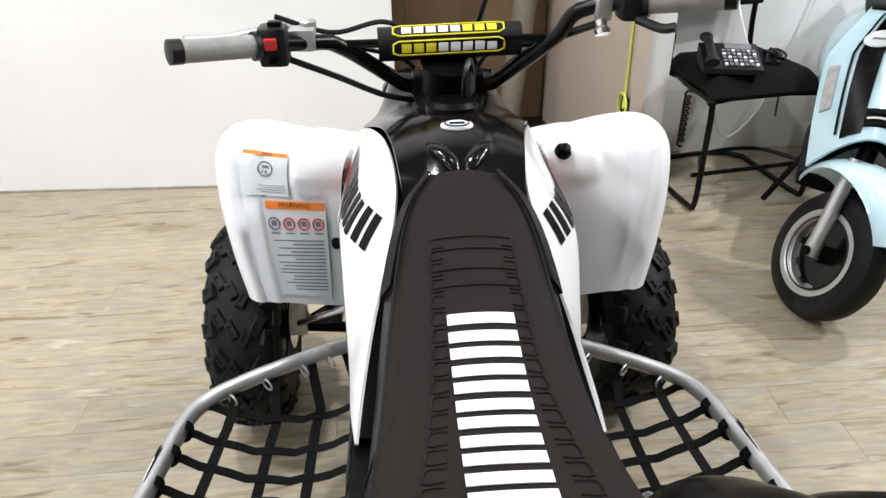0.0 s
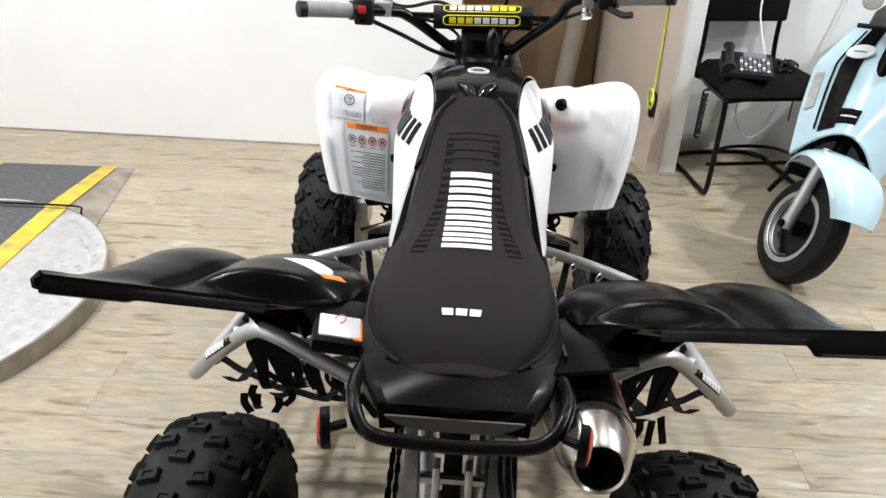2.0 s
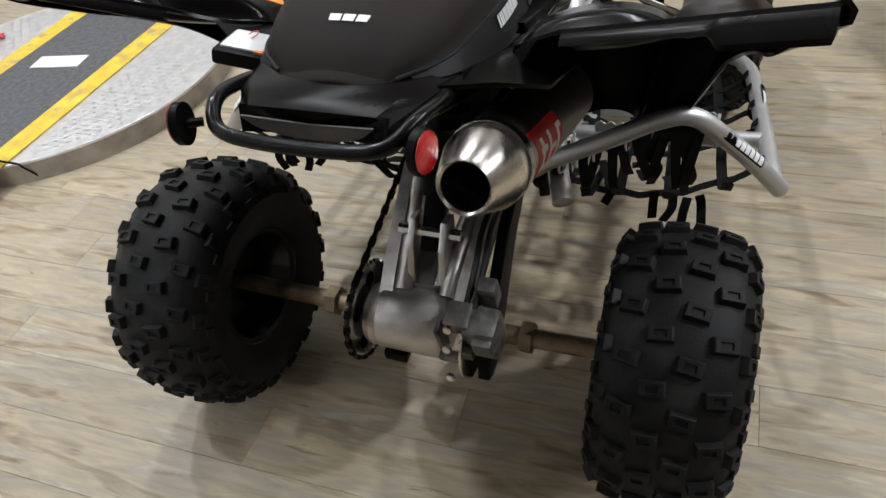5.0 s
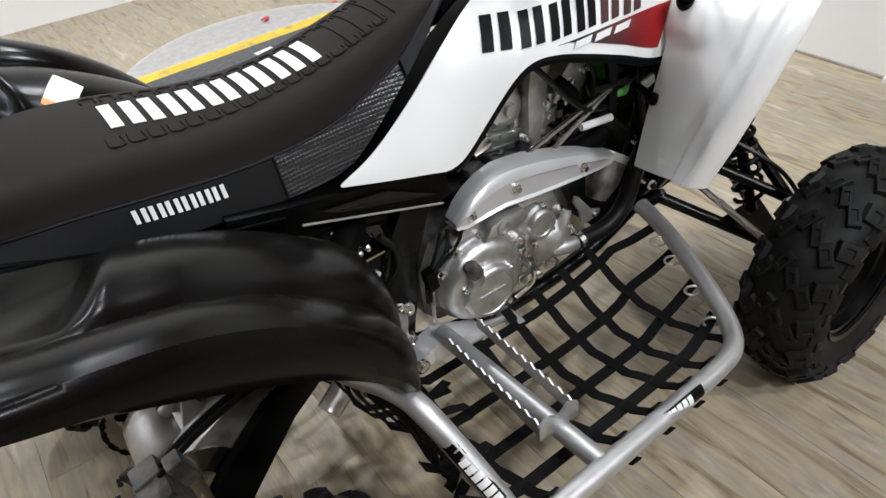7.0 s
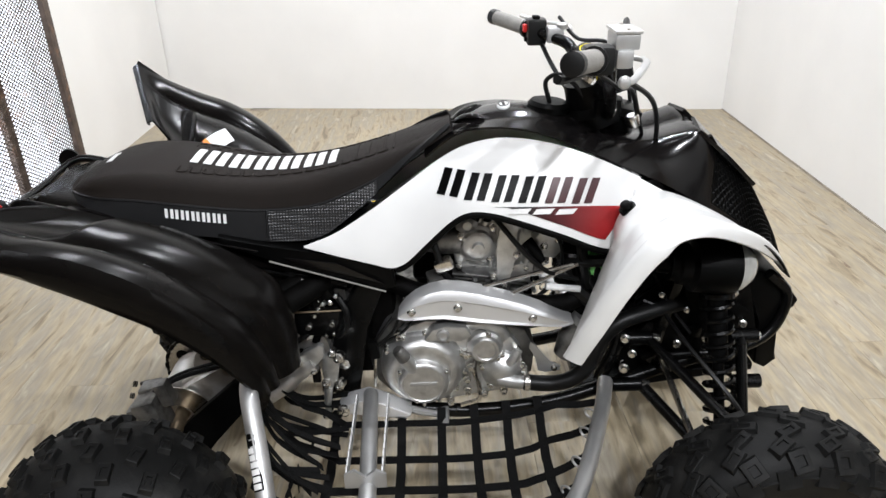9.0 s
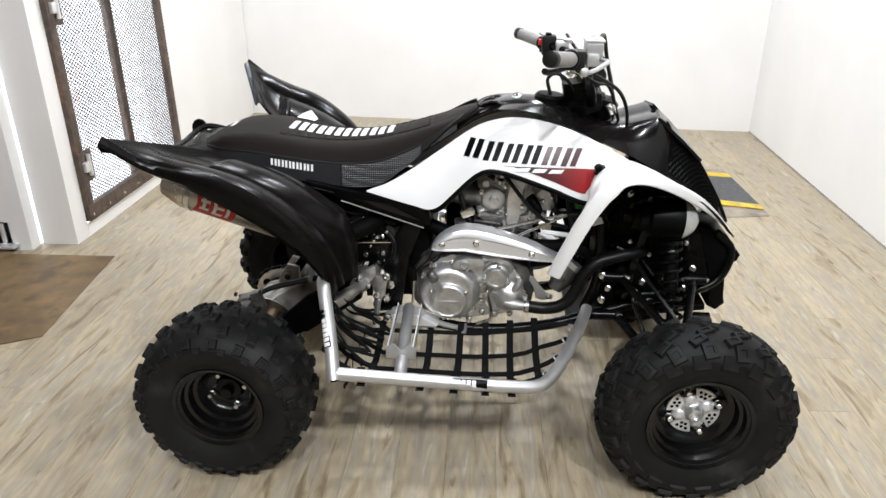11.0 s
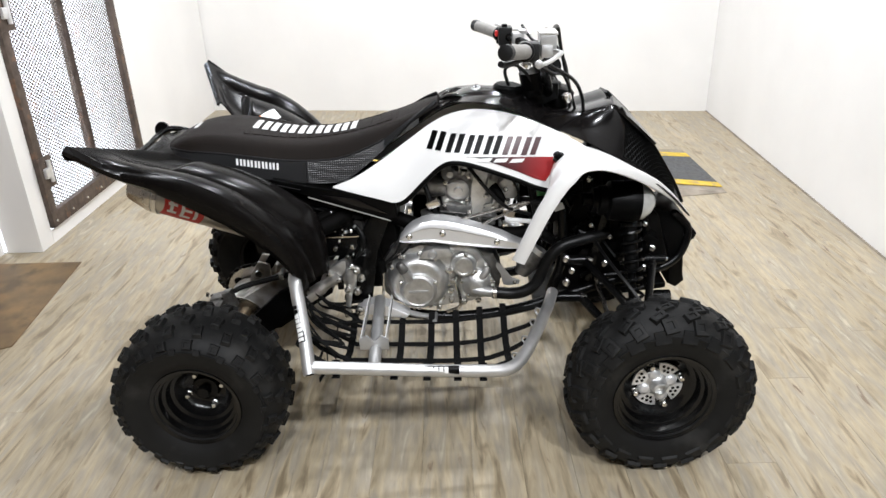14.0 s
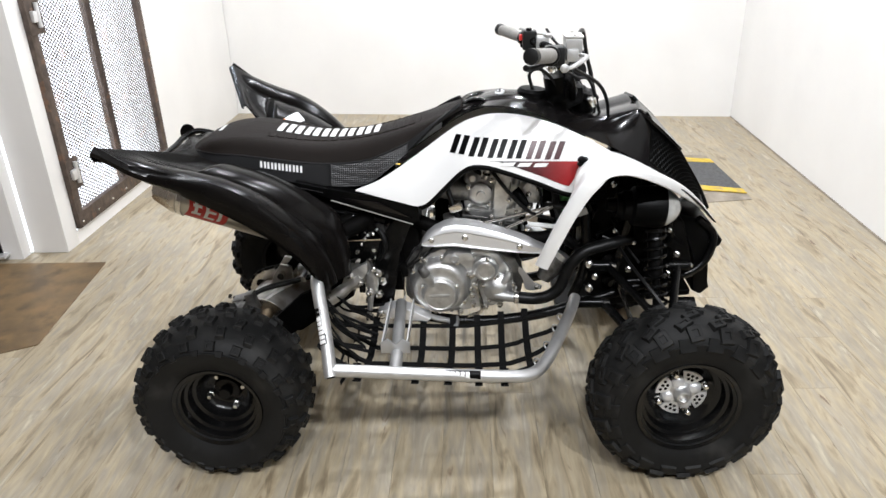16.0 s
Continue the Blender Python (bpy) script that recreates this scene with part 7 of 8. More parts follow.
        sh = part("front_shock", sweep(B(), [a, lerp(a, b, 0.5), lerp(a, b, 0.52), b], [0.021, 0.021, 0.012, 0.012], 12), SATIN, Q, "black front shock absorber")
        d = (b - a).normalized()
        u1 = d.orthogonal().normalized()
        u2 = d.cross(u1)
        coil = [lerp(a, b, 0.16 + 0.76 * k / 150) + (u1 * math.cos(k * 0.42) + u2 * math.sin(k * 0.42)) * 0.030 for k in range(151)]
        part("spring", sweep(B(), coil, 0.0056, 6), FRAME, sh)
        part("spring_collar", sweep(B(), [lerp(a, b, 0.13), lerp(a, b, 0.16)], 0.036, 16), FRAME, sh)
        # headlight
        o = V(s * 0.200, 1.185, 0.698)
        hl = part("headlight", lathe(B(), [(-0.06, 0), (-0.06, 0.034), (-0.045, 0.036), (-0.04, 0.042), (-0.02, 0.044), (-0.012, 0.056), (0.05, 0.061), (0.075, 0.058)], o, (0, 1, -0.06), 28), SATIN, Q, "black headlight housing with pale lens")
        part("lens", lathe(B(), [(0.070, 0.0565), (0.085, 0.054), (0.108, 0.038), (0.120, 0.02), (0.124, 0)], o, (0, 1, -0.06), 24), LENS, hl)
        part("bulb_boot", lathe(B(), [(-0.085, 0), (-0.085, 0.018), (-0.05, 0.022)], o, (0, 1, -0.06), 16), SATIN, hl)
    # dark body of the front end behind the suspension
    part("front_bulkhead", plate(B(), [(1.06, 0.40), (1.10, 0.34), (1.36, 0.37), (1.40, 0.46), (1.36, 0.60), (1.28, 0.70), (1.12, 0.72), (1.06, 0.60)], -0.085, 0.092, 0.01), DARK, fr)
    part("skid_plate", plate(B(), [(0.98, 0.30), (1.10, 0.315), (1.40, 0.355), (1.40, 0.375), (1.08, 0.345), (0.98, 0.325)], -0.10, 0.105, 0.004), SATIN, fr)
    # radiator and dark clutter in the nose
    part("radiator", block(B(), (0, 1.20, 0.66), (0.26, 0.03, 0.20), pose(0, 0, 0, 12, 0, 0), 0.006), DARK, fr)
    for k in range(12):
        part("radiator_fin", block(B(), (0, 1.185 + 0.0025 * k - 0.03, 0.575 + k * 0.014), (0.24, 0.006, 0.003)), SATIN, fr)
    part("rectifier", block(B(), (0.145, 1.06, 0.72), (0.03, 0.075, 0.06), None, 0.004), DARK, fr)
    for k in range(6):
        part("rectifier_fin", block(B(), (0.163, 1.06, 0.697 + k * 0.009), (0.012, 0.07, 0.004)), DARK, fr)
    rng = random.Random(8)
    for k in range(46):
        y, z = rng.uniform(1.02, 1.34), rng.uniform(0.42, 0.74)
        part("nose_clutter", block(B(), (rng.uniform(-0.11, 0.12), y, z), (0.04, 0.02 + rng.random() * 0.03, 0.015 + rng.random() * 0.03), pose(0, 0, 0, rng.uniform(-50, 50), 0, rng.uniform(-30, 30)), 0.004), rng.choice((DARK, SATIN, DARK, FRAME)), fr)
    for k in range(7):
        y = rng.uniform(1.03, 1.2)
        pts = [V(rng.uniform(0.05, 0.14), y + rng.uniform(-0.04, 0.06) * j, 0.74 - j * rng.uniform(0.05, 0.09)) for j in range(4)]
        part("wire", sweep(B(), spline(pts, 5), 0.004, 6), CABLE, fr)
    part("wire_tag", block(B(), (0.15, 1.04, 0.66), (0.006, 0.03, 0.02), pose(0, 0, 0, 20, 0, 0)), LABEL, fr)
    # black bracket plate with two bolts and a worn brass edge, over the swingarm pivot
    part("bracket_plate", plate(B(), [(0.322, 0.502), (0.44, 0.498), (0.44, 0.566), (0.330, 0.563)], 0.122, 0.130, 0.002), FRAME, fr, "black bracket plate")
    part("worn_edge", sweep(B(), [(0.131, 0.326, 0.564), (0.131, 0.438, 0.567)], 0.0022, 6), BRONZE, fr, "worn brass-coloured edge")
    part("worn_edge", sweep(B(), [(0.128, 0.312, 0.556), (0.128, 0.316, 0.508)], 0.007, 8), BRONZE, fr, "worn brass-coloured edge")
    for y, z in ((0.359, 0.526), (0.412, 0.533)):
        part("frame_bolt", lathe(B(), [(-0.004, 0.0085), (0.004, 0.0085), (0.007, 0.006), (0.007, 0)], (0.131, y, z), (1, 0, 0), 8), ZINC, fr)
    part("hose", sweep(B(), spline([(0.13, 0.43, 0.60), (0.142, 0.448, 0.57), (0.142, 0.444, 0.53), (0.13, 0.42, 0.495)], 6), 0.0075, 8), CABLE, fr)
    # bright fittings on the shelf behind it
    rng = random.Random(12)
    for k in range(26):
        y, z = rng.uniform(0.296, 0.425), rng.uniform(0.571, 0.592)
        r = rng.uniform(0.003, 0.0065)
        bm = lathe(B(), [(-0.012, r * 0.6), (0, r), (0.004, r), (0.006, r * 0.5), (0.006, 0)], (rng.uniform(0.10, 0.125), y, z), (1, rng.uniform(-0.6, 0.6), rng.uniform(-0.2, 0.7)), 7)
        part("cable_fitting", bm, rng.choice((ZINC, STEEL, CAST, DARK)), fr)
    part("fitting_shelf", block(B(), (0.085, 0.36, 0.567), (0.08, 0.14, 0.006), None, 0.002), FRAME, fr)
    # parking brake casting at the nerf mount: a stepped bracket with bosses
    ca = part("mount_casting", plate(B(), [(0.300, 0.405), (0.318, 0.458), (0.350, 0.492), (0.386, 0.512), (0.396, 0.508), (0.396, 0.474), (0.376, 0.466), (0.358, 0.440), (0.335, 0.420), (0.318, 0.392)], 0.168, 0.186, 0.005), CAST, fr, "bright cast brake bracket")
    part("bracket_web", plate(B(), [(0.392, 0.478), (0.402, 0.486), (0.424, 0.490), (0.432, 0.478), (0.426, 0.452), (0.420, 0.412), (0.402, 0.392), (0.392, 0.400), (0.388, 0.440)], 0.166, 0.190, 0.005), CAST, ca)
    part("bracket_arm", sweep(B(), spline([(0.18, 0.372, 0.462), (0.184, 0.335, 0.436), (0.196, 0.292, 0.408), (0.215, 0.240, 0.384)], 4), [0.017] * 6 + [0.021] * 7, 10), SWING, ca)
    part("bracket_lever", sweep(B(), [(0.184, 0.398, 0.400), (0.186, 0.394, 0.360), (0.186, 0.390, 0.322)], [0.011, 0.008, 0.009], 10), CAST, ca)
    for y, z, r in ((0.428, 0.482, 0.010), (0.414, 0.494, 0.007), (0.424, 0.408, 0.010), (0.340, 0.470, 0.007), (0.396, 0.415, 0.009), (0.372, 0.448, 0.006), (0.322, 0.418, 0.007), (0.390, 0.325, 0.009)):
        part("bracket_boss", lathe(B(), [(-0.02, r * 1.2), (0.002, r * 1.2), (0.003, r * 0.9), (0.009, r * 0.9), (0.010, r * 0.4), (0.006, 0)], (0.192, y, z), (1, -0.15, 0.25), 12), ZINC, ca)
    part("bracket_slot", block(B(), (0.180, 0.374, 0.425), (0.014, 0.018, 0.026), None, 0.003), DARK, ca)


frame_tubes()


# ---- rear end ----
def rear_end():
    sw = new("swingarm")
    sw.parent = Q
    oct8 = ((-1, -0.6), (-0.6, -1), (0.6, -1), (1, -0.6), (1, 0.6), (0.6, 1), (-0.6, 1), (-1, 0.6))
    for s in (-1, 1):
        rings = [[V(s * xc + w * sx - 0.008, y, zc + h * sz) for sx, sz in oct8] for y, xc, w, zc, h in ((0.42, 0.090, 0.018, 0.435, 0.045), (0.28, 0.078, 0.020, 0.405, 0.045), (0.16, 0.064, 0.026, 0.352, 0.048), (0.08, 0.052, 0.032, 0.300, 0.055), (0.03, 0.046, 0.036, 0.265, 0.058))]
        part("arm_beam", loft(B(), rings), SWING, sw, "cast aluminium swingarm beam")
    rings = [[V(w * sx - 0.008, y, zc + h * sz) for sx, sz in oct8] for y, w, zc, h in ((0.125, 0.030, 0.305, 0.022), (0.085, 0.052, 0.290, 0.042), (0.03, 0.074, 0.258, 0.060))]
    part("arm_web", loft(B(), rings), SWING, sw, "cast aluminium swingarm web")
    part("axle_carrier", lathe(B(), [(-0.108, 0), (-0.108, 0.058), (-0.094, 0.064), (-0.090, 0.061), (-0.084, 0.061), (-0.080, 0.065), (0.040, 0.065), (0.052, 0.056), (0.052, 0)], (0, 0.0, 0.247), (1, 0, 0), 36), SWING, sw, "cast axle carrier")
    for s in (-1, 1):
        part("arm_blade", ribbon(B(), mirrored(spline([(0.074, 0.02, 0.275), (0.080, 0.10, 0.330), (0.090, 0.24, 0.405), (0.104, 0.40, 0.455)], 4), s), 0.078, 0.026, (0, -0.5, 0.86)), SWING, sw)
        part("arm_rib", sweep(B(), spline([(s * 0.075, 0.40, 0.47), (s * 0.065, 0.25, 0.435), (s * 0.05, 0.10, 0.36), (s * 0.045, 0.02, 0.305)], 5), [0.022] * 8 + [0.018] * 8, 10), SWING, sw)
        part("link_ear", plate(B(), [(0.028, 0.300), (0.06, 0.285), (0.118, 0.36), (0.118, 0.428), (0.08, 0.437), (0.05, 0.39)], s * 0.024, s * 0.038, 0.004), SWING, sw)
    part("link_bolt", sweep(B(), [(-0.062, 0.085, 0.405), (0.062, 0.085, 0.405)], 0.012, 8), ZINC, sw)
    part("shock_link", plate(B(), [(0.06, 0.375), (0.10, 0.38), (0.16, 0.46), (0.13, 0.47)], -0.018, 0.018, 0.004), DARK, sw)
    part("rear_shock", sweep(B(), [(0, 0.14, 0.45), (0, 0.24, 0.62), (0, 0.30, 0.72)], [0.03, 0.036, 0.03], 16), DARK, Q, "dark rear shock absorber")
    coil = [lerp(V(0, 0.15, 0.47), V(0, 0.29, 0.70), k / 110) + V(math.cos(k * 0.45) * 0.045, math.sin(k * 0.45) * 0.04, -math.sin(k * 0.45) * 0.02) for k in range(111)]
    part("rear_spring", sweep(B(), coil, 0.007, 6), SATIN, Q)
    part("rear_axle", sweep(B(), [(-0.44, 0.013, 0.247), (-0.18, 0.008, 0.247), (0.18, 0.008, 0.247), (0.44, 0.013, 0.247)], 0.019, 14), BRONZE, Q, "rusty steel rear axle")
    for x in (-0.20, 0.20):
        part("axle_nut", sweep(B(), [(x - 0.012, 0.008, 0.247), (x + 0.012, 0.008, 0.247)], 0.031, 6), BRONZE, Q)
    # sprocket and chain on the left
    o = V(-0.122, 0.006, 0.247)
    pts = []
    n = 38
    for k in range(n * 2):
        a = math.pi * k / n
        r = 0.100 if k % 2 else 0.092
        pts.append((o.y + r * math.cos(a), o.z + r * math.sin(a)))
    bm = plate(B(), pts, o.x - 0.0035, o.x + 0.0035)
    part("sprocket", bm, STEEL, Q, "steel rear sprocket")
    for k in range(5):
        a = 2 * math.pi * k / 5
        part("sprocket_window", lathe(B(), [(-0.0042, 0), (-0.0042, 0.016), (0.0042, 0.016), (0.0042, 0)], o + V(0, math.cos(a) * 0.066, math.sin(a) * 0.066), (1, 0, 0), 14), DARK, Q)
        part("sprocket_bolt", lathe(B(), [(0, 0.006), (0.007, 0.006), (0.008, 0)], o + V(-0.004, math.cos(a + 0.6) * 0.05, math.sin(a + 0.6) * 0.05), (-1, 0, 0), 6), ZINC, Q)
    front = V(-0.122, 0.47, 0.43)
    run = []
    for k in range(20):
        a = radians(100 + 170 * k / 19)
        run.append(o + V(0, math.cos(a) * 0.1, math.sin(a) * 0.1))
    top = [lerp(front + V(0, 0.0, 0.04), o + V(0, math.cos(radians(100)) * 0.1, math.sin(radians(100)) * 0.1), f) for f in steps(0, 1, 26)]
    bot = [lerp(o + V(0, math.cos(radians(270)) * 0.1, math.sin(radians(270)) * 0.1), front + V(0, 0, -0.04), f) for f in steps(0, 1, 26)]
    path = top + run + bot
    ch = new("chain")
    ch.parent = Q
    for k in range(0, len(path) - 1):
        a, b = path[k], path[k + 1]
        dd = (b - a)
        if dd.length < 1e-4:
            continue
        ang = math.atan2(dd.z, dd.y)
        m = pose(0, 0, 0, math.degrees(ang), 0, 0)
        bm = block(B(), (a + b) / 2, (0.0125 if k % 2 else 0.009, min(0.02, dd.length * 1.05), 0.010 if k % 2 else 0.008), m, 0.002)
        part("link", bm, DARK if k % 2 else RIMPAINT, ch)
    part("chain_guard", plate(B(), [(-0.02, 0.12), (0.10, 0.13), (0.30, 0.27), (0.30, 0.31), (0.08, 0.17), (-0.02, 0.145)], -0.10, -0.05, 0.004), SATIN, Q)
    # disc and caliper on the right
    part("rear_disc", lathe(B(), [(0, 0.045), (0, 0.098), (0.005, 0.098), (0.005, 0.045)], (0.098, 0.006, 0.247), (1, 0, 0), 40, True), STEEL, Q, "steel rear brake disc")
    part("disc_guard", plate(B(), [(-0.03, 0.135), (0.0, 0.118), (0.045, 0.125), (0.10, 0.20), (0.20, 0.32), (0.36, 0.435), (0.36, 0.465), (0.16, 0.37), (0.05, 0.27), (-0.02, 0.20)], 0.106, 0.130, 0.004), SATIN, Q, "black plastic disc guard")
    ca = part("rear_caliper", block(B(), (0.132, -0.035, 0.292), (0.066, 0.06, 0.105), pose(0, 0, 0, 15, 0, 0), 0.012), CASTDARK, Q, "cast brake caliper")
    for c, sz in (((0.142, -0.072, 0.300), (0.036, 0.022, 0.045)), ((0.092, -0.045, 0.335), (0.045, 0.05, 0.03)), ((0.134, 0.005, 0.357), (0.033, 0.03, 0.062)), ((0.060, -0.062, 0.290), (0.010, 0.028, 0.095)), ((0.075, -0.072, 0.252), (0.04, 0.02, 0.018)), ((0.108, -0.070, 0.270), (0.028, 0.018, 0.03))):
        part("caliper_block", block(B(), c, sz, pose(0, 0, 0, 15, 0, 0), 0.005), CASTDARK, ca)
    for y, z in ((-0.09, 0.235), (-0.085, 0.31), (-0.07, 0.345)):
        part("caliper_bolt", lathe(B(), [(0, 0.008), (0.008, 0.008), (0.01, 0)], (0.085, y - 0.012, z), (0, -1, 0.2), 6), ZINC, ca)
    for dx in (0.0, 0.016):
        part("brake_hose", sweep(B(), spline([(0.10 + dx, -0.03, 0.345), (0.10 + dx, 0.04, 0.385), (0.092 + dx, 0.12, 0.405), (0.10 + dx, 0.20, 0.43), (0.115 + dx, 0.30, 0.47), (0.12, 0.38, 0.52)], 6), 0.006, 8), CABLE, Q)
    part("hose_clip", block(B(), (0.103, 0.175, 0.428), (0.045, 0.014, 0.022), None, 0.003), ALU, Q)
    # muffler
    a, b = V(0.195, -0.130, 0.746), V(0.215, 0.235, 0.635)
    d = (a - b).normalized()
    mu = part("muffler", sweep(B(), [b - d * 0.05, b, b + d * 0.02, a - d * 0.005, a], [0.03, 0.048, 0.055, 0.055, 0.055], 32, True), CAN, Q, "titanium muffler can with red sticker")
    part("end_cone", lathe(B(), [(0, 0.0555), (0.012, 0.0565), (0.016, 0.055), (0.07, 0.038), (0.075, 0.034), (0.072, 0.031), (0.03, 0.029), (0.0, 0.03)], a, d, 36), TIPSTEEL, mu, "brushed steel end cone")
    part("outlet", lathe(B(), [(0.069, 0.0305), (0.02, 0.0295), (0.02, 0)], a, d, 30), DARK, mu)
    part("strap", lathe(B(), [(-0.02, 0.0562), (-0.02, 0.058), (-0.006, 0.058), (-0.006, 0.0562)], a, d, 32, True), STEEL, mu)
    u1 = d.cross(V(0, 0, 1)).normalized()
    if u1.x < 0:
        u1 = -u1
    u2 = u1.cross(d)
    if u2.z < 0:
        u2 = -u2

    def on_can(f, ang, r=0.0558):
        return lerp(a, b, f) + (u1 * math.cos(ang) + u2 * math.sin(ang)) * r

    bm = sheet(B(), [[on_can(f + 0.05 * math.sin(g * 3), lerp(-0.75, 0.75, g), 0.0559) for g in steps(0, 1, 12)] for f in steps(0.07, 0.37, 6)], 0.0006)
    stk = part("red_sticker", bm, RED, mu, "red sticker with white shapes")
    for f0, f1, g0, g1 in ((0.10, 0.17, 0.25, 0.35), (0.10, 0.17, 0.55, 0.65), (0.115, 0.14, 0.25, 0.80), (0.20, 0.225, 0.18, 0.82), (0.225, 0.28, 0.18, 0.27), (0.225, 0.28, 0.45, 0.54), (0.30, 0.325, 0.2, 0.8), (0.325, 0.355, 0.7, 0.8)):
        bm = sheet(B(), [[on_can(lerp(f0, f1, q) + 0.05 * math.sin(lerp(g0, g1, g) * 3), lerp(-0.75, 0.75, lerp(g0, g1, g)), 0.0567) for g in steps(0, 1, 6)] for q in steps(0, 1, 3)], 0.0005)
        part("sticker_shape", bm, LETTER, stk)
    part("mid_pipe", sweep(B(), spline([b - d * 0.045, (0.17, 0.32, 0.61), (0.10, 0.40, 0.63)], 5), 0.027, 14), DARK, Q)
    part("heat_guard", sheet(B(), [[V(0.12, -0.10, 0.835), V(0.20, -0.09, 0.842), V(0.26, -0.05, 0.82)], [V(0.12, -0.02, 0.815), V(0.20, 0.0, 0.825), V(0.265, 0.02, 0.80)], [V(0.13, 0.10, 0.775), V(0.20, 0.12, 0.785), V(0.265, 0.13, 0.76)]], 0.006), GLOSS, Q, "glossy black guard over the muffler", 60)


rear_end()


# ---- nerf bars, pegs and heel nets ----
def nerf(s):
    nb = new("nerf_bar")
    nb.parent = Q
    tagged(nb, "silver nerf bar with black webbing net")
    r = 0.0172
    rear = [V(0.15, 0.250, 0.445), V(0.20, 0.26, 0.475), V(0.30, 0.272, 0.525), V(0.375, 0.285, 0.562), V(0.43, 0.298, 0.565), V(0.49, 0.318, 0.512), V(0.545, 0.335, 0.455), V(0.588, 0.346, 0.405), V(0.600, 0.350, 0.391)]
    front = [V(0.585, 0.352, 0.403), V(0.575, 0.48, 0.390), V(0.560, 0.65, 0.371), V(0.545, 0.80, 0.356), V(0.529, 0.865, 0.349), V(0.490, 0.905, 0.353), V(0.41, 0.945, 0.364), V(0.31, 0.985, 0.375), V(0.24, 1.010, 0.380), V(0.17, 1.03, 0.382)]
    part("rear_tube", sweep(B(), mirrored(spline(rear, 6), s), r, 16), ALU, nb, "bare aluminium tube")
    part("side_tube", sweep(B(), mirrored(spline(front, 6), s), r, 16), ALU, nb, "bare aluminium tube")
    e = rear[-1]
    d = (rear[-1] - rear[-2]).normalized()
    part("tube_bore", sweep(B(), mirrored([e - d * 0.002, e + d * 0.0012], s), 0.011, 14), DARK, nb)

    # lettering as plain bars on the tubes
    def bars(a, b, up, n, name):
        dd = (b - a)
        out = V(1, -0.1, 0.55) if up == 0 else V(0.75, -0.45, 0.55)
        ax = dd.normalized()
        out = (out - ax * out.dot(ax)).normalized()
        tan = ax.cross(out)
        for k in range(n):
            f0, f1 = k / n, (k + 0.78) / n
            rows = [[lerp(a, b, lerp(f0, f1, q)) + (out * math.cos(g) + tan * math.sin(g)) * (r + 0.0009) for g in steps(-0.5, 0.5, 5)] for q in (0, 0.5, 1)]
            part(name, sheet(B(), [mirrored(rw, s) for rw in rows], 0.0005), SATIN if k in (n - 1, n - 2) else LETTER, nb, "printed bar")
        rows = [[lerp(a, b, lerp(-0.03, 1.0, q)) + (out * math.cos(g) + tan * math.sin(g)) * (r + 0.0004) for g in steps(-0.7, 0.7, 7)] for q in steps(0, 1, 4)]
        part("decal_ground", sheet(B(), [mirrored(rw, s) for rw in rows], 0.0004), SATIN, nb)

    bars(front[2] + V(-0.002, -0.02, 0.002), front[2] + V(-0.008, 0.085, -0.0045), 0, 8, "letter_bar")
    bars(lerp(rear[6], rear[5], 0.0) + V(0, 0, 0.001), lerp(rear[5], rear[4], 0.25), 1, 8, "letter_bar")
    # foot peg
    pa, pb = V(0.18, 0.492, 0.372), V(0.565, 0.512, 0.384)
    pg = part("foot_peg", sweep(B(), mirrored([pa, pb], s), 0.017, 14), ALU, nb, "bare aluminium foot peg")
    for q in (-0.034, 0.034):
        bm = B()
        n = 22
        out = [(0, -0.014)]
        pts = []
        for k in range(n + 1):
            f = k / n
            pts.append((lerp(0.235, 0.475, f), 0.418 + (0.007 if k % 2 else 0.0)))
        loop = pts + [(0.475, 0.392), (0.235, 0.398)]
        a = [bm.verts.new((s * x, 0.503 + q - 0.0016, z)) for x, z in loop]
        b = [bm.verts.new((s * x, 0.503 + q + 0.0016, z)) for x, z in loop]
        bm.faces.new(a)
        bm.faces.new(b[::-1])
        for k in range(len(loop)):
            j = (k + 1) % len(loop)
            bm.faces.new((a[k], b[k], b[j], a[j]))
        part("serrated_plate", bm, ALU, pg)
    part("peg_end_plate", plate(B(), [(0.465, 0.385), (0.545, 0.385), (0.545, 0.418), (0.525, 0.43), (0.505, 0.41), (0.485, 0.43), (0.465, 0.418)], s * 0.474, s * 0.480, 0.0012), ALU, pg)
    part("peg_bracket", plate(B(), [(0.415, 0.340), (0.44, 0.358), (0.486, 0.372), (0.532, 0.350), (0.585, 0.325), (0.57, 0.312), (0.50, 0.328), (0.43, 0.330)], s * 0.15, s * 0.20, 0.005), SILVER, nb)
    part("pivot_bolt", lathe(B(), [(0, 0.015), (0.008, 0.015), (0.012, 0.009), (0.012, 0)], (s * 0.20, 0.430, 0.345), (s, 0, 0), 12), ZINC, nb)
    # webbing net, sagging under the peg
    net = new("heel_net")
    net.parent = nb
    tagged(net, "black nylon webbing net")

    def tube_pt(y):
        best = min(spline(front, 10), key=lambda p: abs(p.y - y) + (0 if p.x > 0.5 else 1))
        return best

    def net_pt(y, f):
        """f 0 at the bike's side, 1 at the outer tube."""
        inner = V(0.165, y, 0.318 + 0.03 * max(0, y - 0.7) / 0.2)
        if y < 0.40:
            inner.z = 0.36
        t = spline(front, 8)
        cand = [p for p in t if p.x > 0.19]
        # outer point: side tube, or the slanting front piece
        o = min(cand, key=lambda p: abs(p.y - y) + (0.0 if p.y < 0.86 else abs(p.x - 0.40) * 0.01))
        p = lerp(inner, o, f)
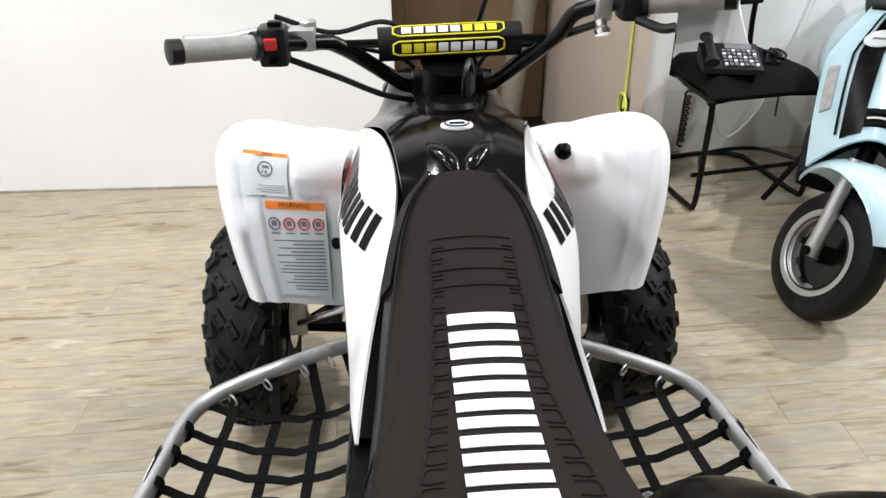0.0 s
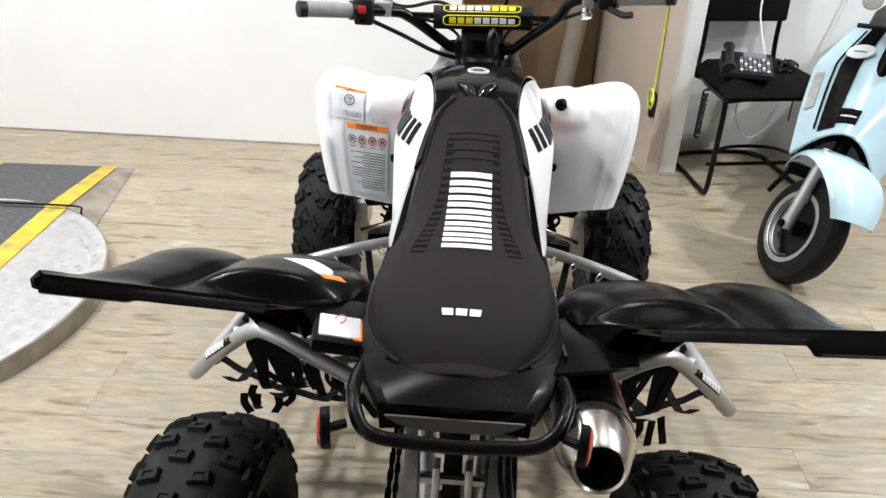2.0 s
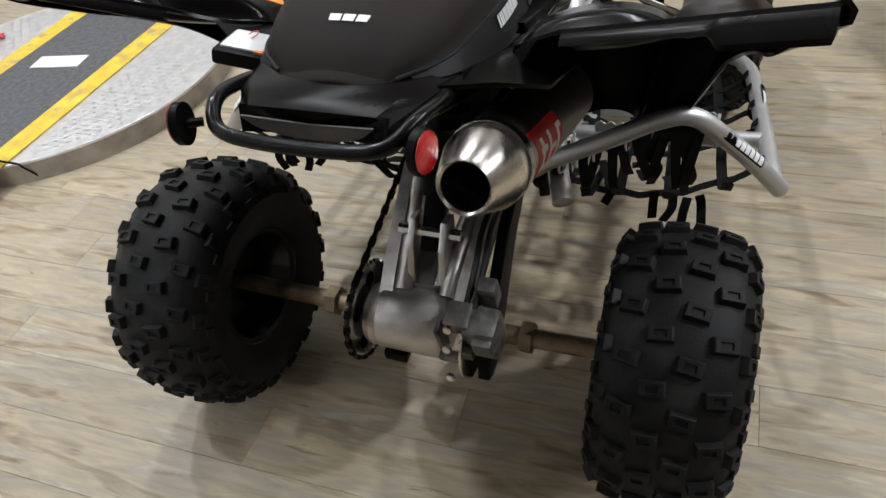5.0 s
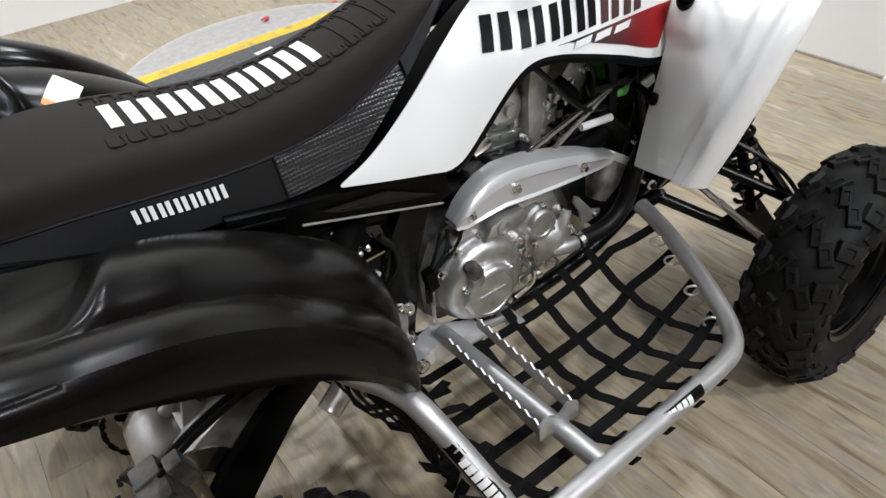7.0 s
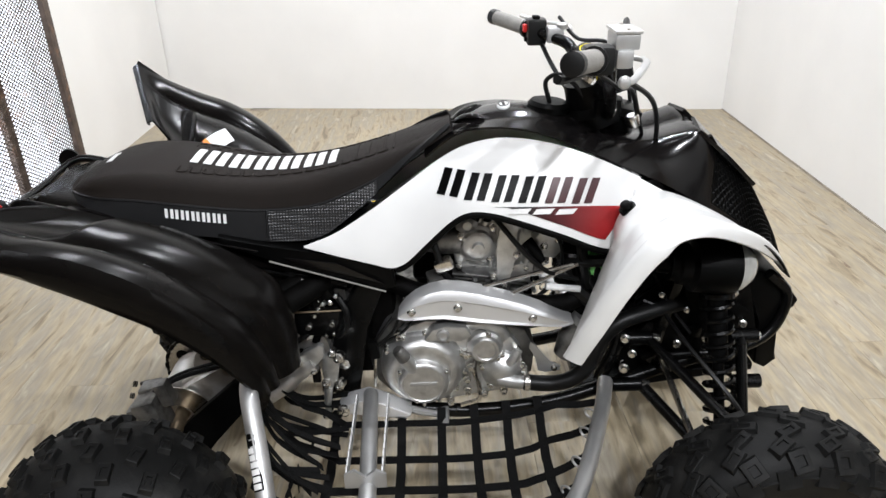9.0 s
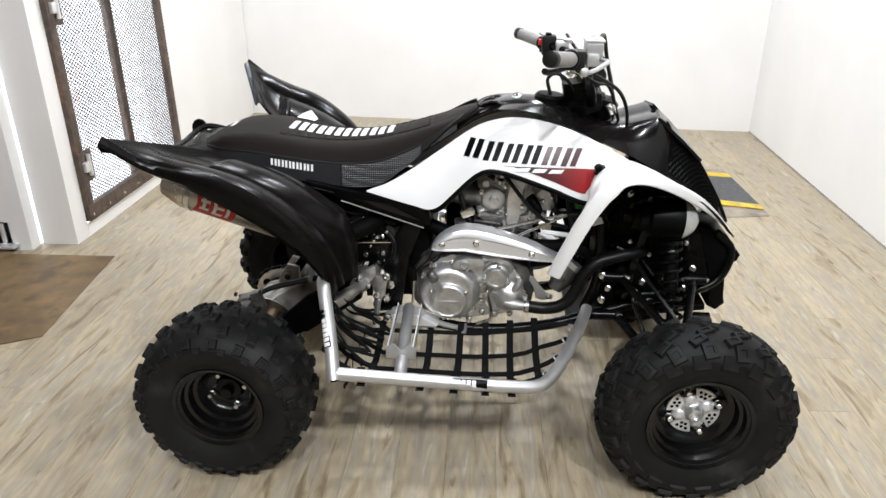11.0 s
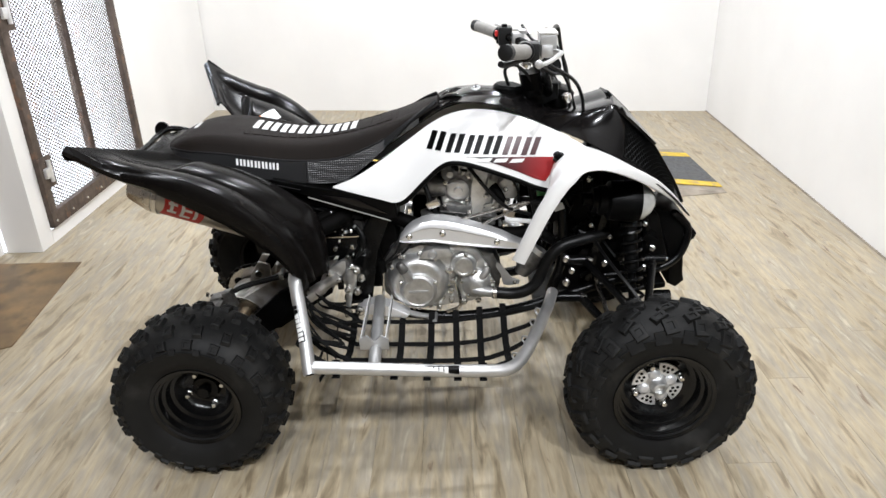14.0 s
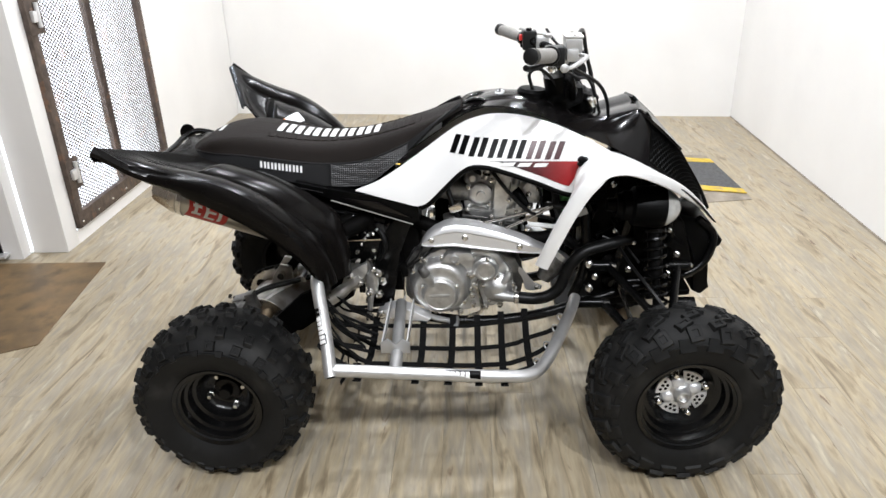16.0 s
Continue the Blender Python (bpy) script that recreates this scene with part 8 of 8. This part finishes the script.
        p.z -= 0.066 * math.sin(f * math.pi) * (1 - 0.5 * smooth((y - 0.8) / 0.15))
        return p

    # lengthwise straps
    for x_f in (0.10, 0.33, 0.57, 0.81):
        y1 = 1.01 - 0.30 * max(0, x_f - 0.05) * 0.42
        y0 = 0.30
        pts = []
        for y in steps(y0, y1, 16):
            p = net_pt(max(y, 0.345), x_f)
            p.y = y
            if y < 0.36:
                p.z += (0.36 - y) * 1.2
            pts.append(p)
        # hang from the front slant of the tube
        fx = lerp(0.19, 0.52, x_f)
        tail = min(spline(front, 10), key=lambda p: abs(p.x - fx) + (0 if p.y > 0.86 else 1))
        pts[-1] = tail + V(0, -0.012, -0.012)
        pts[-2] = lerp(pts[-3], pts[-1], 0.5) + V(0, 0, -0.004)
        part("strap", ribbon(B(), mirrored(pts, s), 0.021, 0.0022, (1, 0, 0)), WEB, net)
    # crosswise straps
    for y in (0.41, 0.56, 0.652, 0.728, 0.802, 0.875):
        f1 = 1.0 if y < 0.88 else 0.9
        pts = [net_pt(y, f) + V(0, 0, 0.003 if int(f * 10) % 2 else -0.003) for f in steps(0.0, f1, 14)]
        part("strap", ribbon(B(), mirrored(pts, s), 0.020, 0.0022, (0, 1, 0)), WEB, net)
        o = pts[-1]
        if y < 0.87:
            loop = [o + V(0.0, 0, 0) + V(math.cos(g) * 0.023, 0, math.sin(g) * 0.023) for g in steps(2.2, 5.6, 10)]
            part("strap_loop", ribbon(B(), mirrored(loop, s), 0.020, 0.0022, (0, 1, 0)), WEB, net)
    # wire eyes along the tubes
    fr_pts = spline(front, 12)
    for k in (62, 72, 81, 89):
        p = fr_pts[min(k, len(fr_pts) - 1)]
        ring = [p + V(-0.017 + 0.011 * math.cos(g), -0.017 + 0.011 * math.cos(g), -0.012 + 0.012 * math.sin(g)) for g in steps(0, 6.2, 12)]
        part("eyelet", sweep(B(), mirrored(ring, s), 0.0026, 6), ALU, nb)
    for f in (0.30, 0.38, 0.46, 0.62):
        rp = spline(rear, 10)
        p = rp[int(f * 38)]
        ring = [p + V(0.004 * math.cos(g), 0.012 * math.cos(g) + 0.004, -0.026 + 0.014 * math.sin(g)) for g in steps(0, 6.2, 12)]
        part("eyelet", sweep(B(), mirrored(ring, s), 0.0028, 6), ALU, nb)
    rng = random.Random(17 if s > 0 else 23)
    rp = spline(rear, 10)
    for k in range(15):
        p = rp[3 + (k * 37) % 42]
        q = V(p.x + rng.uniform(-0.05, 0.03), 0.40 + rng.uniform(-0.02, 0.05), 0.345 + rng.uniform(-0.02, 0.01))
        mid = lerp(p, q, 0.5) + V(rng.uniform(-0.02, 0.02), rng.uniform(-0.045, 0.01), -0.03 - rng.random() * 0.045)
        pts = [p + V(0, 0.008, -0.020), p + V(0, -0.006, -0.028), lerp(p, mid, 0.5) + V(0, -0.006, -0.02), mid, q]
        part("lacing_strap", ribbon(B(), mirrored(spline(pts, 4), s), 0.018, 0.002, (1, 0.25, 0.1)), WEB, net)
    for k in range(5):
        x, y = rng.uniform(0.26, 0.50), rng.uniform(0.34, 0.38)
        top = V(x, y, 0.345)
        pts = [top, top + V(rng.uniform(-0.01, 0.01), rng.uniform(-0.015, 0.005), -0.025), top + V(rng.uniform(-0.02, 0.02), rng.uniform(-0.02, 0.01), -0.045 - rng.random() * 0.02)]
        part("loose_strap_end", ribbon(B(), mirrored(spline(pts, 4), s), 0.018, 0.002, (1, 0.3, 0)), WEB, net)


nerf(1)
nerf(-1)


# ---- labels on the left front fender ----
def fender_label(rows, i0, i1, k0, k1, s):
    """A patch of the fender laid a little proud; f and g run 0..1 over it."""
    def at(f, g, lift):
        i, k = lerp(i0, i1, f), lerp(k0, k1, g)
        a, b = int(i), int(k)
        p = lerp(lerp(rows[a][b], rows[a][b + 1], k - b), lerp(rows[a + 1][b], rows[a + 1][b + 1], k - b), i - a)
        q = rows[a + 1][b] - rows[a][b]
        n = q.cross(rows[a][b + 1] - rows[a][b]).normalized()
        if n.y > 0:
            n = -n
        return p + n * lift
    return at


def labels():
    rows = fender_rows(-1)

    def patch(at, f0, f1, g0, g1, lift, material, name, n=4, label=""):
        bm = sheet(B(), [[at(lerp(f0, f1, i / n), lerp(g0, g1, k / n), lift) for k in range(n + 1)] for i in range(n + 1)], 0.0005)
        return part(name, bm, material, Q, label)

    big = fender_label(rows, 1.6, 16.6, 4.5, 21.7, -1)
    small = fender_label(rows, 17.2, 24.2, 14.2, 25.6, -1)
    for at, lines, name in ((big, 15, "warning_label"), (small, 4, "age_label")):
        patch(at, 0, 1, 0, 1, 0.0046, LABEL, name, 8, "silver-white warning label with orange heading")
        patch(at, 0.90, 0.99, 0.02, 0.98, 0.0054, ORANGE, "orange_heading")
        c = at(0.945, 0.5, 0.0072)
        ex = (at(0.945, 0.1, 0.0072) - at(0.945, 0.9, 0.0072)).normalized()
        up = (at(1.0, 0.5, 0.0072) - at(0.9, 0.5, 0.0072)).normalized()
        n = ex.cross(up).normalized()
        up = n.cross(ex)
        m = Matrix((ex, up, n)).transposed().to_4x4()
        m.translation = c
        writing("heading_word", "WARNING", 0.0125 if lines > 5 else 0.0095, m, SATIN, Q)
        rng = random.Random(lines)
        top = 0.60 if lines > 5 else 0.24
        for k in range(lines):
            f = top - k * (0.56 / lines if lines > 5 else 0.05)
            patch(at, f - 0.012, f, 0.07, rng.uniform(0.6, 0.93), 0.0054, PRINT, "print_bar", 2)
        if lines > 5:
            for k in range(4):
                g = 0.14 + k * 0.235
                ring = [at(0.76 + 0.055 * math.sin(q), g + 0.085 * math.cos(q), 0.0056) for q in steps(0, 6.2832, 20)]
                part("print_ring", sweep(B(), ring, 0.0016, 5), PRINT if k == 3 else RED, Q)
                patch(at, 0.735, 0.785, g - 0.04, g + 0.04, 0.0056, PRINT, "print_mark", 2)
                patch(at, 0.66, 0.672, g - 0.07, g + 0.07, 0.0054, PRINT, "print_bar", 2)
        else:
            ring = [at(0.60 + 0.16 * math.sin(q), 0.5 + 0.17 * math.cos(q), 0.0056) for q in steps(0, 6.2832, 24)]
            part("print_ring", sweep(B(), ring, 0.0014, 5), PRINT, Q)
            patch(at, 0.61, 0.68, 0.40, 0.60, 0.0054, PRINT, "print_mark", 2)
            c = at(0.53, 0.5, 0.0072)
            m.translation = c
            writing("age_number", "16", 0.013, m, SATIN, Q)
    third = fender_label(rows, 17.2, 18.8, 5.0, 12.0, -1)
    for k in range(5):
        patch(third, 0.1 + k * 0.18, 0.16 + k * 0.18, 0.1, 0.9, 0.0046, LABEL, "embossed_bar", 2)


labels()
floor_planks()
